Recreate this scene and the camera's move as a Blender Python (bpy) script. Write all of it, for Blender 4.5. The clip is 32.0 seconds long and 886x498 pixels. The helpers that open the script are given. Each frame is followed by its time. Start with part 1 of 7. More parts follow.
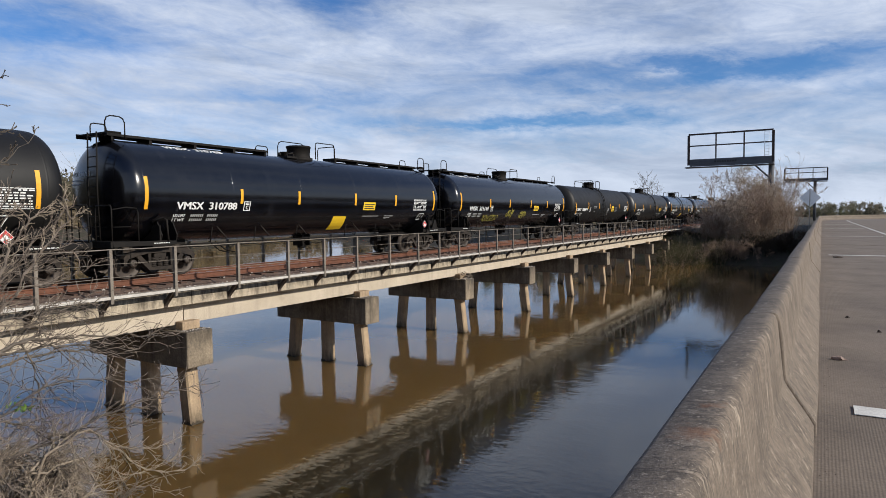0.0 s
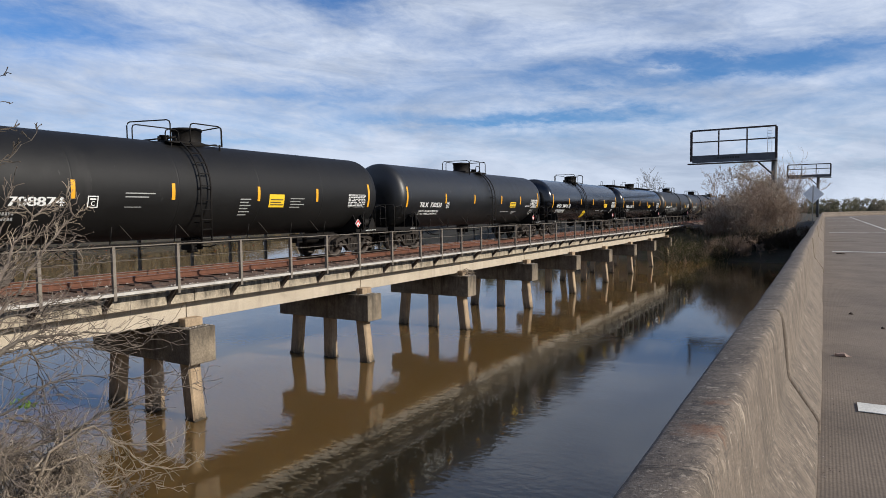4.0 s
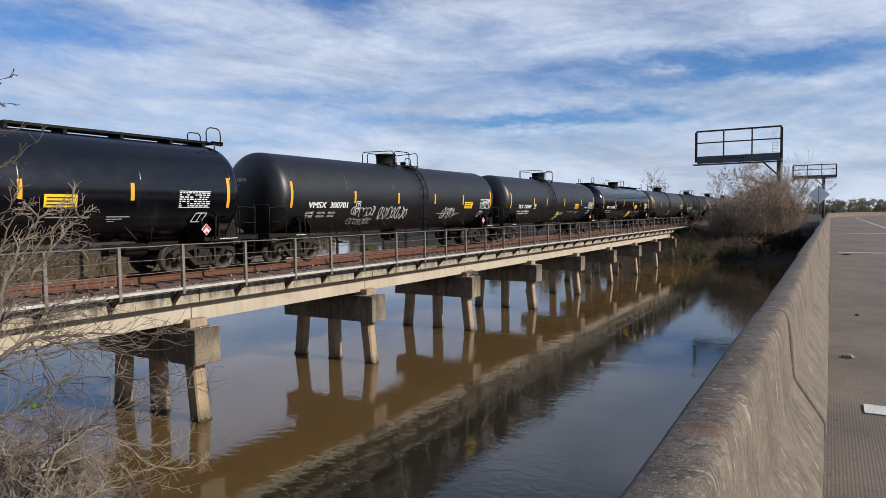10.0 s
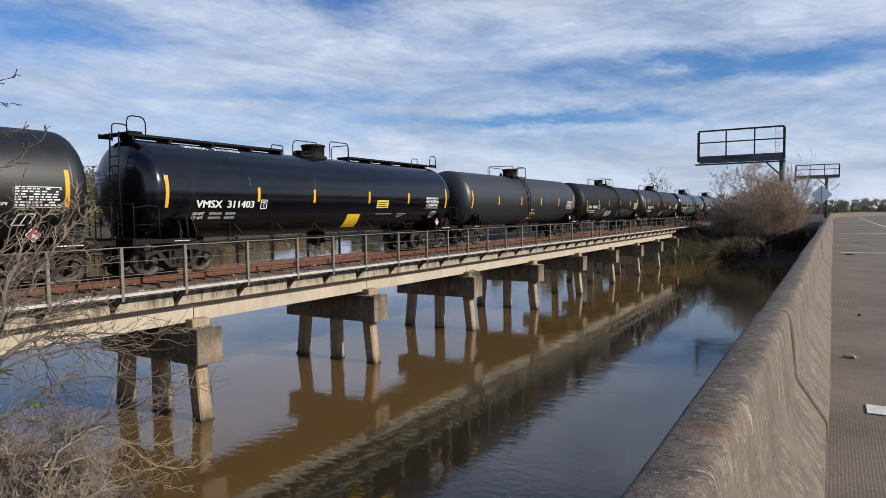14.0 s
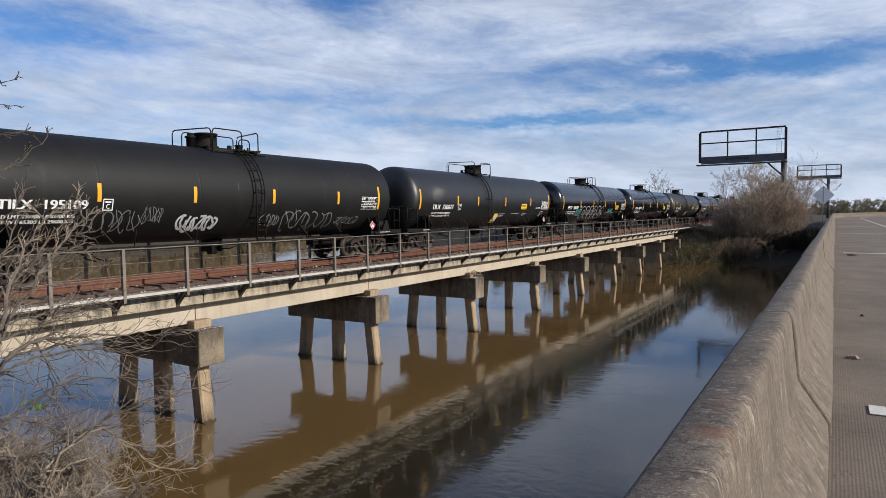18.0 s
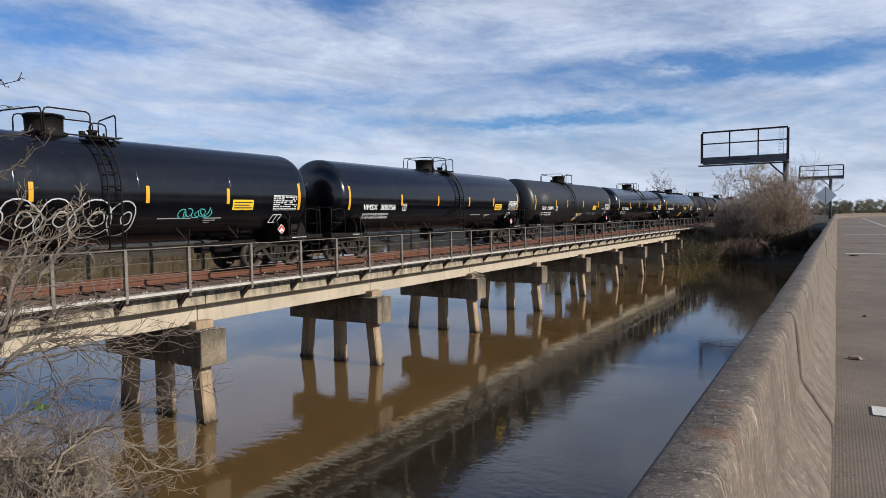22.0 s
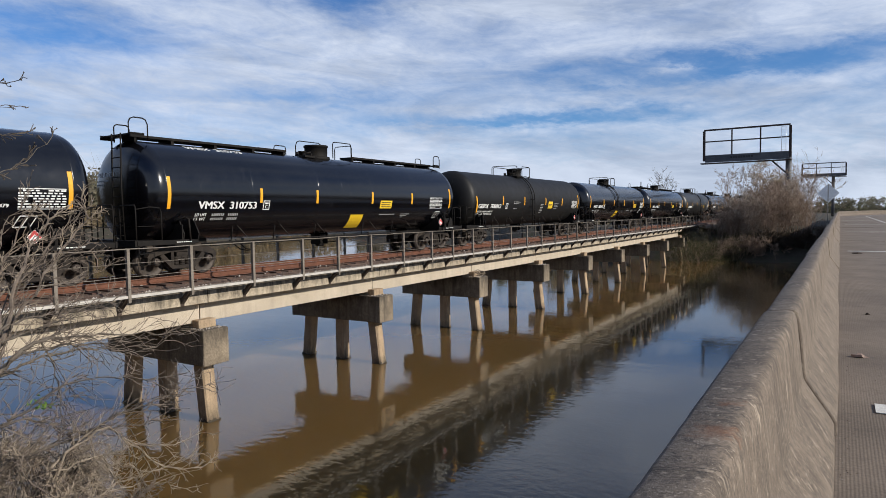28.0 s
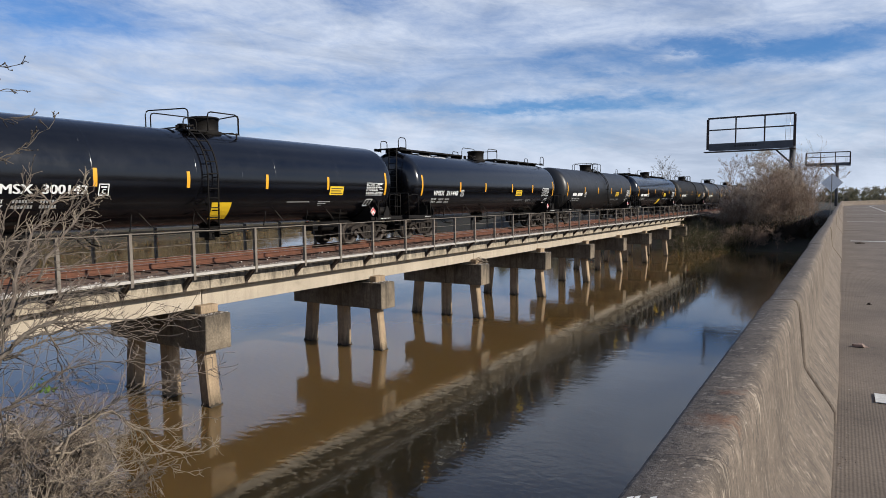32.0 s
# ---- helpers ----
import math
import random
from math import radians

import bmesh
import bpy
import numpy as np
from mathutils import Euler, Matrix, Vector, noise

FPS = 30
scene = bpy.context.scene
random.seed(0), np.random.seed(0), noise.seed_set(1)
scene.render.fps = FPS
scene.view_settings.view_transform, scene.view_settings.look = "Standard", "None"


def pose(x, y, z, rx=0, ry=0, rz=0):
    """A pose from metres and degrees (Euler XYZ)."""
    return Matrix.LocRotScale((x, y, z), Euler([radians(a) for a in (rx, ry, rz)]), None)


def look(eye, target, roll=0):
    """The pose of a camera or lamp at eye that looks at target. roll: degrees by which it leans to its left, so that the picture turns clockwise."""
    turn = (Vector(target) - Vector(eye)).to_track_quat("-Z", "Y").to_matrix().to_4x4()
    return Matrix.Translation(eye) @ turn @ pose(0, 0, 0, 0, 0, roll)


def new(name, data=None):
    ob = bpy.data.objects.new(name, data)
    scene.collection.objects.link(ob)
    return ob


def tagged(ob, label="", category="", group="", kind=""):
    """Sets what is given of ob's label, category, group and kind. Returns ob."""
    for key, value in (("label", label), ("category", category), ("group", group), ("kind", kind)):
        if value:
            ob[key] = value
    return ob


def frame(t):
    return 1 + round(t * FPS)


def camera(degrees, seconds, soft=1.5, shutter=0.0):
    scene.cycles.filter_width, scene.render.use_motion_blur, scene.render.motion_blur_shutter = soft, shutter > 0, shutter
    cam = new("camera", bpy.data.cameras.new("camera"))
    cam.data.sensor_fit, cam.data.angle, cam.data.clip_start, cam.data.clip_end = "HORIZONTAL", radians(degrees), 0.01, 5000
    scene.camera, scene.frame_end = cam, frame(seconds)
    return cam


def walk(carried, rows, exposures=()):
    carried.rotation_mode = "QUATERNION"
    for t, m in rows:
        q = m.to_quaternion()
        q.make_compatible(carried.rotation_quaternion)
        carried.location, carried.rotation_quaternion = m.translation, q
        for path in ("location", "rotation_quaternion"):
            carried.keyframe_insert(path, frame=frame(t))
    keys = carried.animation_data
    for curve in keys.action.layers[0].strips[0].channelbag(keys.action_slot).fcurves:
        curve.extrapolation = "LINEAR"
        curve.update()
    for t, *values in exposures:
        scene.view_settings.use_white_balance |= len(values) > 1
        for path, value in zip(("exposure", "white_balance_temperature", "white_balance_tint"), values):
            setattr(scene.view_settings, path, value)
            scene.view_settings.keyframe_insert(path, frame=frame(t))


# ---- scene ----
# camera: one hand-held stand behind the parapet, hardly turning
EYE = (0.0, 0.0, 5.96)
cam = camera(69.45, 32.0, soft=0.75)
PATH = [  # seconds, heading left of the track, tilt, lean, side step
    (0, 30.640, -2.981, -0.580, 0.0000),
    (1, 30.593, -3.084, -0.539, -0.0051),
    (2, 30.647, -3.186, -0.604, -0.0037),
    (3, 30.718, -3.274, -0.609, -0.0051),
    (3.5, 30.796, -3.274, -0.622, -0.0063),
    (5.5, 30.892, -3.233, -0.647, -0.0079),
    (6, 30.948, -3.207, -0.648, -0.0087),
    (7, 31.021, -3.197, -0.669, -0.0084),
    (8, 31.094, -3.195, -0.668, -0.0076),
    (9, 31.154, -3.193, -0.666, -0.0072),
    (10, 31.217, -3.172, -0.676, -0.0078),
    (11, 31.274, -3.194, -0.648, -0.0113),
    (12, 31.373, -3.221, -0.697, -0.0145),
    (13, 31.429, -3.229, -0.668, -0.0094),
    (14, 31.403, -3.175, -0.672, -0.0049),
    (14.5, 31.415, -3.162, -0.695, -0.0060),
    (16.5, 31.462, -3.139, -0.728, -0.0075),
    (17, 31.499, -3.122, -0.749, -0.0077),
    (18, 31.533, -3.075, -0.766, -0.0051),
    (19, 31.575, -3.067, -0.810, -0.0055),
    (20, 31.633, -3.064, -0.828, -0.0079),
    (21, 31.640, -3.044, -0.781, -0.0086),
    (22, 31.683, -3.011, -0.797, -0.0074),
    (23, 31.710, -2.981, -0.841, -0.0054),
    (24, 31.758, -2.939, -0.856, -0.0058),
    (25, 31.777, -2.984, -0.854, -0.0070),
    (25.5, 31.801, -3.019, -0.896, -0.0071),
    (27.5, 31.833, -3.085, -0.913, -0.0085),
    (28, 31.859, -3.156, -0.907, -0.0090),
    (29, 31.913, -3.322, -0.897, -0.0102),
    (29.5, 31.954, -3.484, -0.850, -0.0121),
    (30, 31.985, -3.688, -0.779, -0.0135),
    (30.5, 32.001, -3.888, -0.702, -0.0131),
    (31, 32.016, -4.051, -0.624, -0.0120),
    (31.5, 32.032, -4.178, -0.575, -0.0111),
    (32, 32.038, -4.295, -0.553, -0.0098),
]


def eye_pose(yaw, tilt, lean, dx):
    return pose(EYE[0] + dx, EYE[1], EYE[2], 90 + tilt, 0, yaw) @ pose(0, 0, 0, 0, 0, lean)


walk(cam, [(t, eye_pose(a, b, c, d)) for t, a, b, c, d in PATH], exposures=[(0.0, 0.0), (32.0, 0.0)])

# ---------------------------------------------------------------- light
SUN_AZ, SUN_EL = 84.0, 27.0  # degrees from +y towards +x, and height
world = bpy.data.worlds.new("sky")
scene.world = world
world.use_nodes = True


def nodes_of(tree):
    tree.nodes.clear()

    def node(kind, **kw):
        n = tree.nodes.new(kind)
        for k, v in kw.items():
            if k in n.inputs:
                n.inputs[k].default_value = v
        return n
    return node, tree.links.new


def build_sky():
    t = world.node_tree
    node, link = nodes_of(t)
    out = node("ShaderNodeOutputWorld")
    bg = node("ShaderNodeBackground", Strength=0.09)
    sky = node("ShaderNodeTexSky")
    sky.sky_type = "NISHITA"
    sky.sun_disc = False
    sky.sun_elevation, sky.sun_rotation = radians(SUN_EL), radians(SUN_AZ)
    sky.air_density, sky.dust_density, sky.ozone_density = 1.0, 0.3, 3.5
    co = node("ShaderNodeTexCoord")
    sep = node("ShaderNodeSeparateXYZ")
    link(co.outputs["Generated"], sep.inputs[0])

    def math_node(op, a, b=None):
        m = t.nodes.new("ShaderNodeMath")
        m.operation = op
        for i, v in enumerate((a, b)):
            if v is None:
                continue
            if isinstance(v, (int, float)):
                m.inputs[i].default_value = v
            else:
                link(v, m.inputs[i])
        return m.outputs[0]
    up = math_node("ADD", math_node("MAXIMUM", sep.outputs[2], 0.0), 0.09)
    u = math_node("DIVIDE", sep.outputs[0], up)
    v = math_node("DIVIDE", sep.outputs[1], up)
    flat = node("ShaderNodeCombineXYZ")
    link(u, flat.inputs[0])
    link(v, flat.inputs[1])

    def cloud(turn, scale, stretch, detail, rough, distort, shift):
        rot = node("ShaderNodeMapping")
        rot.inputs["Rotation"].default_value = (0, 0, radians(turn))
        link(flat.outputs[0], rot.inputs[0])
        mp = node("ShaderNodeMapping")
        mp.inputs["Location"].default_value = (shift, shift * 0.7, 0)
        mp.inputs["Scale"].default_value = (scale, scale * stretch, 1)
        link(rot.outputs[0], mp.inputs[0])
        n = node("ShaderNodeTexNoise", Scale=1.0, Detail=detail, Roughness=rough, Distortion=distort)
        link(mp.outputs[0], n.inputs["Vector"])
        return n.outputs[0]

    def ramp(src, a, b):
        r = node("ShaderNodeMapRange")
        r.interpolation_type = "SMOOTHSTEP"
        r.inputs[1].default_value, r.inputs[2].default_value = a, b
        link(src, r.inputs[0])
        return r.outputs[0]
    banks = ramp(cloud(-36, 0.26, 3.4, 6, 0.52, 0.5, 3.1), 0.36, 0.58)
    wisps = ramp(cloud(-52, 1.1, 2.2, 9, 0.64, 0.9, 8.3), 0.34, 0.70)
    veil = ramp(cloud(-31, 0.12, 4.0, 4, 0.5, 0.3, 1.7), 0.30, 0.66)
    cover = math_node("MULTIPLY", math_node("ADD", math_node("MULTIPLY", banks, 0.78), math_node("MULTIPLY", veil, 0.32)), math_node("ADD", math_node("MULTIPLY", wisps, 0.72), 0.38))
    cover = math_node("MULTIPLY", cover, 0.62)

    # low sheets of cloud, in degrees of bearing (from the river's view line) and height
    turn = node("ShaderNodeMapping")
    turn.inputs["Rotation"].default_value = (0, 0, radians(-31.0))
    link(co.outputs["Generated"], turn.inputs[0])
    ts = node("ShaderNodeSeparateXYZ")
    link(turn.outputs[0], ts.inputs[0])
    bearing = math_node("MULTIPLY", math_node("ARCTAN2", ts.outputs[0], ts.outputs[1]), 180 / math.pi)
    height = math_node("MULTIPLY", math_node("ARCSINE", ts.outputs[2]), 180 / math.pi)

    def sheet(sx, sy, tilt, detail, rough, distort, shift):
        c = node("ShaderNodeCombineXYZ")
        link(math_node("MULTIPLY", bearing, sx), c.inputs[0])
        link(math_node("MULTIPLY", math_node("ADD", height, math_node("MULTIPLY", bearing, tilt)), sy), c.inputs[1])
        c.inputs[2].default_value = shift
        n = node("ShaderNodeTexNoise", Scale=1.0, Detail=detail, Roughness=rough, Distortion=distort)
        link(c.outputs[0], n.inputs["Vector"])
        return math_node("SUBTRACT", n.outputs[0], 0.5)
    sway = sheet(0.16, 0.5, 0.0, 5, 0.6, 0.2, 2.0)
    rag = sheet(0.55, 1.3, 0.05, 6, 0.65, 0.3, 7.0)
    ragged_height = math_node("ADD", height, math_node("ADD", math_node("MULTIPLY", sway, 2.6), math_node("MULTIPLY", rag, 1.5)))
    ragged_bearing = math_node("ADD", bearing, math_node("MULTIPLY", rag, 5.0))

    def opening(b, h, wide, tall, slope=0.0):
        x = math_node("DIVIDE", math_node("SUBTRACT", ragged_bearing, b), wide)
        y = math_node("SUBTRACT", ragged_height, h)
        if slope:
            y = math_node("SUBTRACT", y, math_node("MULTIPLY", math_node("SUBTRACT", bearing, b), slope))
        y = math_node("DIVIDE", y, tall)
        r = math_node("ADD", math_node("MULTIPLY", x, x), math_node("MULTIPLY", y, y))
        return math_node("POWER", math.e, math_node("MULTIPLY", r, -1.0))
    low = math_node("ADD", 0.76, math_node("ADD", math_node("MULTIPLY", sheet(0.045, 0.22, -0.06, 6, 0.55, 0.5, 11.0), 1.3), math_node("MULTIPLY", sheet(0.22, 0.75, 0.10, 8, 0.66, 0.7, 4.0), 0.85)))
    low = math_node("ADD", low, math_node("MULTIPLY", sheet(0.8, 2.0, 0.12, 6, 0.65, 0.4, 15.0), 0.28))
    for amount, spot in ((-0.90, (23.0, 11.6, 15.5, 1.30)), (-0.70, (7.0, 8.2, 15.0, 0.75)), (-0.7, (-8.5, 17.6, 5.5, 1.9, -0.22)), (-0.6, (-31.0, 14.4, 9.0, 1.8)),
                         (-0.45, (-13.0, 10.0, 9.0, 0.9)), (-0.35, (-20.0, 6.3, 9.0, 0.6)), (-0.3, (3.0, 15.0, 5.0, 1.6, 0.1)), (-0.3, (30.0, 3.5, 14.0, 0.8)), (0.75, (18.8, 11.5, 2.6, 0.55)), (0.4, (26.0, 12.1, 2.4, 0.6))):
        low = math_node("ADD", low, math_node("MULTIPLY", opening(*spot), amount))
    haze = node("ShaderNodeMapRange")
    haze.interpolation_type = "SMOOTHSTEP"
    haze.inputs[1].default_value, haze.inputs[2].default_value, haze.inputs[3].default_value, haze.inputs[4].default_value = 1.0, 8.5, 0.34, 0.0
    link(height, haze.inputs[0])
    low = math_node("ADD", low, haze.outputs[0])
    rise = node("ShaderNodeMapRange")
    rise.interpolation_type = "SMOOTHSTEP"
    rise.inputs[1].default_value, rise.inputs[2].default_value = 18.0, 30.0
    link(height, rise.inputs[0])
    blend = node("ShaderNodeMix")
    link(rise.outputs[0], blend.inputs[0])
    soft = t.nodes.new("ShaderNodeMath")
    soft.operation = "SMOOTH_MAX"
    soft.inputs[1].default_value, soft.inputs[2].default_value = 0.04, 0.35
    link(low, soft.inputs[0])
    link(soft.outputs[0], blend.inputs[2])
    link(cover, blend.inputs[3])
    cover = math_node("MINIMUM", blend.outputs[0], 0.95)
    shade = ramp(math_node("ADD", sheet(0.07, 0.30, 0.05, 7, 0.6, 0.6, 21.0), 0.5), 0.22, 0.70)
    tone = node("ShaderNodeMixRGB")
    tone.inputs[1].default_value = (4.2, 5.05, 6.7, 1)
    tone.inputs[2].default_value = (7.7, 8.55, 10.2, 1)
    link(shade, tone.inputs[0])
    mix = node("ShaderNodeMixRGB")
    link(cover, mix.inputs[0])
    deep = node("ShaderNodeMixRGB")
    deep.blend_type = "MULTIPLY"
    deep.inputs[0].default_value = 1.0
    deep.inputs[2].default_value = (0.46, 0.84, 1.26, 1)
    link(sky.outputs[0], deep.inputs[1])
    link(deep.outputs[0], mix.inputs[1])
    link(tone.outputs[0], mix.inputs[2])
    link(mix.outputs[0], bg.inputs[0])
    link(bg.outputs[0], out.inputs[0])


build_sky()
sun = new("sun", bpy.data.lights.new("sun", "SUN"))
sun.data.energy, sun.data.angle, sun.data.color = 5.0, radians(0.6), (1.0, 0.93, 0.82)
to_sun = Vector((math.sin(radians(SUN_AZ)) * math.cos(radians(SUN_EL)), math.cos(radians(SUN_AZ)) * math.cos(radians(SUN_EL)), math.sin(radians(SUN_EL))))
sun.matrix_world = look(to_sun * 60, (0, 0, 0))


# ---------------------------------------------------------------- materials
def surface(name, base, second=None, rough=0.7, metal=0.0, grain=18.0, coarse=1.2, bump=0.15, streak=0.0, third=None,
            third_at=0.62, vary=0.0, spec=0.5, space="Object", coat=0.0, bump_scale=None, amount=0.6, dist=0.02, rust=(), grooves=0.0, streak_size=3.0, flecks=(), z_dark=(), shift=False):
    """A procedural surface: two colours by coarse noise, fine grain, blotches of a third, drips, piece-to-piece variation."""
    m = bpy.data.materials.new(name)
    m.use_nodes = True
    t = m.node_tree
    node, link = nodes_of(t)
    out = node("ShaderNodeOutputMaterial")
    b = node("ShaderNodeBsdfPrincipled", Roughness=rough, Metallic=metal)
    b.inputs["Specular IOR Level"].default_value = spec
    b.inputs["Coat Weight"].default_value = coat
    b.inputs["Coat Roughness"].default_value = 0.12
    link(b.outputs[0], out.inputs[0])
    co = node("ShaderNodeTexCoord")
    if space == "World":
        geo = node("ShaderNodeNewGeometry")
        src = geo.outputs["Position"]
    else:
        src = co.outputs["Object"]
    if shift:
        # another stretch of the pattern for each object
        info = node("ShaderNodeObjectInfo")
        far = node("ShaderNodeMath")
        far.operation = "MULTIPLY"
        far.inputs[1].default_value = 90.0
        link(info.outputs["Random"], far.inputs[0])
        add = node("ShaderNodeVectorMath")
        add.operation = "ADD"
        link(src, add.inputs[0])
        link(far.outputs[0], add.inputs[1])
        src = add.outputs[0]
    second = second or tuple(c * 0.75 for c in base)

    def noise_at(scale, detail=6, rough_=0.6, stretch=(1, 1, 1)):
        mp = node("ShaderNodeMapping")
        mp.inputs["Scale"].default_value = stretch
        link(src, mp.inputs[0])
        n = node("ShaderNodeTexNoise", Scale=scale, Detail=detail, Roughness=rough_)
        link(mp.outputs[0], n.inputs["Vector"])
        return n.outputs[0]

    def span(s, a, c, lo=0.0, hi=1.0):
        r = node("ShaderNodeMapRange")
        r.inputs[1].default_value, r.inputs[2].default_value, r.inputs[3].default_value, r.inputs[4].default_value = a, c, lo, hi
        link(s, r.inputs[0])
        return r.outputs[0]

    def mixed(fac, a, c):
        x = node("ShaderNodeMixRGB")
        link(fac, x.inputs[0]) if not isinstance(fac, float) else None
        for i, s in ((1, a), (2, c)):
            if isinstance(s, tuple):
                x.inputs[i].default_value = (*s, 1)
            else:
                link(s, x.inputs[i])
        return x.outputs[0]
    col = mixed(span(noise_at(coarse), 0.34, 0.66), base, second)
    fine = noise_at(grain, 4, 0.65)
    lum = node("ShaderNodeMixRGB")
    lum.blend_type = "MULTIPLY"
    lum.inputs[0].default_value = amount
    link(col, lum.inputs[1])
    link(span(fine, 0.25, 0.75, 0.55, 1.3), lum.inputs[2])
    col = lum.outputs[0]
    if third:
        col = mixed(span(noise_at(coarse * 2.7, 8, 0.7), third_at, third_at + 0.12), col, third)
    if streak:
        s = span(noise_at(streak_size, 5, 0.6, (1.6, 1.6, 0.07)), 0.5, 0.72, 0.0, streak)
        col = mixed(s, col, tuple(c * 0.3 for c in base))
    for scale, lo, hi, tint in flecks:
        here = node("ShaderNodeMath")
        here.operation = "MULTIPLY"
        link(span(noise_at(scale, 4, 0.65, (1, 1, 0.13)), lo, hi, 0.0, 0.9), here.inputs[0])
        link(span(noise_at(scale * 0.09 + 0.4, 5, 0.6), 0.42, 0.58, 0.12, 1.0), here.inputs[1])
        col = mixed(here.outputs[0], col, tint)
    # ragged darkening towards a given height; on the piles a waterline stain
    if z_dark:
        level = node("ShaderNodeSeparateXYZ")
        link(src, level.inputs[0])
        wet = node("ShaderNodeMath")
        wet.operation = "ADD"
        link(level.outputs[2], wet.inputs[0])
        link(span(noise_at(5.0, 6, 0.7, (1, 1, 0.25)), 0.25, 0.75, -z_dark[3], z_dark[3]), wet.inputs[1])
        col = mixed(span(wet.outputs[0], z_dark[1], z_dark[0], 0.0, 0.88), col, z_dark[2])
    for spot, size in rust:
        d = node("ShaderNodeVectorMath")
        d.operation = "DISTANCE"
        link(src, d.inputs[0])
        d.inputs[1].default_value = spot
        add = node("ShaderNodeMath")
        add.operation = "ADD"
        link(d.outputs["Value"], add.inputs[0])
        link(span(noise_at(22, 6, 0.75), 0.25, 0.75, -size, size), add.inputs[1])
        col = mixed(span(add.outputs[0], size * 1.1, size * 0.1, 0.0, 0.6), col, (0.19, 0.078, 0.032))
    if vary:
        info = node("ShaderNodeObjectInfo")
        h = node("ShaderNodeHueSaturation")
        link(col, h.inputs["Color"])
        link(span(info.outputs["Random"], 0, 1, 1 - vary, 1 + vary), h.inputs["Value"])
        col = h.outputs[0]
    link(col, b.inputs["Base Color"])
    rr = node("ShaderNodeMapRange")
    rr.inputs[3].default_value, rr.inputs[4].default_value = max(rough - 0.1, 0.02), min(rough + 0.12, 1)
    link(noise_at(coarse * 4), rr.inputs[0])
    link(rr.outputs[0], b.inputs["Roughness"])
    if bump:
        bp = node("ShaderNodeBump", Strength=bump, Distance=dist)
        link(noise_at(bump_scale or grain, 6, 0.7), bp.inputs["Height"])
        if grooves:
            wv = node("ShaderNodeTexWave", Scale=grooves, Distortion=0.6, Detail=2)
            wv.bands_direction = "X"
            link(src, wv.inputs["Vector"])
            gb = node("ShaderNodeBump", Strength=0.22, Distance=0.004)
            link(wv.outputs[1], gb.inputs["Height"])
            link(gb.outputs[0], bp.inputs["Normal"])
        link(bp.outputs[0], b.inputs["Normal"])
    return m


def water_material():
    m = bpy.data.materials.new("river_water")
    m.use_nodes = True
    t = m.node_tree
    node, link = nodes_of(t)
    out = node("ShaderNodeOutputMaterial")
    b = node("ShaderNodeBsdfPrincipled", Roughness=0.042, IOR=1.60)
    # silt scatters the light, so shadows lie soft in the water
    b.subsurface_method = "BURLEY"
    b.inputs["Subsurface Weight"].default_value = 1.0
    b.inputs["Subsurface Radius"].default_value = (1.0, 0.75, 0.45)
    b.inputs["Subsurface Scale"].default_value = 0.2
    geo = node("ShaderNodeNewGeometry")

    def wave(sx, sy, turn, scale, detail):
        mp = node("ShaderNodeMapping")
        mp.inputs["Scale"].default_value = (sx, sy, 1)
        mp.inputs["Rotation"].default_value = (0, 0, radians(turn))
        link(geo.outputs["Position"], mp.inputs[0])
        n = node("ShaderNodeTexNoise", Scale=scale, Detail=detail, Roughness=0.5, Distortion=0.3)
        link(mp.outputs[0], n.inputs["Vector"])
        return n.outputs[0]
    mud = node("ShaderNodeMixRGB")
    mud.inputs[1].default_value = (0.124, 0.075, 0.028, 1)
    mud.inputs[2].default_value = (0.100, 0.060, 0.022, 1)
    link(wave(0.25, 1, 20, 0.10, 4), mud.inputs[0])
    link(mud.outputs[0], b.inputs["Base Color"])
    # wind and current ruffle the river in long patches
    calm = node("ShaderNodeMapRange")
    calm.inputs[1].default_value, calm.inputs[2].default_value, calm.inputs[3].default_value, calm.inputs[4].default_value = 0.42, 0.60, 0.35, 1.8
    link(wave(1.0, 0.35, 8, 0.13, 4), calm.inputs[0])

    def ruffled(height):
        x = node("ShaderNodeMath")
        x.operation = "MULTIPLY"
        link(height, x.inputs[0])
        link(calm.outputs[0], x.inputs[1])
        return x.outputs[0]
    big = node("ShaderNodeBump", Strength=0.65, Distance=0.0085)
    link(ruffled(wave(0.45, 1.0, 15, 0.8, 3)), big.inputs["Height"])
    small = node("ShaderNodeBump", Strength=0.6, Distance=0.0040)
    link(ruffled(wave(0.6, 1.0, -10, 5.5, 3)), small.inputs["Height"])
    link(big.outputs[0], small.inputs["Normal"])
    link(small.outputs[0], b.inputs["Normal"])
    link(b.outputs[0], out.inputs[0])
    return m


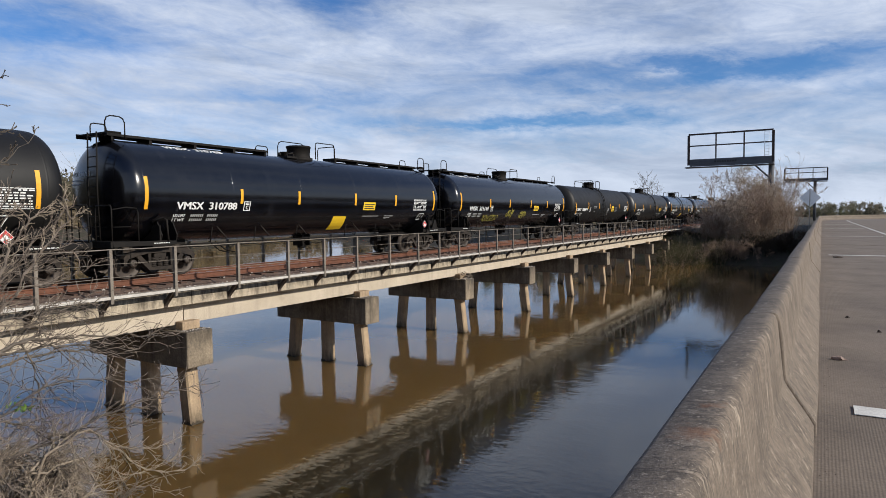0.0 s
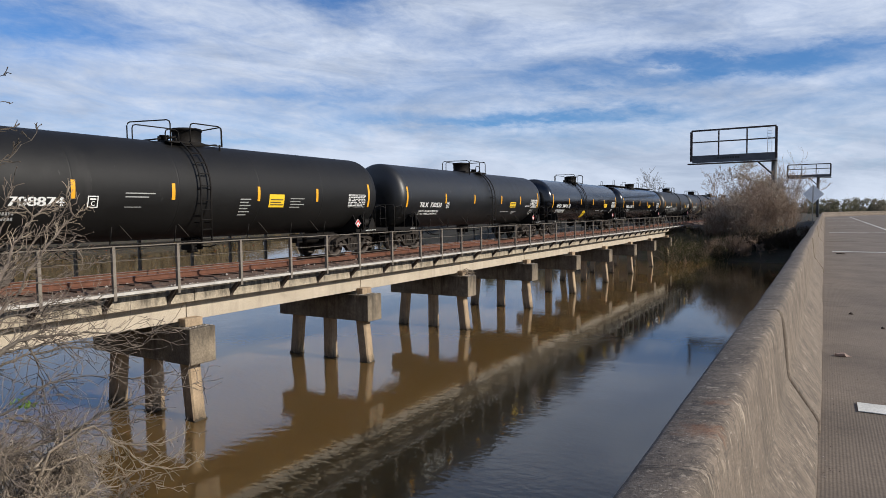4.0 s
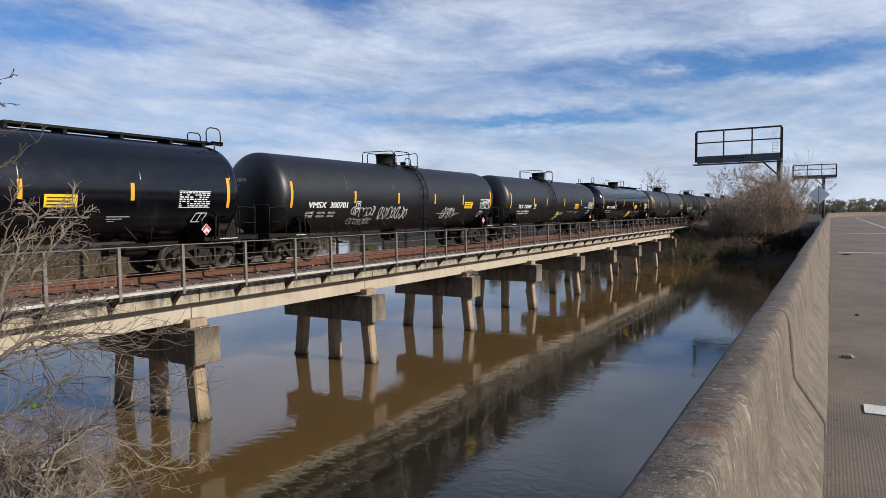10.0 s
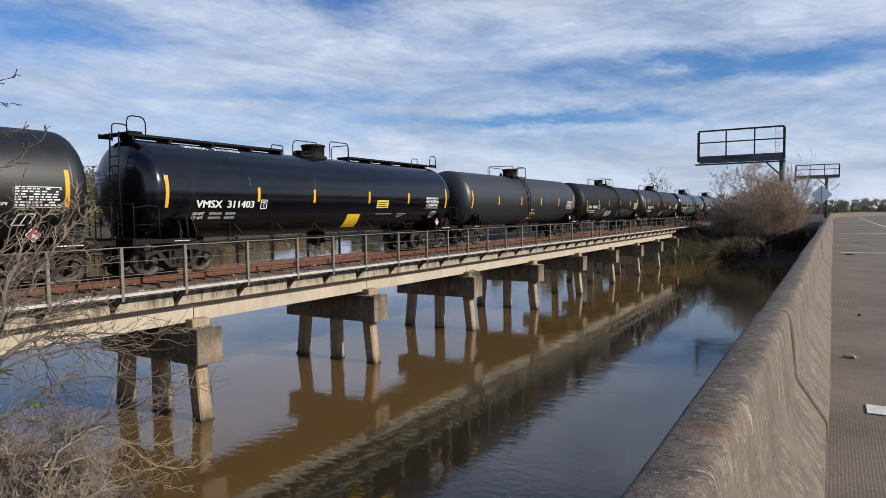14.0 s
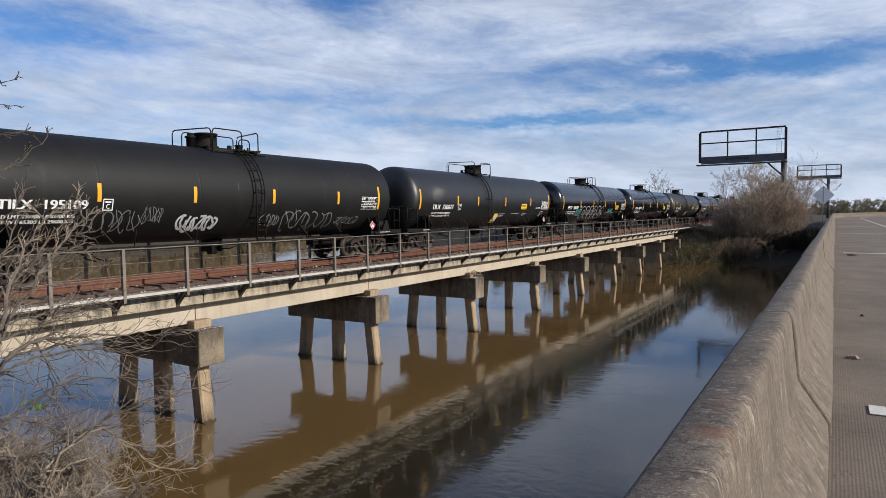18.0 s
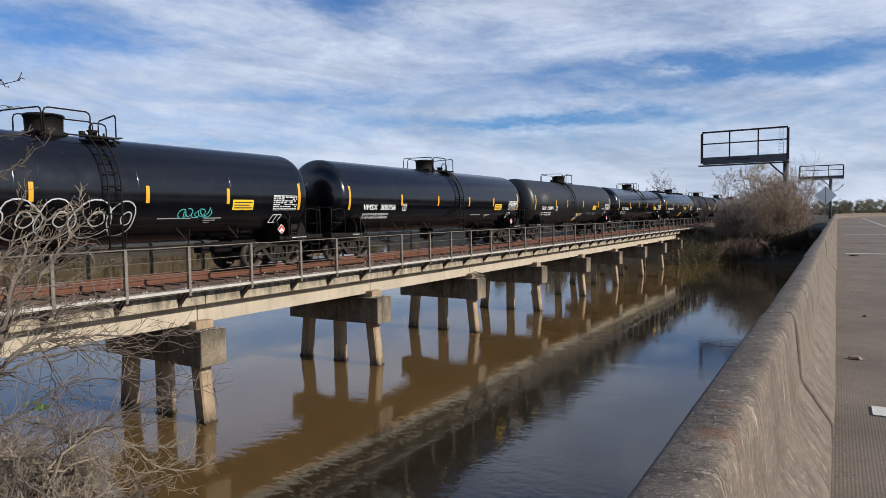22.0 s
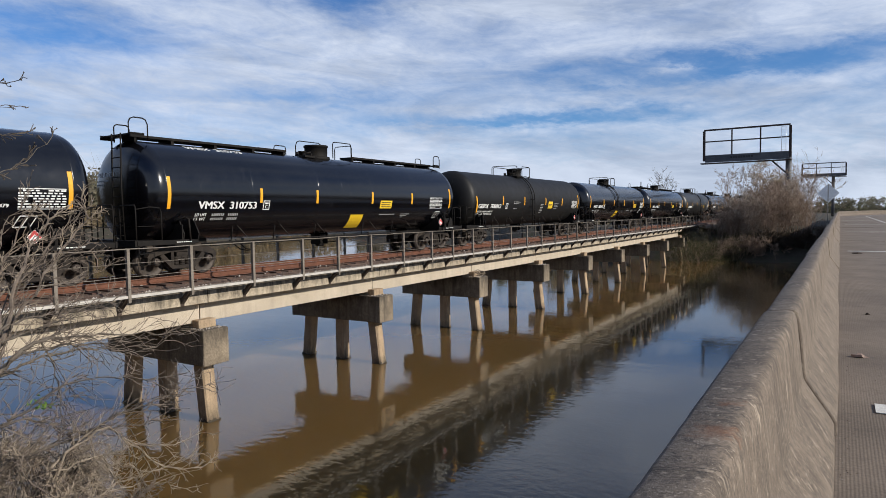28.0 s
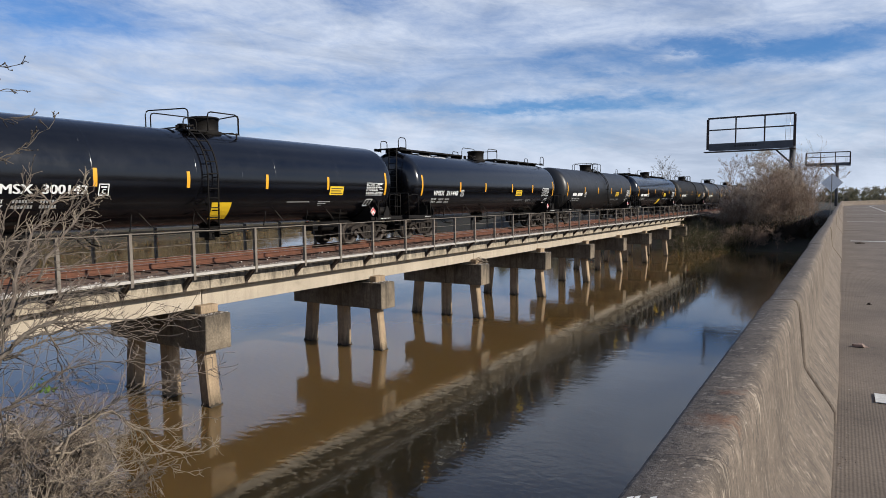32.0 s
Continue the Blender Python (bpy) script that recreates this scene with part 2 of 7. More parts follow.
M = {
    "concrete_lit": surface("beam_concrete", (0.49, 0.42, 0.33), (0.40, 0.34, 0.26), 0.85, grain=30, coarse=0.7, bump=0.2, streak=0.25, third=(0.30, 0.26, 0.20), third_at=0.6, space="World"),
    # slab and cap also grow darker towards their tops
    "concrete_slab": surface("slab_concrete", (0.46, 0.39, 0.29), (0.29, 0.24, 0.175), 0.9, grain=22, coarse=1.4, bump=0.4, streak=0.6, streak_size=5.0, third=(0.06, 0.05, 0.04), third_at=0.58, amount=0.9, z_dark=(3.92, 3.55, (0.060, 0.050, 0.038), 0.34), space="World"),
    "concrete_cap": surface("cap_concrete", (0.255, 0.205, 0.145), (0.135, 0.108, 0.077), 0.92, grain=18, coarse=1.5, bump=0.4, streak=0.85, streak_size=4.0, third=(0.05, 0.042, 0.033), third_at=0.62, amount=0.9, z_dark=(2.95, 2.25, (0.040, 0.033, 0.026), 0.55), space="World"),
    "concrete_pile": surface("pile_concrete", (0.43, 0.315, 0.20), (0.27, 0.20, 0.13), 0.9, grain=22, coarse=1.6, bump=0.35, streak=0.6, streak_size=4.0, z_dark=(-0.05, 0.42, (0.045, 0.036, 0.024), 0.32), space="World"),
    "algae": surface("waterline_growth", (0.035, 0.028, 0.018), (0.06, 0.046, 0.03), 0.9, grain=30, coarse=4, bump=0.6),
    "parapet": surface("parapet_concrete", (0.195, 0.153, 0.115), (0.110, 0.086, 0.066), 0.93, flecks=((20, 0.50, 0.62, (0.070, 0.056, 0.043)), (30, 0.56, 0.66, (0.38, 0.315, 0.24)), (75, 0.56, 0.64, (0.045, 0.037, 0.03)), (110, 0.58, 0.66, (0.40, 0.34, 0.27))), grain=85, coarse=2.6, bump=0.8, streak=0.5, streak_size=7.0, third=(0.075, 0.062, 0.05), third_at=0.58, space="World", bump_scale=60, amount=1.0, dist=0.006, rust=(((-0.33, 2.38, 5.3), 0.05), ((-0.32, 2.06, 5.3), 0.085))),
    "road": surface("road_concrete", (0.190, 0.150, 0.115), (0.122, 0.096, 0.074), 0.95, grain=45, coarse=0.9, bump=0.35, third=(0.070, 0.058, 0.046), third_at=0.60, space="World", bump_scale=120, dist=0.004, grooves=17.0, amount=0.75),
    "road_paint": surface("worn_road_paint", (0.70, 0.69, 0.65), (0.55, 0.54, 0.50), 0.8, grain=40, coarse=5, bump=0.2, third=(0.3, 0.28, 0.24), third_at=0.66),
    "galvanised": surface("galvanised_steel", (0.36, 0.33, 0.29), (0.26, 0.23, 0.19), 0.6, metal=0.35, grain=40, coarse=3, bump=0.1, third=(0.22, 0.14, 0.09), third_at=0.64),
    "post_steel": surface("weathered_post_steel", (0.23, 0.20, 0.165), (0.15, 0.125, 0.10), 0.65, metal=0.2, grain=40, coarse=3, bump=0.1, third=(0.13, 0.08, 0.05), third_at=0.62),
    "grating": surface("walkway_steel", (0.56, 0.53, 0.48), (0.42, 0.39, 0.35), 0.65, metal=0.2, grain=30, coarse=2, bump=0.15),
    "bracket": surface("dark_bracket_steel", (0.045, 0.04, 0.036), (0.08, 0.055, 0.04), 0.8, grain=30, coarse=4, spec=0.2),
    "rail_steel": surface("rusty_rail_steel", (0.175, 0.070, 0.040), (0.115, 0.050, 0.030), 0.7, metal=0.4, grain=40, coarse=4, bump=0.2),
    "railhead": surface("polished_railhead", (0.45, 0.42, 0.40), (0.36, 0.33, 0.30), 0.3, metal=0.9, grain=60, coarse=5, bump=0.05),
    "tie": surface("weathered_tie_timber", (0.115, 0.060, 0.040), (0.068, 0.038, 0.027), 0.9, grain=30, coarse=3, bump=0.4, vary=0.25),
    "ballast": surface("ballast_stone", (0.150, 0.100, 0.075), (0.075, 0.048, 0.036), 0.9, grain=30, coarse=3, bump=0.9, bump_scale=22, dist=0.06, space="World"),
    "stone": surface("pale_loose_stone", (0.50, 0.47, 0.43), (0.36, 0.31, 0.27), 0.9, grain=30, coarse=6, bump=0.2, space="World"),
    "water": water_material(),
    "bank": surface("muddy_bank", (0.055, 0.042, 0.028), (0.036, 0.030, 0.019), 0.95, grain=6, coarse=0.4, bump=0.8, third=(0.030, 0.034, 0.013), third_at=0.5, space="World", bump_scale=5, dist=0.1),
}


# ---------------------------------------------------------------- mesh helpers
def box(bm, x0, x1, y0, y1, z0, z1, bevel=0.0):
    vs = [bm.verts.new((x, y, z)) for z in (z0, z1) for y in (y0, y1) for x in (x0, x1)]
    fs = [bm.faces.new([vs[i] for i in f]) for f in ((0, 2, 3, 1), (4, 5, 7, 6), (0, 1, 5, 4), (2, 6, 7, 3), (0, 4, 6, 2), (1, 3, 7, 5))]
    if bevel:
        bmesh.ops.bevel(bm, geom=list({e for f in fs for e in f.edges}), offset=bevel, segments=2, affect="EDGES", profile=0.5)
    return vs


def tube(bm, pts, radius, sides=6, caps=True):
    """A round bar through the points."""
    pts = [Vector(p) for p in pts]
    rings = []
    for i, p in enumerate(pts):
        d = (pts[min(i + 1, len(pts) - 1)] - pts[max(i - 1, 0)]).normalized()
        a = d.cross(Vector((0, 0, 1)) if abs(d.z) < 0.9 else Vector((1, 0, 0))).normalized()
        b = d.cross(a)
        r = radius[i] if isinstance(radius, (list, tuple)) else radius
        rings.append([bm.verts.new(p + (a * math.cos(k * math.tau / sides) + b * math.sin(k * math.tau / sides)) * r) for k in range(sides)])
    for r0, r1 in zip(rings, rings[1:]):
        for k in range(sides):
            f = bm.faces.new((r0[k], r0[(k + 1) % sides], r1[(k + 1) % sides], r1[k]))
            f.smooth = True
    if caps:
        bm.faces.new(rings[0][::-1])
        bm.faces.new(rings[-1])


def lathe(bm, profile, axis="z", n=32, at=(0, 0, 0), smooth=True):
    """Turns (radius, height) pairs about an axis."""
    def place(r, h, a):
        c, s = r * math.cos(a), r * math.sin(a)
        p = {"z": (c, s, h), "y": (c, h, s), "x": (h, c, s)}[axis]
        return bm.verts.new(Vector(p) + Vector(at))
    rings = [[place(r, h, k * math.tau / n) for k in range(n)] if r > 1e-5 else [place(0, h, 0)] for r, h in profile]
    for r0, r1 in zip(rings, rings[1:]):
        for k in range(n):
            q = [r0[k % len(r0)], r0[(k + 1) % len(r0)], r1[(k + 1) % len(r1)], r1[k % len(r1)]]
            u = list(dict.fromkeys(q))
            if len(u) > 2:
                bm.faces.new(u).smooth = smooth
    for r in (rings[0], rings[-1]):
        if len(r) > 2:
            bm.faces.new(r)


def quad(bm, *pts):
    return bm.faces.new([bm.verts.new(p) for p in pts])


def mesh_of(name, bm, mat):
    bmesh.ops.recalc_face_normals(bm, faces=bm.faces)
    me = bpy.data.meshes.new(name)
    bm.to_mesh(me)
    bm.free()
    me.materials.append(mat)
    return me


def raw_mesh(name, verts, faces, mat, smooth=False):
    me = bpy.data.meshes.new(name)
    me.from_pydata(verts, [], faces)
    me.materials.append(mat)
    if smooth:
        me.polygons.foreach_set("use_smooth", [True] * len(me.polygons))
    return me


def part(name, bm, mat, parent=None, label="", at=None):
    """Links a bmesh (or a ready mesh) as one object under a thing or a part."""
    me = bm if isinstance(bm, bpy.types.Mesh) else mesh_of(name, bm, mat)
    ob = new(name, me)
    if parent:
        ob.parent = parent
    if at is not None:
        ob.matrix_basis = at if isinstance(at, Matrix) else Matrix.Translation(at)
    return tagged(ob, label)


def thing(name, at, label, category, group="", kind=""):
    ob = new(name)
    ob.empty_display_size = 0.3
    ob.matrix_basis = at if isinstance(at, Matrix) else Matrix.Translation(at)
    return tagged(ob, label, category, group, kind)


def B():
    return bmesh.new()


# ---------------------------------------------------------------- plan
TRACK_X, RAIL_Z, GAUGE = -17.65, 4.245, 1.435
BENT_Y, SPAN, BENTS = 12.07, 8.175, range(-3, 9)
CAP_TOP, CAP_BOT, CAP_HALF, CAP_W = 2.75, 1.71, 2.38, 0.885
ROAD_Z, TOP_Z = 4.49, 5.30
DECK_END = BENT_Y + 9 * SPAN - 1.2
BEND_Y, BEND_R = 120.0, 70.0


def lane_point(x, s):
    """A point x to the side of the parapet's foot, s along the road, which bends away to the right far off."""
    if s <= BEND_Y:
        return x, s
    a = min((s - BEND_Y) / BEND_R, 1.5)
    rest = s - BEND_Y - a * BEND_R
    r = BEND_R - x
    return BEND_R - r * math.cos(a) + rest * math.sin(a), BEND_Y + r * math.sin(a) + rest * math.cos(a)


def near_shore(x):
    return 5.2 + 2.2 * math.exp(-((x + 13) / 5.0) ** 2) - 2.5 * max(0.0, min(1.0, (x + 7) / 6)) + 0.5 * math.sin(x * 0.7)


def far_shore(x):
    return 77.5 + 1.2 * math.sin(x * 0.31) - 3.5 * math.exp(-((x + 17) / 3.5) ** 2) + 0.7 * max(0.0, -x - 27)


def smooth01(a):
    a = max(0.0, min(1.0, a))
    return a * a * (3 - 2 * a)


def ground_z(x, y):
    bed = -2.2
    far = smooth01((y - far_shore(x) + 4) / 16)
    near = smooth01((near_shore(x) + 4 - y) / 14)
    left = smooth01((-x - 132 - 8 * math.sin(y * 0.05)) / 24) * smooth01((230 - y) / 60)
    top = 3.75
    z = bed + (top - bed) * max(far, near, left)
    return z + 0.18 * noise.noise(Vector((x * 0.35, y * 0.35, 0))) * (1 if z > -1 else 0)


def build_ground():
    def steps(edges):
        return sorted({round(v, 3) for a, b, d in edges for v in np.arange(a, b, d)})
    xs = steps([(-2000, -300, 170), (-300, -60, 8), (-60, 24, 1.2), (24, 200, 12), (200, 2001, 150)])
    ys = steps([(-400, -40, 40), (-40, -16, 3), (-16, 16, 0.8), (16, 62, 6), (62, 104, 1.1), (104, 420, 8), (420, 3001, 170)])
    verts = [(x, y, ground_z(x, y)) for y in ys for x in xs]
    n = len(xs)
    faces = [(j * n + i, j * n + i + 1, (j + 1) * n + i + 1, (j + 1) * n + i) for j in range(len(ys) - 1) for i in range(n - 1)]
    tagged(new("ground", raw_mesh("ground", verts, faces, M["bank"], True)), "muddy river banks with dead winter grass", "ground", kind="structure")
    bm = B()
    quad(bm, (-900, -60, 0), (900, -60, 0), (900, 600, 0), (-900, 600, 0))
    tagged(part("water", bm, M["water"]), "slow brown river with small ripples", "river", kind="structure")


build_ground()


def build_road():
    ss = [-14 + 2.0 * i for i in range(68)] + [122 + 5 * i for i in range(34)]
    cross = [(-0.425, ROAD_Z - 0.52), (-0.425, ROAD_Z - 0.004), (-0.03, ROAD_Z), (4.0, ROAD_Z + 0.01), (12.0, ROAD_Z - 0.02), (12.0, ROAD_Z - 0.55)]
    verts = [(*lane_point(x, s), z) for s in ss for x, z in cross]
    n = len(cross)
    faces = [(j * n + i, j * n + (i + 1) % n, (j + 1) * n + (i + 1) % n, (j + 1) * n + i) for j in range(len(ss) - 1) for i in range(n)]
    road = tagged(new("road", raw_mesh("road", verts, faces, M["road"])), "grey grooved concrete road deck, weathered and stained", "road", kind="structure")
    for y in (5.54, 25.3, 45.1, 65.0, 85.0, 105.0):
        bm = B()
        box(bm, 0.23, 3.1, y - 0.12, y + 0.12, 0.0, 0.005)
        part("cross_stripe", bm, M["road_paint"], road, "worn white cross stripe", (0, 0, ROAD_Z + 0.006))
    bm = B()
    sl = [40 + 4 * i for i in range(46)]
    for a, b in zip(sl, sl[1:]):
        quad(bm, *[(*lane_point(x, s), ROAD_Z + 0.02) for x, s in ((3.42, a), (3.54, a), (3.54, b), (3.42, b))])
    part("edge_line", bm, M["road_paint"], road, "long white edge line")
    for y in (33.0, 55.0, 74.0):
        bm = B()
        box(bm, -0.02, 11.9, y - 0.012, y + 0.012, 0.0, 0.004)
        part("deck_joint", bm, M["bracket"], road, "dark sealed deck joint", (0, 0, ROAD_Z + 0.004))
    # piers under the road deck
    for y in (-6.0, 12.0, 30.0, 48.0, 66.0, 84.0):
        pier = thing("road_pier", (0, y, -2.3), "plain concrete pier under the road deck", "pier", "road piers", "structure")
        bm = B()
        box(bm, 0.2, 11.6, -0.5, 0.5, 5.1, 2.3 + ROAD_Z - 0.55, 0.04)
        part("pier_cap", bm, M["concrete_cap"], pier)
        for x in (1.5, 6.0, 10.5):
            bm = B()
            lathe(bm, [(0.4, 0.0), (0.4, 5.1)], n=20, at=(x, 0, 0))
            part("column", bm, M["concrete_pile"], pier)


build_road()


def build_parapet():
    wall = thing("parapet", (0, 0, ROAD_Z), "weathered concrete road parapet with a sloped traffic face", "parapet", kind="structure")
    prof = [(-0.442, -0.5), (-0.442, 0.752), (-0.436, 0.774), (-0.42, 0.786), (-0.30, 0.800), (-0.268, 0.799), (-0.25, 0.782), (-0.238, 0.74)]
    prof += [(-0.238 + 0.036 * k / 4, 0.74 - 0.34 * k / 4) for k in range(1, 5)]
    prof += [(-0.196, 0.362), (-0.18, 0.33), (-0.155, 0.295), (-0.10, 0.215), (-0.04, 0.125), (-0.018, 0.085), (-0.014, 0.0), (-0.014, -0.5)]
    s, k = 4.75 - 6.1 * 3, 0
    while s < 270:
        length = 6.1
        proud = 0.014 if k % 2 else 0.0
        step = 0.06 if -1.5 < s < 10 else (0.5 if s < 40 else 2.0)
        cuts = [s + 0.009, s + 0.016] + list(np.arange(s + 0.04, s + length - 0.03, step)) + [s + length - 0.016, s + length - 0.009]
        verts, faces = [], []
        for j, c in enumerate(cuts):
            worn = 0.016 if j in (0, len(cuts) - 1) else 0.0
            for x, z in prof:
                w = 0.0035 * noise.noise(Vector((x * 6, c * 5, z * 6))) + 0.006 * noise.noise(Vector((x * 1.5, c * 0.9, z * 2)))
                chip = 0.012 * max(0.0, noise.noise(Vector((c * 7.0, z * 9.0, 3.3))) - 0.35) if z > 0.7 else 0.0
                px, py = lane_point(x + proud + (w - chip if z > -0.2 else 0) + (-worn if x > -0.3 else worn), c)
                verts.append((px, py, z + (w * 0.7 - chip - worn if 0.7 < z else 0)))
        n = len(prof)
        for j in range(len(cuts) - 1):
            for i in range(n):
                faces.append((j * n + i, (j + 1) * n + i, (j + 1) * n + (i + 1) % n, j * n + (i + 1) % n))
        faces.append(tuple(range(n)))
        faces.append(tuple(range((len(cuts) - 1) * n, len(cuts) * n))[::-1])
        part("parapet_panel", raw_mesh("parapet_panel", verts, faces, M["parapet"], True), None, wall)
        bm = B()
        box(bm, -0.36, -0.12, -0.02, 0.02, 0.0, 0.15)
        box(bm, -0.36, -0.266, -0.02, 0.02, 0.15, 0.765)
        part("joint_filler", bm, M["bracket"], wall, "dark filler in a parapet joint", pose(*lane_point(0.0, s), 0.0))
        s += length
        k += 1


build_parapet()


def parapet_cracks():
    """Hairline cracks that run over the parapet's top and down its face."""
    rnd = random.Random(31)
    wall = bpy.data.objects["parapet"]
    for y, reach, wide in ((2.42, 0.16, 0.0028), (2.19, 0.30, 0.0022), (1.72, 0.22, 0.0024), (3.35, 0.2, 0.0024)):
        path = [(-0.43, 0.787), (-0.37, 0.794), (-0.30, 0.802), (-0.268, 0.801), (-0.247, 0.782), (-0.234, 0.74), (-0.222, 0.66), (-0.212, 0.57), (-0.204, 0.49)]
        path = path[:4 + int(reach * 16)]
        verts, faces, c = [], [], y
        for i, (x, z) in enumerate(path):
            c += rnd.gauss(0, 0.012)
            w = wide * (1.0 - 0.75 * i / len(path))
            verts += [(x + 0.012, c - w, z + 0.007), (x + 0.012, c + w, z + 0.007)]
            if i:
                faces.append((2 * i - 2, 2 * i - 1, 2 * i + 1, 2 * i))
        part("crack", raw_mesh("crack", verts, faces, M["bracket"]), None, wall, "dark hairline crack")


parapet_cracks()


def painted_mark():
    """Worn white paint strokes on the parapet's top."""
    rnd = random.Random(6)
    bm = B()
    for k in range(7):
        x, w = -0.405 + 0.016 * k, rnd.uniform(0.008, 0.014)
        y0, y1 = 1.27 + rnd.uniform(0, 0.05), 1.40 + rnd.uniform(0, 0.045)
        z = 0.796 + 0.117 * (x + 0.405)
        quad(bm, (x, y0, z), (x + w, y0 + 0.01, z), (x + w, y1, z), (x, y1 - 0.012, z))
    part("paint_mark", bm, M["road_paint"], bpy.data.objects["parapet"], "worn white painted mark")


painted_mark()


def build_grit():
    # grit and dry leaf bits swept against the parapet's foot
    rnd = random.Random(12)
    for name, mat, n in (("grit", "ballast", 420), ("pale_grit", "stone", 110)):
        verts, faces = [], []
        for _ in range(n):
            y = 2.0 + 26 * rnd.random() ** 1.6
            x, r = 0.004 + abs(rnd.gauss(0, 0.05)) + (rnd.uniform(0, 2.2) if rnd.random() < 0.2 else 0), rnd.uniform(0.0015, 0.0045)
            b = len(verts)
            verts += [(x + r * rnd.uniform(0.6, 1.6), y, ROAD_Z + 0.002), (x - r, y + r, ROAD_Z + 0.002), (x, y - r * rnd.uniform(1, 2), ROAD_Z + 0.002), (x, y, ROAD_Z + r)]
            faces += [(b, b + 1, b + 3), (b + 1, b + 2, b + 3), (b + 2, b, b + 3), (b, b + 2, b + 1)]
        tagged(new(name, raw_mesh(name, verts, faces, M[mat])), "grit and dirt scattered along the parapet's foot", "grit", kind="stuff")


build_grit()


# ---------------------------------------------------------------- railway bridge
def build_bents():
    rnd = random.Random(4)
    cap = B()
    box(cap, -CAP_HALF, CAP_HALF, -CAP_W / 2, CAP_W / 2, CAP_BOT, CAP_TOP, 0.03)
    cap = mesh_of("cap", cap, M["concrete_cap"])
    ped = B()
    box(ped, -0.32, 0.26, -0.27, 0.27, 0, 0.124, 0.02)
    keeper = B()
    box(keeper, -0.15, 0.15, -0.30, 0.30, 0, 0.25, 0.025)
    keeper = mesh_of("keeper_block", keeper, M["concrete_pile"])
    ped = mesh_of("bearing_block", ped, M["concrete_lit"])

    def pile(x_top, x_bot):
        bm = B()
        r = 0.215
        lv = []
        for z, x in ((CAP_BOT, x_top), (0.0, x_bot), (-2.4, x_bot + (x_bot - x_top) * 1.4)):
            c = 0.045
            lv.append([bm.verts.new((x + px, py, z)) for px, py in ((-r + c, -r), (r - c, -r), (r, -r + c), (r, r - c), (r - c, r), (-r + c, r), (-r, r - c), (-r, -r + c))])
        for a, b in zip(lv, lv[1:]):
            for k in range(8):
                bm.faces.new((a[k], a[(k + 1) % 8], b[(k + 1) % 8], b[k]))
        return mesh_of("column", bm, M["concrete_pile"])
    piles = [pile(-1.66, -1.85), pile(0.05, 0.05), pile(1.76, 1.95)]
    def ragged_band():
        # dark film round the pile, with an uneven upper edge
        bm = B()
        ring = []
        for sx, sy, dx, dy in ((-1, -1, 1, 0), (1, -1, 0, 1), (1, 1, -1, 0), (-1, 1, 0, -1)):
            ring += [(0.221 * sx + dx * 0.442 * q / 7, 0.221 * sy + dy * 0.442 * q / 7) for q in range(7)]
        low = [bm.verts.new((x, y, -0.5)) for x, y in ring]
        top = [bm.verts.new((x, y, 0.015 + 0.10 * rnd.random() ** 2)) for x, y in ring]
        for q in range(len(ring)):
            w = (q + 1) % len(ring)
            bm.faces.new((low[q], low[w], top[w], top[q]))
        return mesh_of("growth_band", bm, M["algae"])
    wets = [ragged_band() for _ in range(4)]
    for i in BENTS:
        y = BENT_Y + i * SPAN
        bent = thing("bridge_bent", (TRACK_X, y, 0), "stained concrete pile bent with a heavy cap, standing in the river", "bridge pier", "bridge bents")
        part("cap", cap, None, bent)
        for p in piles:
            ob = part("column", p, None, bent)
        for x in (-1.85, 0.05, 1.95):
            part("growth_band", rnd.choice(wets), None, bent, "dark wet growth at the waterline", (x + (0.008 if x else 0) * (1 if x > 0 else -1), 0, 0))
        if i <= 3:
            verts, faces = [], []
            for _ in range(70):
                px, py, r = rnd.uniform(1.72, 2.34), rnd.uniform(-0.4, 0.4), rnd.uniform(0.012, 0.03)
                b = len(verts)
                verts += [(px + a * r * rnd.uniform(0.7, 1.3), py + c * r * rnd.uniform(0.7, 1.3), CAP_TOP + 0.4 * r + e * r * 0.8) for a, c, e in ((1, 0, 0), (-1, 0, 0), (0, 1, 0), (0, -1, 0), (0, 0, 1), (0, 0, -1))]
                faces += [(b, b + 2, b + 4), (b + 2, b + 1, b + 4), (b + 1, b + 3, b + 4), (b + 3, b, b + 4), (b + 2, b, b + 5), (b + 1, b + 2, b + 5), (b + 3, b + 1, b + 5), (b, b + 3, b + 5)]
            tagged(part("spilled_gravel", raw_mesh("spilled_gravel", verts, faces, M["stone"]), None, bent, "pale spilled gravel on the cap"), kind="stuff")
        for x in (-1.86, 1.86):
            part("keeper_block", keeper, None, bent, "worn brown concrete block beside the beam", (x, rnd.uniform(-0.03, 0.03), CAP_TOP))
        for x in (-1.42, 1.50):
            part("bearing_block", ped, None, bent, at=(x, rnd.uniform(-0.03, 0.03), CAP_TOP))


build_bents()


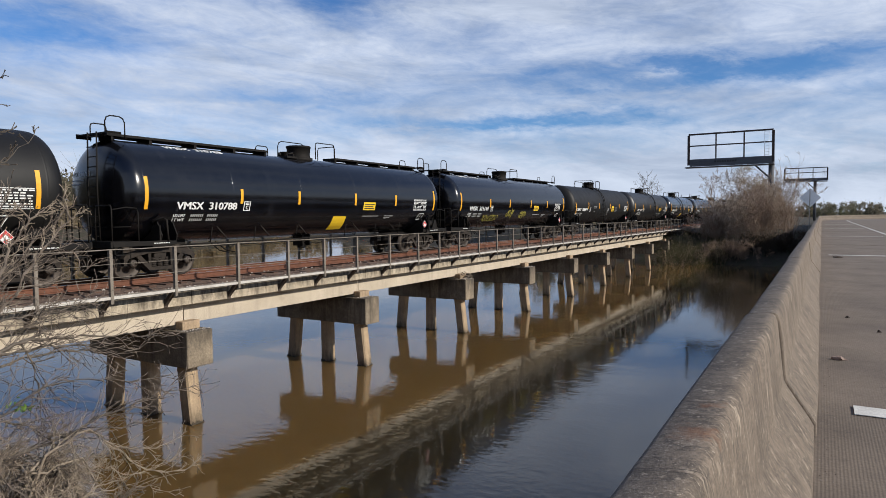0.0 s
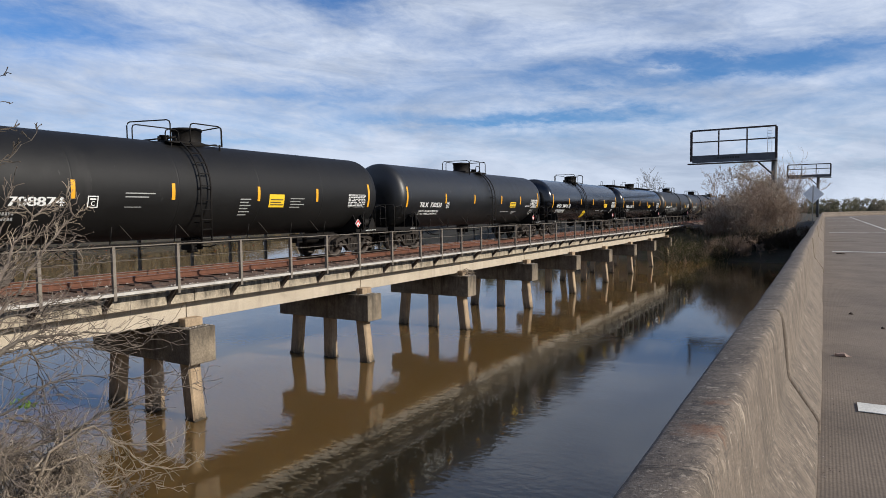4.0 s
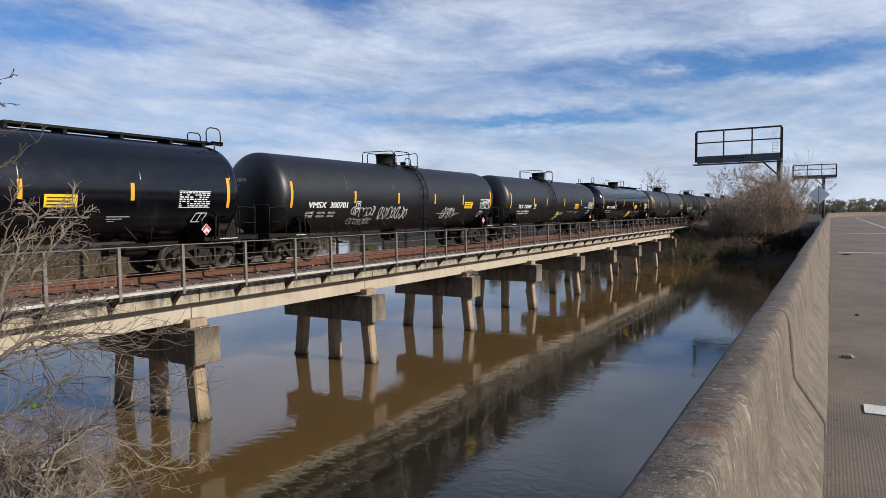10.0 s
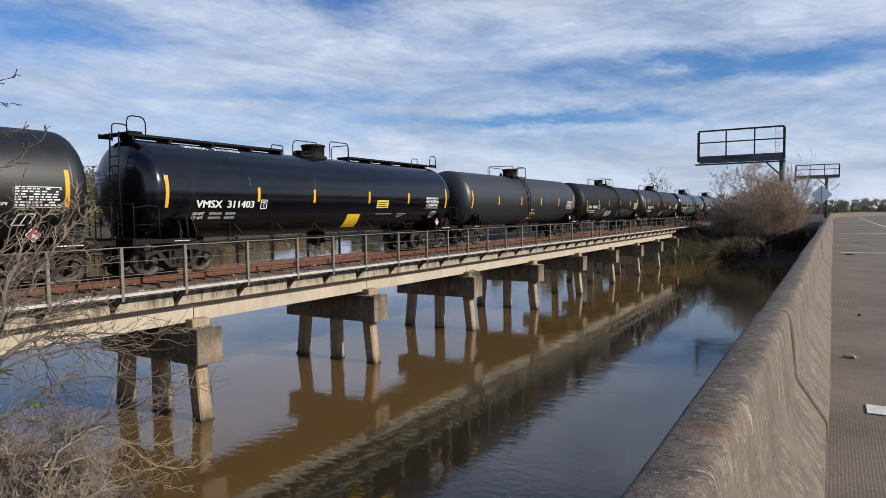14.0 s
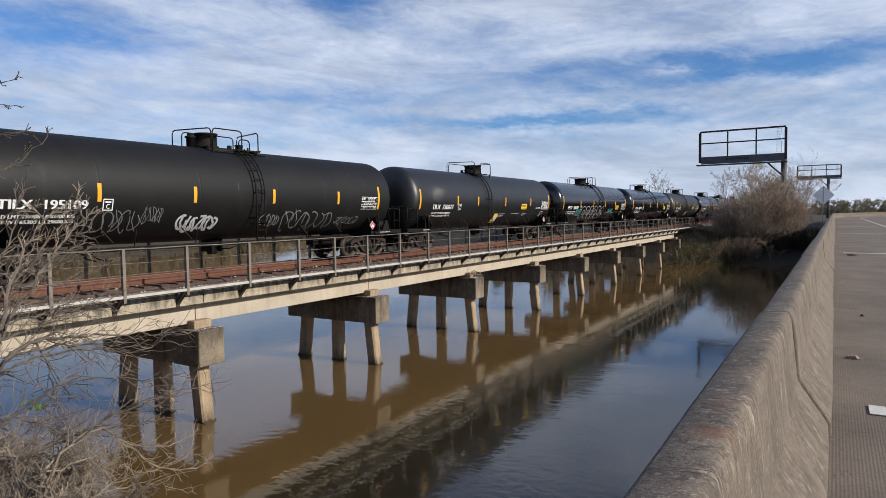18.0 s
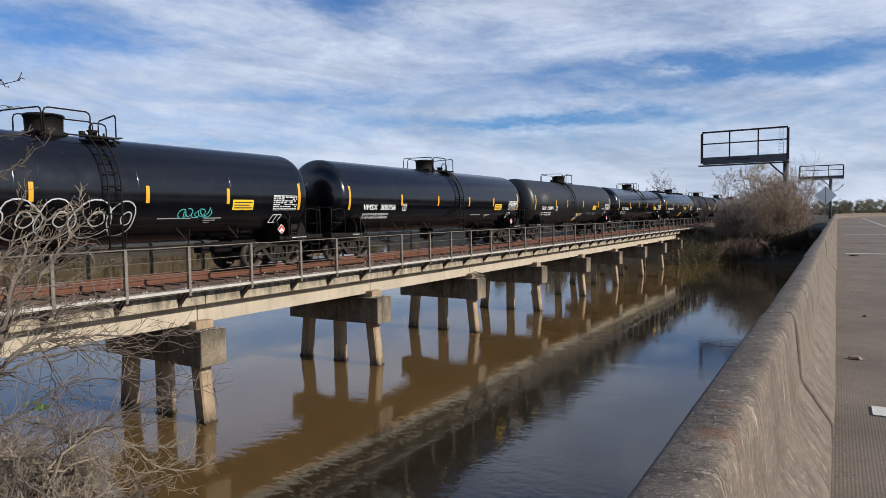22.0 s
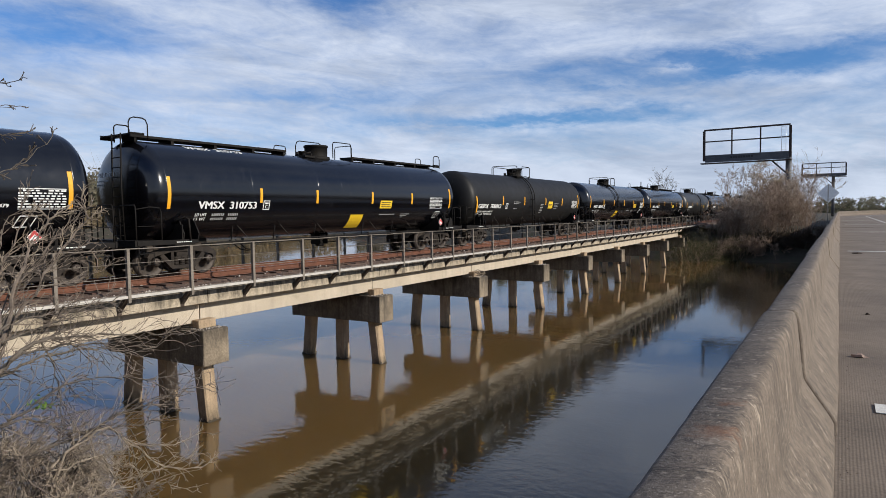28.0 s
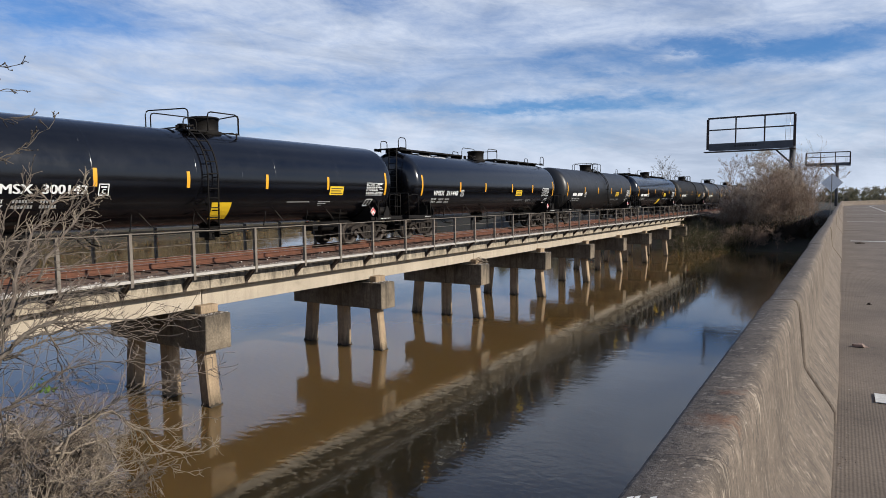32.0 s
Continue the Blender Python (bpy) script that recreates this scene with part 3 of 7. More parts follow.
def build_spans():
    """Each span: two edge beams in a pale lit tone, inner beams in the darker cap tone, and the deck slab with its
    upstand.
    """
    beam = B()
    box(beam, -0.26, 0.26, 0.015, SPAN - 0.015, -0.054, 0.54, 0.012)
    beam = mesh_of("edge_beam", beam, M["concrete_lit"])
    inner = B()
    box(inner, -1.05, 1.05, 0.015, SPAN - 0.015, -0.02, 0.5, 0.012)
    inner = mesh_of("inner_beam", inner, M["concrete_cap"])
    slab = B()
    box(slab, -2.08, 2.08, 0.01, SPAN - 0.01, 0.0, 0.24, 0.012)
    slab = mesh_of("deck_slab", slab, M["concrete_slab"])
    curb = B()
    box(curb, -0.12, 0.12, 0.012, SPAN - 0.012, 0.24, 0.47, 0.014)
    curb = mesh_of("curb", curb, M["concrete_slab"])
    for i in list(BENTS)[:-1]:
        y = BENT_Y + i * SPAN
        span = thing("bridge_span", (TRACK_X, y, 2.945), "concrete bridge span of pale beams under a stained slab", "bridge span", "bridge spans")
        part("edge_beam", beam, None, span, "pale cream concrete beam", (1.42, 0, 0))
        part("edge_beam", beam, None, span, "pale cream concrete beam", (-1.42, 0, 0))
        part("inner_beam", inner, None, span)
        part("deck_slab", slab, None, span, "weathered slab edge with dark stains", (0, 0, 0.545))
        part("curb", curb, None, span, at=(1.94, 0, 0.545))
        part("curb", curb, None, span, at=(-1.94, 0, 0.545))


build_spans()
DECK_TOP = 2.945 + 0.545 + 0.24

POST_Y = [-6.9, -5.1, -3, -0.9, 0.95, 2.8, 4, 5.84, 7.6, 9.37, 11.21, 13.4, 15.51, 17.29, 19.15, 21.29, 23.43, 25.23, 27.1, 29.19, 31.32, 33.44, 35.55, 37.72, 39.84, 41.65, 43.56, 45.86, 47.75, 49.92, 52.05, 54.17, 56.24, 57.94, 59.85, 61.95, 64.1, 66, 67.9, 70, 72.1, 74, 75.9, 78, 80.1, 82.2, 84]


def build_railing(side):
    rail = thing("bridge_railing", (TRACK_X + side * 2.48, 0, 4.0), "grey steel walkway railing with thin wires along the bridge", "railing", "bridge railings")
    post = B()
    # rolled angle post: one flange across the bridge, one along it
    box(post, -0.045, 0.045, -0.006, 0.006, -0.16, 1.215, 0.002)
    box(post, 0.033, 0.045, 0.006, 0.075, -0.16, 1.215, 0.002)
    box(post, -0.045, -0.033, 0.006, 0.05, -0.16, 1.215, 0.002)
    post = mesh_of("post", post, M["post_steel"])
    strut = B()
    for a, b in (((0.0, 0, -0.02), (-side * 0.42, 0, -0.44)),):
        d = Vector(b) - Vector(a)
        s = d.normalized().cross(Vector((0, 1, 0))) * 0.05
        w = Vector((0, 0.055, 0))
        q0 = [bm_v for bm_v in (Vector(a) + s + w, Vector(a) - s + w, Vector(a) - s - w, Vector(a) + s - w)]
        v0 = [strut.verts.new(p) for p in q0]
        v1 = [strut.verts.new(p + d) for p in q0]
        for k in range(4):
            strut.faces.new((v0[k], v0[(k + 1) % 4], v1[(k + 1) % 4], v1[k]))
        strut.faces.new(v0)
        strut.faces.new(v1[::-1])
    strut = mesh_of("strut", strut, M["bracket"])
    y0, y1 = POST_Y[0], POST_Y[-1]
    for y in POST_Y:
        part("post", post, None, rail, at=(0, y, 0))
        part("strut", strut, None, rail, "dark steel bracket", (-side * 0.03, y, 0))
    for z, r in ((1.20, 0.015), (0.84, 0.007), (0.50, 0.009)):
        bm = B()
        pts = []
        for a, b in zip(POST_Y, POST_Y[1:]):
            pts += [(side * 0.03, a, z), (side * 0.03, (a + b) / 2, z - 0.012)]
        tube(bm, pts + [(side * 0.03, y1, z)], r, 5)
        part("wire", bm, M["post_steel"], rail)
    # outer channel, inner slats of the open walkway and the flat plates on the slab face
    bm = B()
    box(bm, -0.045, 0.03, y0 - 0.3, y1 + 0.3, -0.045, 0.028, 0.004)
    part("walkway_channel", bm, M["grating"], rail, "pale steel walkway edge")
    for q in range(4):
        bm = B()
        x = -side * (0.11 + 0.085 * q)
        box(bm, x - 0.014, x + 0.014, y0 - 0.3, y1 + 0.3, 0.0, 0.012)
        part("walkway_slat", bm, M["post_steel"], rail)
    plate = B()
    box(plate, -0.006, 0.006, -0.06, 0.06, -0.50, -0.26, 0.002)
    plate = mesh_of("fixing_plate", plate, M["bracket"])
    for y in POST_Y:
        part("fixing_plate", plate, None, rail, at=(-side * 0.392, y, 0))


build_railing(1)
build_railing(-1)


def build_track():
    track = thing("railway_track", (TRACK_X, 0, 0), "single railway track with rusty rails on worn timber ties", "railway track")
    prof = [(-0.075, 0.0), (0.075, 0.0), (0.07, 0.018), (0.012, 0.035), (0.011, 0.125), (0.036, 0.14), (0.037, 0.17), (-0.037, 0.17), (-0.036, 0.14), (-0.011, 0.125), (-0.012, 0.035), (-0.07, 0.018)]
    for x in (-GAUGE / 2 - 0.03, GAUGE / 2 + 0.03):
        ys = (-70.0, 330.0)
        verts = [(px, y, pz) for y in ys for px, pz in prof]
        n = len(prof)
        faces = [(i, (i + 1) % n, n + (i + 1) % n, n + i) for i in range(n)] + [tuple(range(n))[::-1], tuple(range(n, 2 * n))]
        r = part("rail", raw_mesh("rail", verts, faces, M["rail_steel"]), None, track, "rusty steel rail with a polished top", (x, 0, RAIL_Z - 0.172))
        bm = B()
        box(bm, -0.024, 0.024, -70, 330, 0.0, 0.003)
        part("running_surface", bm, M["railhead"], r, at=(0, 0, 0.17))
    tie = B()
    box(tie, -1.3, 1.3, -0.115, 0.115, -0.18, 0.0, 0.008)
    tie = mesh_of("tie", tie, M["tie"])
    rnd = random.Random(9)
    for k in range(185):
        part("tie", tie, None, track, at=pose(rnd.uniform(-0.03, 0.03), -4 + k * 0.53, RAIL_Z - 0.178 + rnd.uniform(-0.006, 0.004), 0, 0, rnd.uniform(-0.6, 0.6)))
    # ballast between the curbs, and the bank beyond the bridge
    rnd = random.Random(2)
    xs = [-2.9, -1.81, -1.7, -1.4, -1.0, -0.5, 0.0, 0.5, 1.0, 1.4, 1.7, 1.81, 2.9]
    ys = [-70 + 1.0 * k for k in range(55)] + [-15 + 0.3 * k for k in range(340)] + [88 + 4 * k for k in range(60)]
    verts = []
    for y in ys:
        for x in xs:
            z = RAIL_Z - 0.215 - (0.14 if abs(x) > 1.45 else 0) + rnd.uniform(-0.02, 0.02)
            if abs(x) > 1.9:
                z = DECK_TOP - 0.05 if y < DECK_END + 1 else RAIL_Z - 0.7
                xx = math.copysign(1.82 if y < DECK_END + 1 else 3.4, x)
            else:
                xx = x
            verts.append((xx, y, z))
    n = len(xs)
    faces = [(j * n + i, j * n + i + 1, (j + 1) * n + i + 1, (j + 1) * n + i) for j in range(len(ys) - 1) for i in range(n - 1)]
    bed = part("ballast_bed", raw_mesh("ballast_bed", verts, faces, M["ballast"]), None, track, "pale crushed stone ballast")
    # loose stones along the deck edge
    verts, faces = [], []
    for k in range(4200):
        x, y = rnd.choice((1, -1)) * rnd.uniform(1.55, 2.06) if rnd.random() < 0.8 else rnd.uniform(-1.4, 1.4), -8 + 94 * rnd.random() ** 1.4
        z = (RAIL_Z - 0.33 if abs(x) < 1.82 else DECK_TOP + 0.23) if abs(x) > 1.4 else RAIL_Z - 0.2
        r = rnd.uniform(0.02, 0.05)
        b = len(verts)
        for v in ((1, 0, 0), (-1, 0, 0), (0, 1, 0), (0, -1, 0), (0, 0, 1), (0, 0, -1)):
            verts.append((x + v[0] * r * rnd.uniform(0.7, 1.2), y + v[1] * r * rnd.uniform(0.7, 1.2), z + r * 0.6 + v[2] * r * rnd.uniform(0.6, 1.0)))
        faces += [(b + i, b + j, b + l) for i, j in ((0, 2), (2, 1), (1, 3), (3, 0)) for l in (4,)] + [(b + j, b + i, b + 5) for i, j in ((0, 2), (2, 1), (1, 3), (3, 0))]
    tagged(part("loose_ballast", raw_mesh("loose_ballast", verts, faces, M["stone"]), None, track, "loose pale stones"), kind="stuff")


build_track()


def build_abutment():
    ab = thing("bridge_abutment", (TRACK_X, DECK_END, -2), "low concrete abutment at the end of the railway bridge", "abutment", kind="structure")
    bm = B()
    box(bm, -2.6, 2.6, 0.0, 0.7, 0, 5.65, 0.03)
    part("wall", bm, M["concrete_cap"], ab)
    bm = B()
    box(bm, 2.25, 2.6, 0.72, 4.5, 2.0, 6.0, 0.03)
    part("wing_wall", bm, M["concrete_cap"], ab)
    # the low earth bank that carries the track on
    verts, faces = [], []
    ys = [DECK_END + 0.6 + 4 * k for k in range(60)]
    for y in ys:
        for x, z in ((-9, 2.4), (-4.5, RAIL_Z - 0.75), (-2.6, RAIL_Z - 0.45), (2.6, RAIL_Z - 0.45), (4.5, RAIL_Z - 0.75), (9, 2.4)):
            verts.append((TRACK_X + x, y, z + 0.2 * noise.noise(Vector((x, y * 0.3, 1)))))
    faces = [(j * 6 + i, j * 6 + i + 1, (j + 1) * 6 + i + 1, (j + 1) * 6 + i) for j in range(len(ys) - 1) for i in range(5)]
    tagged(new("track_bank", raw_mesh("track_bank", verts, faces, M["bank"], True)), "earth bank under the track", "embankment", kind="structure")


build_abutment()


# ---------------------------------------------------------------- tank cars
def car_paint(name, c, rough, coat, dust, spec=0.5):
    return surface(name, c, tuple(v * 1.3 + 0.0015 for v in c), rough, grain=7, coarse=0.55, bump=0.03, bump_scale=2.2, third=dust, third_at=0.70, streak=0.0, coat=coat, amount=0.35, dist=0.03, spec=spec,
                   flecks=((1.3, 0.60, 0.72, tuple(v * 2.2 + 0.006 for v in c)), (4.5, 0.68, 0.74, tuple(v * 4 + 0.03 for v in c))), shift=True)


M.update({
    "black_gloss": car_paint("glossy_black_tank_paint", (0.0018, 0.0018, 0.0028), 0.17, 0.0, (0.0030, 0.0030, 0.0030), 0.68),
    "black_satin": car_paint("satin_black_tank_paint", (0.0026, 0.0025, 0.0026), 0.45, 0.0, (0.006, 0.0056, 0.0054), 0.72),
    "charcoal": car_paint("charcoal_tank_paint", (0.0042, 0.0038, 0.0035), 0.56, 0.0, (0.0070, 0.0062, 0.0058), 0.34),
    "grey_tank": car_paint("weathered_grey_tank_paint", (0.010, 0.011, 0.0125), 0.46, 0.0, (0.018, 0.018, 0.018), 0.85),
    "frame": surface("black_frame_steel", (0.0055, 0.005, 0.0048), (0.012, 0.0095, 0.0075), 0.7, spec=0.2, grain=25, coarse=3, bump=0.15),
    "truck": surface("dusty_truck_casting", (0.018, 0.0145, 0.0125), (0.038, 0.030, 0.024), 0.85, spec=0.25, grain=30, coarse=5, bump=0.25),
    "wheel": surface("wheel_steel", (0.04, 0.032, 0.027), (0.065, 0.05, 0.04), 0.6, metal=0.4, grain=30, coarse=5, bump=0.15),
    "reflector": surface("yellow_reflective_tape", (0.75, 0.36, 0.012), (0.68, 0.31, 0.01), 0.5, grain=30, coarse=3, bump=0.03, amount=0.2),
    "yellow": surface("yellow_label_paint", (0.80, 0.52, 0.02), (0.74, 0.47, 0.02), 0.5, grain=25, coarse=6, bump=0.03, amount=0.2),
    "white": surface("white_stencil_paint", (0.74, 0.74, 0.72), (0.62, 0.62, 0.60), 0.6, grain=30, coarse=5, bump=0.03, amount=0.3),
    "faded_white": surface("faded_stencil_paint", (0.36, 0.36, 0.35), (0.26, 0.26, 0.25), 0.7, grain=30, coarse=5, bump=0.03),
    "dark_print": surface("dark_print", (0.02, 0.02, 0.02), (0.03, 0.03, 0.03), 0.6, grain=30, coarse=5, bump=0),
    "red": surface("red_placard_print", (0.55, 0.03, 0.03), (0.5, 0.03, 0.03), 0.5, grain=20, coarse=5, bump=0),
    "orange": surface("orange_stencil_paint", (0.72, 0.30, 0.02), (0.62, 0.25, 0.02), 0.6, grain=20, coarse=5, bump=0),
    "spray_white": surface("white_spray_paint", (0.55, 0.55, 0.55), (0.35, 0.35, 0.35), 0.7, grain=12, coarse=3, bump=0),
    "spray_grey": surface("grey_spray_paint", (0.22, 0.22, 0.215), (0.12, 0.12, 0.12), 0.7, grain=12, coarse=3, bump=0),
    "spray_yellow": surface("yellow_spray_paint", (0.42, 0.36, 0.05), (0.3, 0.26, 0.05), 0.7, grain=12, coarse=3, bump=0),
    "spray_teal": surface("teal_spray_paint", (0.05, 0.38, 0.36), (0.04, 0.28, 0.28), 0.7, grain=12, coarse=3, bump=0),
})

def dust_film():
    """Thin pale dust that fades out round its middle."""
    m = bpy.data.materials.new("dust_film")
    m.use_nodes = True
    node, link = nodes_of(m.node_tree)
    out = node("ShaderNodeOutputMaterial")
    b = node("ShaderNodeBsdfPrincipled", Roughness=0.9)
    b.inputs["Base Color"].default_value = (0.20, 0.19, 0.18, 1)
    b.inputs["Specular IOR Level"].default_value = 0.1
    co = node("ShaderNodeTexCoord")
    mp = node("ShaderNodeMapping")
    mp.inputs["Location"].default_value = (0.0, 0.0, -2.72 * 2.4)
    mp.inputs["Scale"].default_value = (0.0, 1.0, 2.4)
    link(co.outputs["Object"], mp.inputs[0])
    d = node("ShaderNodeVectorMath")
    d.operation = "LENGTH"
    link(mp.outputs[0], d.inputs[0])
    fade = node("ShaderNodeMapRange")
    fade.interpolation_type = "SMOOTHSTEP"
    fade.inputs[1].default_value, fade.inputs[2].default_value, fade.inputs[3].default_value, fade.inputs[4].default_value = 0.05, 1.15, 0.85, 0.0
    link(d.outputs["Value"], fade.inputs[0])
    n = node("ShaderNodeTexNoise", Scale=1.8, Detail=6, Roughness=0.6)
    link(co.outputs["Object"], n.inputs["Vector"])
    cut = node("ShaderNodeMapRange")
    cut.inputs[1].default_value, cut.inputs[2].default_value = 0.25, 0.70
    link(n.outputs[0], cut.inputs[0])
    a = node("ShaderNodeMath")
    a.operation = "MULTIPLY"
    link(fade.outputs[0], a.inputs[0])
    link(cut.outputs[0], a.inputs[1])
    link(a.outputs[0], b.inputs["Alpha"])
    link(b.outputs[0], out.inputs[0])
    return m


M["dust_film"] = dust_film()
TANK_R, TANK_Z, HALF, PITCH = 1.5, 2.485, 9.036, 18.0728
MESH = {}


def cached(key, make, mat):
    if key not in MESH:
        bm = bmesh.new()
        make(bm)
        MESH[key] = mesh_of(key, bm, M[mat])
    return MESH[key]


def on_tank(y, z, lift=0.006):
    d = max(-1.0, min(1.0, (z - TANK_Z) / TANK_R))
    return Vector((math.sqrt(1 - d * d) * (TANK_R + lift), y, TANK_Z + d * (TANK_R + lift)))


def patch(bm, y0, y1, z0, z1, lift=0.006, skew=0.0, rows=4):
    """A piece of film that follows the tank's curve."""
    last = None
    for k in range(rows + 1):
        z = z0 + (z1 - z0) * k / rows
        s = skew * k / rows
        pair = [bm.verts.new(on_tank(y0 + s, z, lift)), bm.verts.new(on_tank(y1 + s, z, lift))]
        if last:
            bm.faces.new((last[0], last[1], pair[1], pair[0]))
        last = pair


def leaning(bm, b0, b1, t0, t1, z0, z1, lift=0.006):
    """A leaning four-cornered patch on the tank side."""
    last = None
    for k in range(5):
        f = k / 4
        z = z0 + (z1 - z0) * f
        pair = [bm.verts.new(on_tank(b0 + (t0 - b0) * f, z, lift)), bm.verts.new(on_tank(b1 + (t1 - b1) * f, z, lift))]
        if last:
            bm.faces.new((last[0], last[1], pair[1], pair[0]))
        last = pair


def ribbon(bm, pts, w, lift=0.007):
    """A painted stroke through (y, z) points on the tank side."""
    pts = [Vector((a, b)) for a, b in pts]
    last = None
    for i, p in enumerate(pts):
        d = pts[min(i + 1, len(pts) - 1)] - pts[max(i - 1, 0)]
        if d.length < 1e-6:
            continue
        n = Vector((-d.y, d.x)).normalized() * w / 2
        pair = [bm.verts.new(on_tank(*(p + n), lift)), bm.verts.new(on_tank(*(p - n), lift))]
        if last:
            bm.faces.new((last[0], last[1], pair[1], pair[0]))
        last = pair


# kind, reporting mark, paint, extra painting
CARS = [
    ("ladder", "", "charcoal", ""), ("board", "VMSX 310788", "black_gloss", ""), ("board", "VMSX 311144", "black_gloss", "yellow_tags"),
    ("ladder", "GBRX 708874", "charcoal", ""), ("ladder", "TILX 730521", "black_satin", ""), ("ladder", "VMSX 300431", "black_gloss", ""),
    ("board", "VMSX 311032", "black_gloss", ""), ("ladder", "VMSX 300701", "black_satin", "white_tags"), ("ladder", "TILX 730499", "black_satin", ""),
    ("board", "VMSX 311403", "black_gloss", ""), ("ladder", "", "grey_tank", "orange_print"), ("ladder", "TILX 195109", "charcoal", "grey_tags"),
    ("ladder", "TILX 730677", "black_satin", "dust"), ("ladder", "VMSX 300632", "black_gloss", "bubble_tags"), ("ladder", "VMSX 300756", "black_gloss", ""),
    ("ladder", "TILX 730811", "black_satin", "dust"), ("ladder", "TILX 315660", "black_gloss", ""), ("board", "VMSX 310753", "black_gloss", ""),
    ("ladder", "GBRX 708812", "charcoal", ""), ("ladder", "VMSX 300142", "black_gloss", ""), ("board", "VMSX 311448", "black_gloss", ""),
    ("ladder", "", "black_satin", ""), ("board", "", "black_gloss", ""), ("ladder", "", "charcoal", ""), ("ladder", "", "black_satin", ""),
    ("ladder", "", "black_satin", ""), ("board", "", "black_gloss", ""), ("ladder", "", "charcoal", ""), ("ladder", "", "black_satin", ""), ("ladder", "", "black_satin", ""),
]
WEIGHTS = {
    "GBRX 708812": ("LD LMT 194200 LB 88050 KG", "LT WT 91800 LB 41650 KG"),
    "TILX 730521": ("LD LMT 194100 LB 88000 KG", "LT WT 91800 LB 41700 KG"), "TILX 195109": ("LD LMT 197700 LB 89700 KG", "LT WT 65300 LB 29600 KG"),
    "VMSX 300431": ("LD LMT 195300 LB 88600 KG", "LT WT 90700 LB 41150 KG"), "VMSX 300632": ("LD LMT 195300 LB 88600 KG", "LT WT 90700 LB 41150 KG"),
    "VMSX 300756": ("LD LMT 195200 LB 88550 KG", "LT WT 90800 LB 41200 KG"), "TILX 730677": ("LD LMT 194 000 LB 88000 KG", "LT WT 92 000 LB 41700 KG"),
    "TILX 730499": ("LD LMT 194 000 LB 88000 KG", "LT WT 92 000 LB 41700 KG"), "TILX 730811": ("LD LMT 194 100 LB 88000 KG", "LT WT 91 900 LB 41700 KG"),
}
STRINGS = sorted({c[1].replace(" ", "  ") for c in CARS if c[1]} | {v for w in WEIGHTS.values() for v in w} | {"LD LMT", "LT WT", "C", "AAR ST-479"})


def text_shapes(strings):
    """The built-in font's letters as flat outlines: verts and faces, one unit wide, from the lower left."""
    obs = {}
    for s in strings:
        cu = bpy.data.curves.new("lettering", "FONT")
        cu.body, cu.size, cu.offset, cu.resolution_u = s, 1.0, 0.0, 3
        obs[s] = new("lettering", cu)
    dg = bpy.context.evaluated_depsgraph_get()
    dg.update()
    shapes = {}
    for s, ob in obs.items():
        me = bpy.data.meshes.new_from_object(ob.evaluated_get(dg))
        vs = [v.co.copy() for v in me.vertices]
        x0, x1 = min(v.x for v in vs), max(v.x for v in vs)
        y0, y1 = min(v.y for v in vs), max(v.y for v in vs)
        # three layers, each a little to the side of the last, make the strokes bold
        wide, n = x1 - x0 + 0.07, len(vs)
        shapes[s] = ([((v.x - x0 + 0.035 * k) / wide, (v.y - y0) / (y1 - y0), k) for k in range(3) for v in vs], [tuple(q + n * k for q in p.vertices) for k in range(3) for p in me.polygons])
        cu = ob.data
        bpy.data.meshes.remove(me)
        bpy.data.objects.remove(ob)
        bpy.data.curves.remove(cu)
    return shapes


SHAPES = text_shapes(STRINGS)


def on_head(x, z, lift=0.0):
    """A point on the tank's domed end."""
    r = min(math.hypot(x, z - TANK_Z) / TANK_R, 1.0)
    return x, -7.812 - lift - 0.62 * math.cos(math.asin(r ** 1.25)) ** 0.8, z


def lettering(name, s, y0, y1, z0, z1, mat, parent, label, lift=0.008):
    key = "%s %.2f %.2f" % (s, y0, z0)
    if key not in MESH:
        vs, fs = SHAPES[s.replace(" ", "  ") if s not in SHAPES else s]
        MESH[key] = raw_mesh(name, [on_tank(y0 + u * (y1 - y0), z0 + v * (z1 - z0), lift + 0.0012 * k) for u, v, k in vs], fs, M[mat])
    return part(name, MESH[key], None, parent, label)


# --- shared meshes of the running gear and fittings
def make_shell(bm):
    prof = []
    for k in range(13):
        a = k / 12 * math.pi / 2
        prof.append((TANK_R * math.sin(a) ** 0.8 if k else 0.0, -7.80 - 0.62 * math.cos(a) ** 0.8))
    prof += [(TANK_R, -7.74), (TANK_R, -4.0), (TANK_R, 0.0), (TANK_R, 4.0), (TANK_R, 7.74)]
    prof += [(r, -y) for r, y in reversed(prof[:13])]
    lathe(bm, prof, "y", 64, (0, 0, TANK_Z))


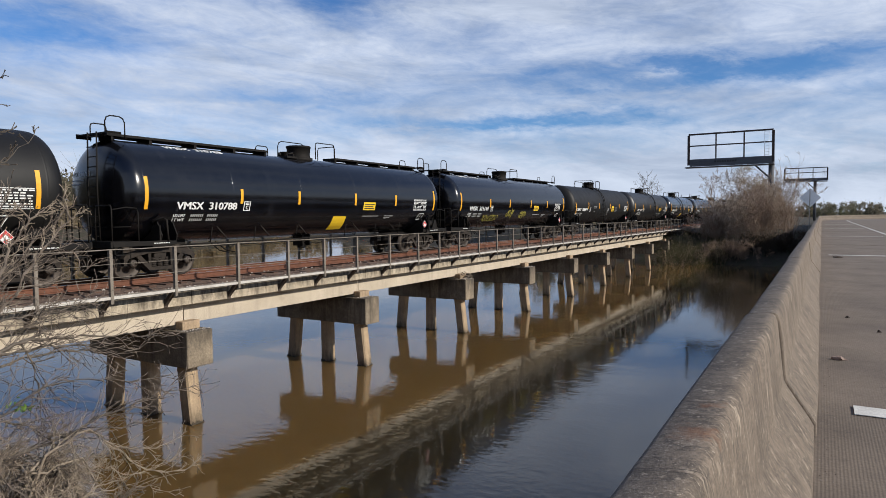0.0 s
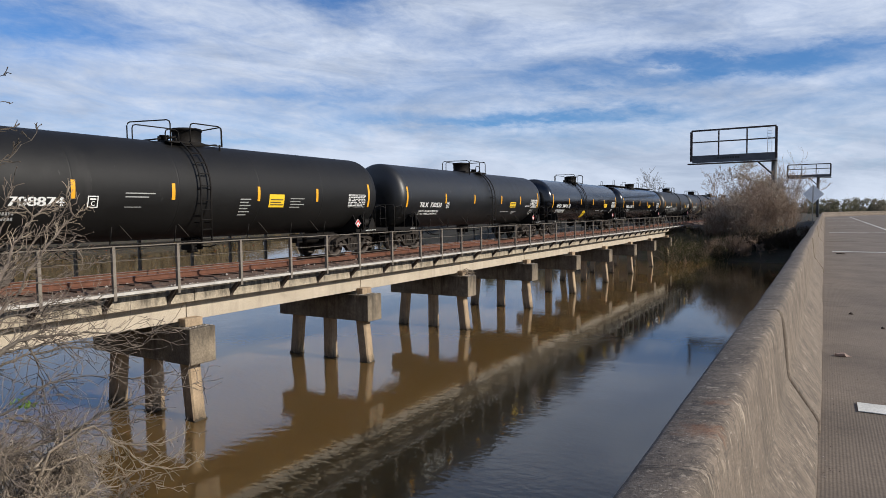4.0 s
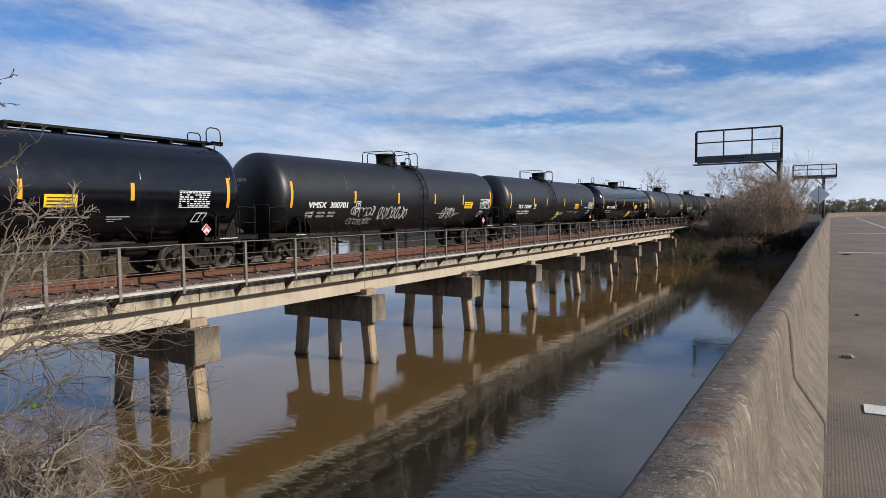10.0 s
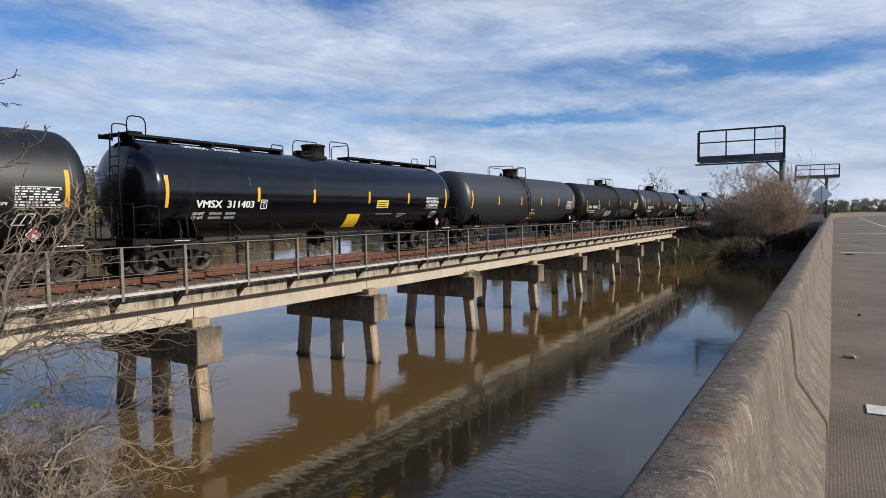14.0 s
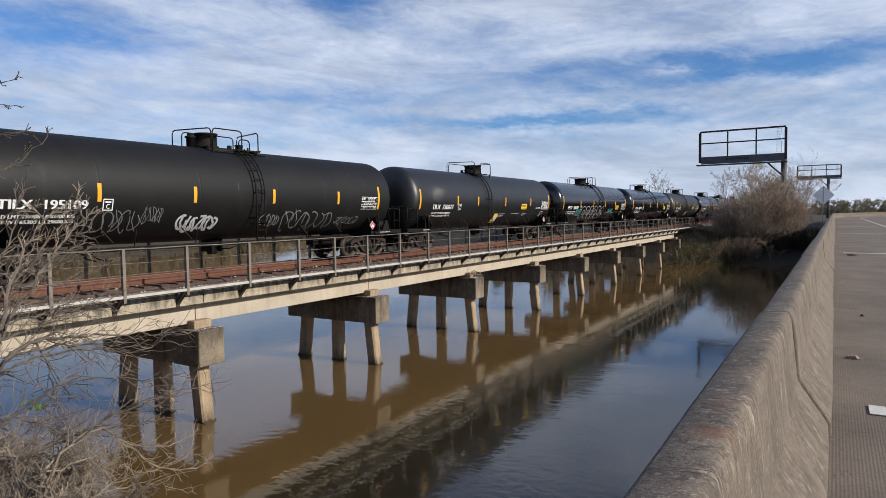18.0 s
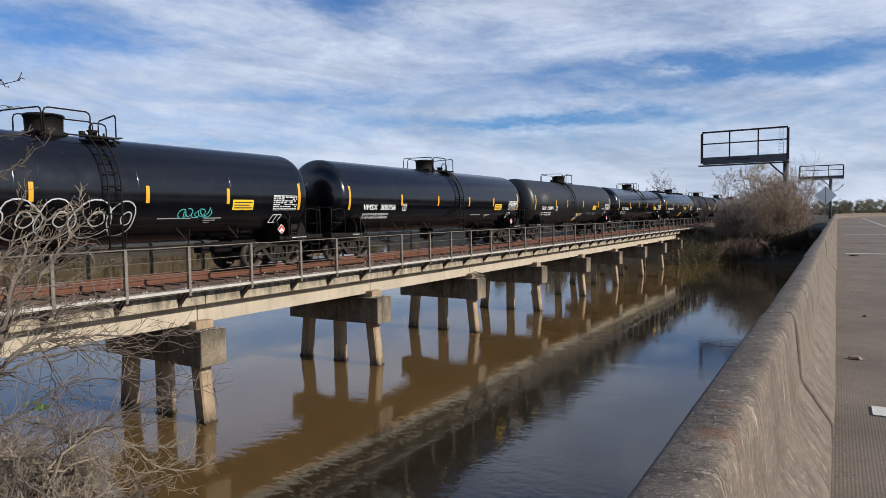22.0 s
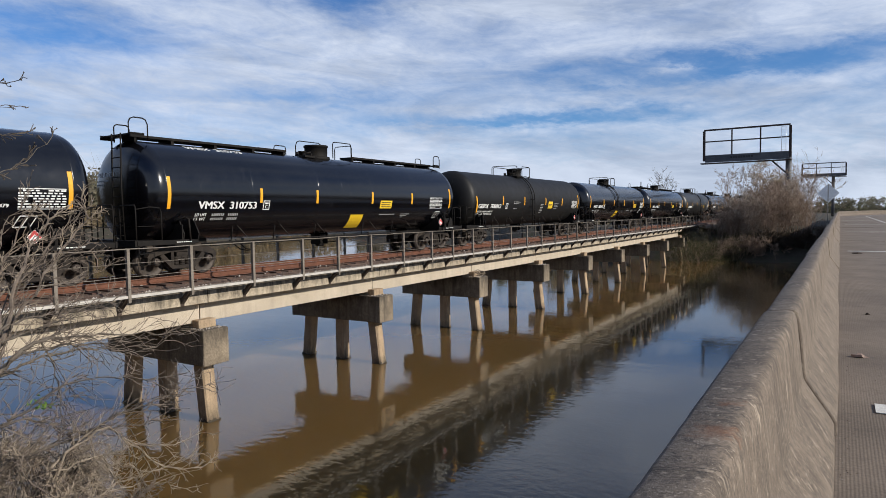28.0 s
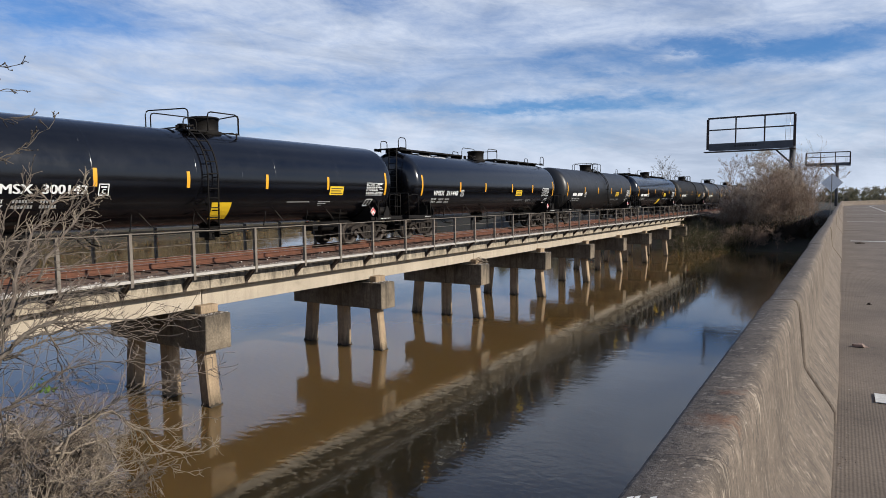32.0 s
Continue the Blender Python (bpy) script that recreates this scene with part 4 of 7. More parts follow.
def make_end(bm):
    # stub sill, bolster saddle, end deck and its posts, for the near end (mirrored for the other)
    box(bm, -0.33, 0.33, -8.75, -5.6, 0.72, 1.08, 0.015)
    for s in (-1, 1):
        vs = [(s * 0.33, 1.06), (s * 1.42, 1.06), (s * 1.47, 1.25), (s * 1.22, 1.72), (s * 0.8, 1.22), (s * 0.33, 1.04)]
        for y in (-7.26, -6.76):
            a = [bm.verts.new((x, y, z)) for x, z in vs]
            b = [bm.verts.new((x, y + 0.035, z)) for x, z in vs]
            bm.faces.new(a)
            bm.faces.new(b[::-1])
            for k in range(len(vs)):
                bm.faces.new((a[k], a[(k + 1) % len(vs)], b[(k + 1) % len(vs)], b[k]))
    box(bm, -1.42, 1.42, -7.26, -6.73, 0.96, 1.07, 0.01)
    box(bm, 1.43, 1.48, -8.72, -6.95, 0.96, 1.09, 0.006)
    box(bm, -1.48, -1.43, -8.72, -6.95, 0.96, 1.09, 0.006)


def make_side_plate(bm):
    # bent guard beside the bolster
    tube(bm, [(1.30, -7.42, 1.62), (1.46, -7.2, 1.74), (1.50, -7.1, 1.68), (1.50, -7.06, 1.04)], 0.03, 6)
    box(bm, 1.05, 1.44, -7.30, -7.26, 1.04, 1.52)


def make_end_deck(bm):
    box(bm, -1.46, 1.46, -8.72, -7.95, 1.06, 1.10, 0.006)


def make_end_beam(bm):
    box(bm, -1.48, 1.48, -8.79, -8.73, 0.94, 1.12, 0.006)


def make_end_rail(bm):
    tube(bm, [(1.44, -8.72, 1.05), (1.44, -8.72, 2.0), (1.40, -8.72, 2.08), (0.75, -8.72, 2.08), (0.70, -8.72, 2.0), (0.70, -8.72, 1.10)], 0.021, 6)
    tube(bm, [(1.44, -8.72, 1.96), (1.44, -8.3, 2.03), (1.44, -8.0, 2.0), (1.44, -7.95, 1.9), (1.44, -7.95, 1.05)], 0.019, 6)


def make_steps(bm):
    tube(bm, [(1.43, -8.66, 1.06), (1.46, -8.66, 0.43), (1.46, -8.22, 0.43), (1.43, -8.22, 1.06)], 0.017, 5)
    box(bm, 1.41, 1.49, -8.66, -8.22, 0.73, 0.755)


def make_grab_iron(bm):
    tube(bm, [(1.47, -8.70, 1.5), (1.50, -8.66, 1.5), (1.50, -8.24, 1.5), (1.47, -8.2, 1.5)], 0.013, 5)


def make_coupler(bm):
    box(bm, -0.14, 0.14, -8.9, -8.6, 0.76, 0.98, 0.02)
    box(bm, -0.17, 0.10, -9.03, -8.86, 0.74, 1.00, 0.035)
    box(bm, 0.08, 0.19, -9.02, -8.88, 0.76, 0.98, 0.03)
    tube(bm, [(0.3, -8.72, 0.86), (0.34, -8.86, 0.66), (0.28, -8.96, 0.55), (0.2, -9.03, 0.6)], 0.024, 6)
    tube(bm, [(-0.15, -8.76, 1.02), (-0.9, -8.80, 1.0), (-1.36, -8.80, 0.9)], 0.015, 5)


def make_brake_wheel(bm):
    lathe(bm, [(0.27, -0.02), (0.29, 0.0), (0.27, 0.02), (0.25, 0.0), (0.27, -0.02)], "y", 20, (0, 0, 0))
    for k in range(5):
        a = k * math.tau / 5
        tube(bm, [(0, 0, 0), (0.26 * math.cos(a), 0, 0.26 * math.sin(a))], 0.014, 5)
    box(bm, -0.16, 0.16, 0.03, 0.2, -0.25, 0.2, 0.02)


def make_wheelset(bm):
    for s in (-1, 1):
        def p(r, h):
            return (r, s * h)
        lathe(bm, [p(0.085, 0.60), p(0.16, 0.62), p(0.17, 0.70), p(0.37, 0.735), p(0.385, 0.66), p(0.485, 0.66), p(0.485, 0.69), p(0.46, 0.705), p(0.457, 0.80), p(0.40, 0.80), p(0.375, 0.77), p(0.19, 0.79), p(0.17, 0.84), p(0.085, 0.85)], "x", 32)
        lathe(bm, [p(0.08, 0.84), p(0.08, 0.94), p(0.115, 0.95), p(0.118, 1.10), p(0.10, 1.125), p(0.0, 1.125)], "x", 16)
        for k in range(3):
            a = k * math.tau / 3
            lathe(bm, [p(0.024, 1.12), p(0.024, 1.15), p(0.0, 1.15)], "x", 6, (0, 0.06 * math.cos(a), 0.06 * math.sin(a)))
    lathe(bm, [(0.085, -0.62), (0.085, 0.62)], "x", 12)


def make_side_frame(bm):
    def bar(pts, w0, w1):
        # a cast member in the plane of the frame
        last = None
        for i, (y, z) in enumerate(pts):
            d = Vector((pts[min(i + 1, len(pts) - 1)][0] - pts[max(i - 1, 0)][0], pts[min(i + 1, len(pts) - 1)][1] - pts[max(i - 1, 0)][1])).normalized()
            n = Vector((-d.y, d.x)) * w0 / 2
            ring = [bm.verts.new((x, y + q * n.x, z + q * n.y)) for x, q in ((w1, 1), (w1, -1), (-w1, -1), (-w1, 1))]
            if last:
                for k in range(4):
                    bm.faces.new((last[k], last[(k + 1) % 4], ring[(k + 1) % 4], ring[k]))
            else:
                bm.faces.new(ring)
            last = ring
        bm.faces.new(last[::-1])
    bar([(-1.12, 0.56), (-1.05, 0.66), (-0.82, 0.72), (-0.42, 0.80), (0.42, 0.80), (0.82, 0.72), (1.05, 0.66), (1.12, 0.56)], 0.15, 0.085)
    bar([(-0.72, 0.66), (-0.34, 0.27), (0.34, 0.27), (0.72, 0.66)], 0.13, 0.085)
    for s in (-1, 1):
        bar([(s * 0.36, 0.32), (s * 0.36, 0.78)], 0.09, 0.075)
        bar([(s * 1.11, 0.62), (s * 1.11, 0.40)], 0.09, 0.075)
        bar([(s * 0.68, 0.62), (s * 0.68, 0.44)], 0.09, 0.07)


def make_springs(bm):
    lathe(bm, [(0.085 if k % 2 else 0.066, 0.33 + 0.024 * k) for k in range(12)], "z", 10, (0, 0, 0), False)


def make_dome(bm):
    lathe(bm, [(0.54, -0.1), (0.54, 0.05), (0.45, 0.06), (0.44, 0.10), (0.45, 0.42), (0.475, 0.43), (0.48, 0.49), (0.45, 0.51), (0.40, 0.515), (0.12, 0.545), (0.0, 0.55)], "z", 28)


def make_saddle(bm):
    # curved pad laid over the tank top
    last = None
    for q in range(9):
        a = radians(62 + 7 * q)
        ring = [bm.verts.new(((TANK_R + h) * math.cos(a), y, TANK_Z + (TANK_R + h) * math.sin(a))) for h, y in ((0.0, -0.35), (0.03, -0.33), (0.03, 1.75), (0.0, 1.77))]
        if last:
            for n in range(3):
                bm.faces.new((last[n], ring[n], ring[n + 1], last[n + 1]))
        last = ring


def make_seam(bm):
    # low weld bead round the shell
    lathe(bm, [(TANK_R - 0.004, -0.04), (TANK_R + 0.0015, -0.02), (TANK_R + 0.003, 0.0), (TANK_R + 0.0015, 0.02), (TANK_R - 0.004, 0.04)], "y", 64, (0, 0, TANK_Z))


def make_reservoir(bm):
    lathe(bm, [(0.0, -0.30), (0.12, -0.29), (0.15, -0.25), (0.15, 0.25), (0.12, 0.29), (0.0, 0.30)], "y", 16)


def make_small_dome(bm):
    lathe(bm, [(0.42, 0.0), (0.42, 0.1), (0.36, 0.12), (0.35, 0.46), (0.38, 0.47), (0.38, 0.52), (0.0, 0.54)], "z", 24)


def make_valves(bm):
    lathe(bm, [(0.11, 0), (0.11, 0.16), (0.15, 0.17), (0.15, 0.2), (0.0, 0.21)], "z", 14, (0.1, -0.95, 0.0))
    lathe(bm, [(0.08, 0), (0.08, 0.2), (0.0, 0.22)], "z", 12, (-0.25, -0.85, 0.0))
    tube(bm, [(0.1, -0.95, 0.1), (0.32, -0.9, 0.12), (0.36, -0.75, 0.16)], 0.035, 8)
    box(bm, -0.35, 0.5, -1.2, -0.65, -0.06, 0.02, 0.01)
    for y in (-1.1, -0.75):
        lathe(bm, [(0.03, 0), (0.03, 0.11), (0, 0.12)], "z", 8, (0.38, y, 0))


def hoop(bm, a, b, z0, z1, r=0.021, c=0.12):
    """A bent handrail from a up, across and down to b."""
    a, b = Vector(a), Vector(b)
    d = (b - a).normalized() * c
    tube(bm, [(*a, z0), (*a, z1 - c), (*(a + d * 0.3), z1 - c * 0.3), (*(a + d), z1), (*(b - d), z1), (*(b - d * 0.3), z1 - c * 0.3), (*b, z1 - c), (*b, z0)], r, 6)


TOP_HOOPS = [((-0.76, -1.62), (0.76, -1.22), 0.60), ((0.76, -0.52), (0.76, 0.66), 0.58), ((-0.76, -1.45), (-0.76, 0.66), 0.56), ((-0.80, 0.98), (0.74, 0.70), 0.58), ((0.42, -1.15), (0.42, -0.68), 0.36)]
BOARD_HOOPS = [((-0.62, -7.98), (-0.62, -7.5), 0.42, 0.1), ((0.62, -8.3), (0.62, -7.72), 0.50, 0.16), ((-0.62, 8.3), (-0.62, 7.8), 0.42, 0.1), ((0.62, 8.1), (0.62, 7.55), 0.46, 0.16),
               ((-0.45, -1.85), (-0.45, -1.25), 0.30, 0.1), ((-0.62, -0.55), (-0.62, 0.95), 0.60, 0.2), ((0.62, 0.22), (0.62, 1.33), 0.52, 0.1), ((0.60, 1.38), (-0.3, 1.38), 0.46, 0.1)]


def make_ladder(bm):
    # side ladder that follows the tank from the platform down
    rails = {}
    for y in (-0.905, -0.545):
        pts = [(0.70, y, TANK_Z + 1.50)]
        for k in range(8):
            a = radians(58 - k * 8.2)
            pts.append(((TANK_R + 0.13) * math.cos(a), y, TANK_Z + (TANK_R + 0.13) * math.sin(a)))
        pts += [(1.63, y, 2.1), (1.60, y, 0.95)]
        tube(bm, pts, 0.026, 6)
    for k in range(5):
        a = radians(56 - k * 13)
        x, z = (TANK_R + 0.13) * math.cos(a), TANK_Z + (TANK_R + 0.13) * math.sin(a)
        tube(bm, [(x, -0.905, z), (x, -0.545, z)], 0.019, 6)
    for k in range(5):
        tube(bm, [(1.62, -0.905, 2.16 - 0.29 * k), (1.62, -0.545, 2.16 - 0.29 * k)], 0.019, 6)
    for z in (2.5, 1.5):
        for y in (-0.905, -0.545):
            tube(bm, [(1.62, y, z), (1.3, y, z)], 0.02, 5)


def make_board(bm):
    # running board along the tank top
    z = TANK_Z + TANK_R + 0.15
    box(bm, -0.47, 0.19, -7.95, -1.9, z - 0.015, z + 0.015)
    for x in (-0.47, 0.19):
        box(bm, x - 0.012, x + 0.012, -7.95, -1.9, z - 0.05, z + 0.02)
    for y in (-7.8, -6.6, -5.0, -3.4, -1.95):
        box(bm, -0.45, 0.17, y - 0.05, y + 0.05, z - 0.2, z - 0.014)
    for s in (-1,):
        box(bm, -0.75, 0.75, s * 8.12 - 0.2, s * 8.12 + 0.2, z - 0.05, z - 0.01)
        for x in (-0.72, 0.72):
            box(bm, x - 0.03, x + 0.03, s * 8.12 - 0.21, s * 8.12 + 0.21, z - 0.12, z + 0.01)


def make_end_ladder(bm):
    z1 = TANK_Z + TANK_R + 0.1
    for x in (0.32, 0.74):
        tube(bm, [(x, -8.62, 1.1), (x, -8.66, 2.6), (x, -8.62, z1)], 0.024, 6)
    for k in range(11):
        tube(bm, [(0.32, -8.65, 1.25 + 0.27 * k), (0.74, -8.65, 1.25 + 0.27 * k)], 0.016, 5)


def make_outlet(bm):
    lathe(bm, [(0.30, 0.99), (0.22, 0.86), (0.14, 0.8), (0.14, 0.62), (0.17, 0.6), (0.17, 0.52), (0.0, 0.5)], "z", 16)
    box(bm, -0.26, 0.26, -0.22, -0.17, 0.60, 1.02, 0.01)
    box(bm, -0.26, 0.26, 0.17, 0.22, 0.60, 1.02, 0.01)
    tube(bm, [(0.1, 0.0, 0.72), (0.75, 0.05, 0.70), (1.1, 0.05, 0.78)], 0.02, 5)


def make_piping(bm):
    # brake pipe, rods and their hangers under the tank side
    tube(bm, [(0.85, -6.2, 0.90), (1.0, -5.6, 0.93), (1.0, 5.6, 0.93), (0.85, 6.2, 0.90)], 0.026, 6)
    tube(bm, [(0.55, -5.8, 0.82), (0.55, 5.8, 0.82)], 0.018, 5)
    for y in (-5.2, -3.4, -1.4, 1.4, 3.4, 5.2):
        tube(bm, [(1.0, y, 0.92), (1.12, y, 1.42)], 0.016, 5)
    lathe(bm, [(0.0, -0.36), (0.16, -0.36), (0.19, -0.3), (0.19, 0.3), (0.16, 0.36), (0.0, 0.36)], "y", 16, (0.5, 5.0, 0.78))
    box(bm, 0.2, 0.6, 4.2, 4.5, 0.62, 0.95, 0.03)
    for y in (-4.6, -4.35):
        tube(bm, [(0.2, y, 0.95), (0.6, y + 0.1, 0.65), (1.05, y + 0.1, 0.6)], 0.02, 5)


def make_strut(bm):
    # slim guard that sticks out below the tank side
    tube(bm, [on_tank(0, 1.45, -0.01), Vector((1.27, 0.22, 1.08))], 0.018, 5)


def make_brace(bm):
    # triangular gusset beside the far platform
    vs = [(7.50, 1.08), (8.05, 1.08), (7.98, 1.20), (7.84, 1.50), (7.78, 1.53), (7.72, 1.50), (7.55, 1.20)]
    a = [bm.verts.new((1.44, y, z)) for y, z in vs]
    b = [bm.verts.new((1.40, y, z)) for y, z in vs]
    bm.faces.new(a)
    bm.faces.new(b[::-1])
    for q in range(len(vs)):
        bm.faces.new((a[q], b[q], b[(q + 1) % len(vs)], a[(q + 1) % len(vs)]))


# reflectors, mark's ends, yellow label, painted square's lower and upper edge, table, ladder's middle, fittings reversed
LAYOUT = {
    "tilx": ((-7.72, -4.30, -2.15, 1.14, 4.68, 7.60), (-6.66, -4.70), (3.36, 4.13), (0.12, 0.74, 0.07, 0.53), (6.40, 7.45), -1.02, False),
    "tilx_reversed": ((-7.72, -4.30, -1.26, 2.06, 4.75, 7.52), (-6.66, -4.70), (3.30, 4.08), None, (6.34, 7.43), 0.75, True),
    "vmsx": ((-7.74, -4.57, -1.83, 1.17, 4.12, 7.62), (-7.00, -4.74), (4.24, 5.00), (-0.72, -0.07, -0.90, -0.15), (6.38, 7.45), -1.08, False),
    "vmsx_reversed": ((-7.68, -4.18, -1.18, 1.82, 4.55, 7.64), (-6.82, -4.60), (4.74, 5.58), None, (6.44, 7.53), 0.80, True),
    "old": ((-7.48, -4.62, -1.72, 1.40, 4.68, 7.20), (-7.0, -4.9), None, None, (6.08, 7.10), 0.68, True),
    "board": ((-7.70, -4.30, -1.65, 1.58, 4.40, 7.62), (-6.72, -4.48), (2.12, 2.92), (0.50, 1.33, 0.40, 1.18), (5.86, 6.95), None, False),
    "grey": ((-7.72, -4.62, -1.55, 1.51, 4.59, 7.57), None, None, None, (6.17, 7.28), -0.68, False),
    "narrow": ((-7.74, -4.60, -1.72, 1.53, 4.37, 7.49), (-7.47, -4.80), (2.0, 2.70), None, (6.2, 7.28), -0.70, False),
}
NO_SQUARE = ("VMSX 311144", "VMSX 311032", "VMSX 311448")


def style_of(kind, mark, paint):
    if paint == "grey_tank":
        return "grey"
    if kind == "board":
        return "board"
    if mark.startswith("GBRX"):
        return "narrow"
    if mark == "TILX 195109":
        return "old"
    turned = mark in ("TILX 730521", "TILX 315660", "VMSX 300701", "VMSX 300632", "VMSX 300756", "")
    return ("vmsx" if mark.startswith("VMSX") or mark == "TILX 315660" else "tilx") + ("_reversed" if turned else "")


TOP_Y = (-6.55, -4.35)


def tag_loops(bm, rnd, y0, y1, z0, z1, w, n):
    """Sprayed scribble: overlapping loops and flicks."""
    for k in range(n):
        cy = y0 + (y1 - y0) * (k + 0.5) / n
        cz = (z0 + z1) / 2 + rnd.uniform(-0.04, 0.04)
        ry, rz = (y1 - y0) / n * rnd.uniform(0.42, 0.62), (z1 - z0) / 2 * rnd.uniform(0.7, 1.05)
        a0, turn = rnd.uniform(0, 6), rnd.uniform(3.4, 6.0)
        ribbon(bm, [(cy + ry * math.cos(a0 + turn * i / 14) + 0.15 * rz * math.sin(2.2 * i / 3), cz + rz * math.sin(a0 + turn * i / 14)) for i in range(15)], w, 0.008 + 0.0015 * (k % 4))
        if rnd.random() < 0.75:
            ribbon(bm, [(cy + rnd.uniform(-ry, ry), cz + rz * 1.1), (cy + rnd.uniform(-ry, ry) * 0.4, cz), (cy + rnd.uniform(-ry, ry), cz - rz * 1.1)], w, 0.0145)


def make_bubbles(bm):
    for k, (y, ry) in enumerate(((-3.25, 0.58), (-2.3, 0.52), (-1.4, 0.50), (-0.55, 0.48), (0.35, 0.55), (1.15, 0.38))):
        for f, lift in ((1.0, 0.008), (0.38, 0.010)):
            pts = [(y + (0.12 if f < 1 else 0) + ry * f * math.cos(i * math.tau / 20) * (1 + 0.10 * math.sin(3 * i * math.tau / 20 + k)), 1.75 + 0.47 * f * math.sin(i * math.tau / 20) * (1 + 0.08 * math.cos(2 * i * math.tau / 20 + k))) for i in range(21)]
            ribbon(bm, pts, 0.035, lift + 0.0015 * (k % 3))


def add_tags(tank, what):
    rnd = random.Random(len(what) * 7)

    def tag(name, mat, label, *runs):
        for run in runs:
            bm = B()
            tag_loops(bm, rnd, *run)
            part(name, bm, M[mat], tank, label)
    if what == "yellow_tags":
        tag("graffiti", "spray_yellow", "yellow sprayed tags", (-4.9, -2.9, 1.38, 1.72, 0.03, 7), (-1.9, -0.9, 1.6, 2.05, 0.035, 4), (0.1, 1.0, 1.5, 1.95, 0.035, 4))
    elif what == "white_tags":
        tag("graffiti", "spray_white", "white sprayed tags", (-4.3, -2.8, 1.68, 2.02, 0.035, 6), (-4.3, -2.75, 1.32, 1.58, 0.03, 7), (-2.45, -0.3, 1.5, 2.02, 0.042, 7), (2.66, 3.84, 1.48, 2.02, 0.035, 6))
    elif what == "grey_tags":
        tag("graffiti", "spray_grey", "grey sprayed tags", (-4.95, -3.45, 1.35, 1.95, 0.025, 6), (0.98, 1.8, 1.42, 1.8, 0.03, 4), (2.0, 4.5, 1.22, 1.95, 0.035, 6), (4.75, 6.1, 1.42, 1.72, 0.025, 6), (-3.35, -2.75, 1.6, 2.05, 0.015, 5))
        bm = B()
        tag_loops(bm, rnd, -2.15, -0.8, 1.34, 1.78, 0.07, 6)
        part("graffiti", bm, M["spray_white"], tank, "white sprayed piece")
    elif what == "bubble_tags":
        part("graffiti", cached("bubbles", make_bubbles, "spray_white"), None, tank, "white outlined bubble letters")
        tag("graffiti", "spray_teal", "teal sprayed tags", (-4.9, -3.95, 1.5, 1.95, 0.035, 5), (2.86, 3.95, 1.72, 2.02, 0.03, 5))
    elif what == "orange_print":
        bm = B()
        for z, w in ((1.90, 0.45), (1.82, 0.25), (1.72, 0.6), (1.64, 0.95), (1.56, 0.5), (1.42, 0.75), (1.34, 0.9)):
            patch(bm, 0.1, 0.1 + w, z - 0.022, z + 0.022, rows=1)
        ribbon(bm, [(0.05, 1.68), (0.3, 1.66)], 0.09)
        ribbon(bm, [(0.3, 1.40), (0.18, 1.22)], 0.08)
        part("stencil_block", bm, M["orange"], tank, "small orange stencilled notice")


def small_print(tank, kind):
    def rows_of(name, mat, label, *runs):
        if name == "stencil_lines":
            for y0, y1, z0, z1 in runs:
                bm = B()
                patch(bm, y0, y1, z0, z1, rows=1)
                part("stencil_line", bm, M[mat], tank, label)
            return
        bm = B()
        for y0, y1, z0, z1 in runs:
            patch(bm, y0, y1, z0, z1, rows=1)
        part(name, bm, M[mat], tank, label)
    return rows_of


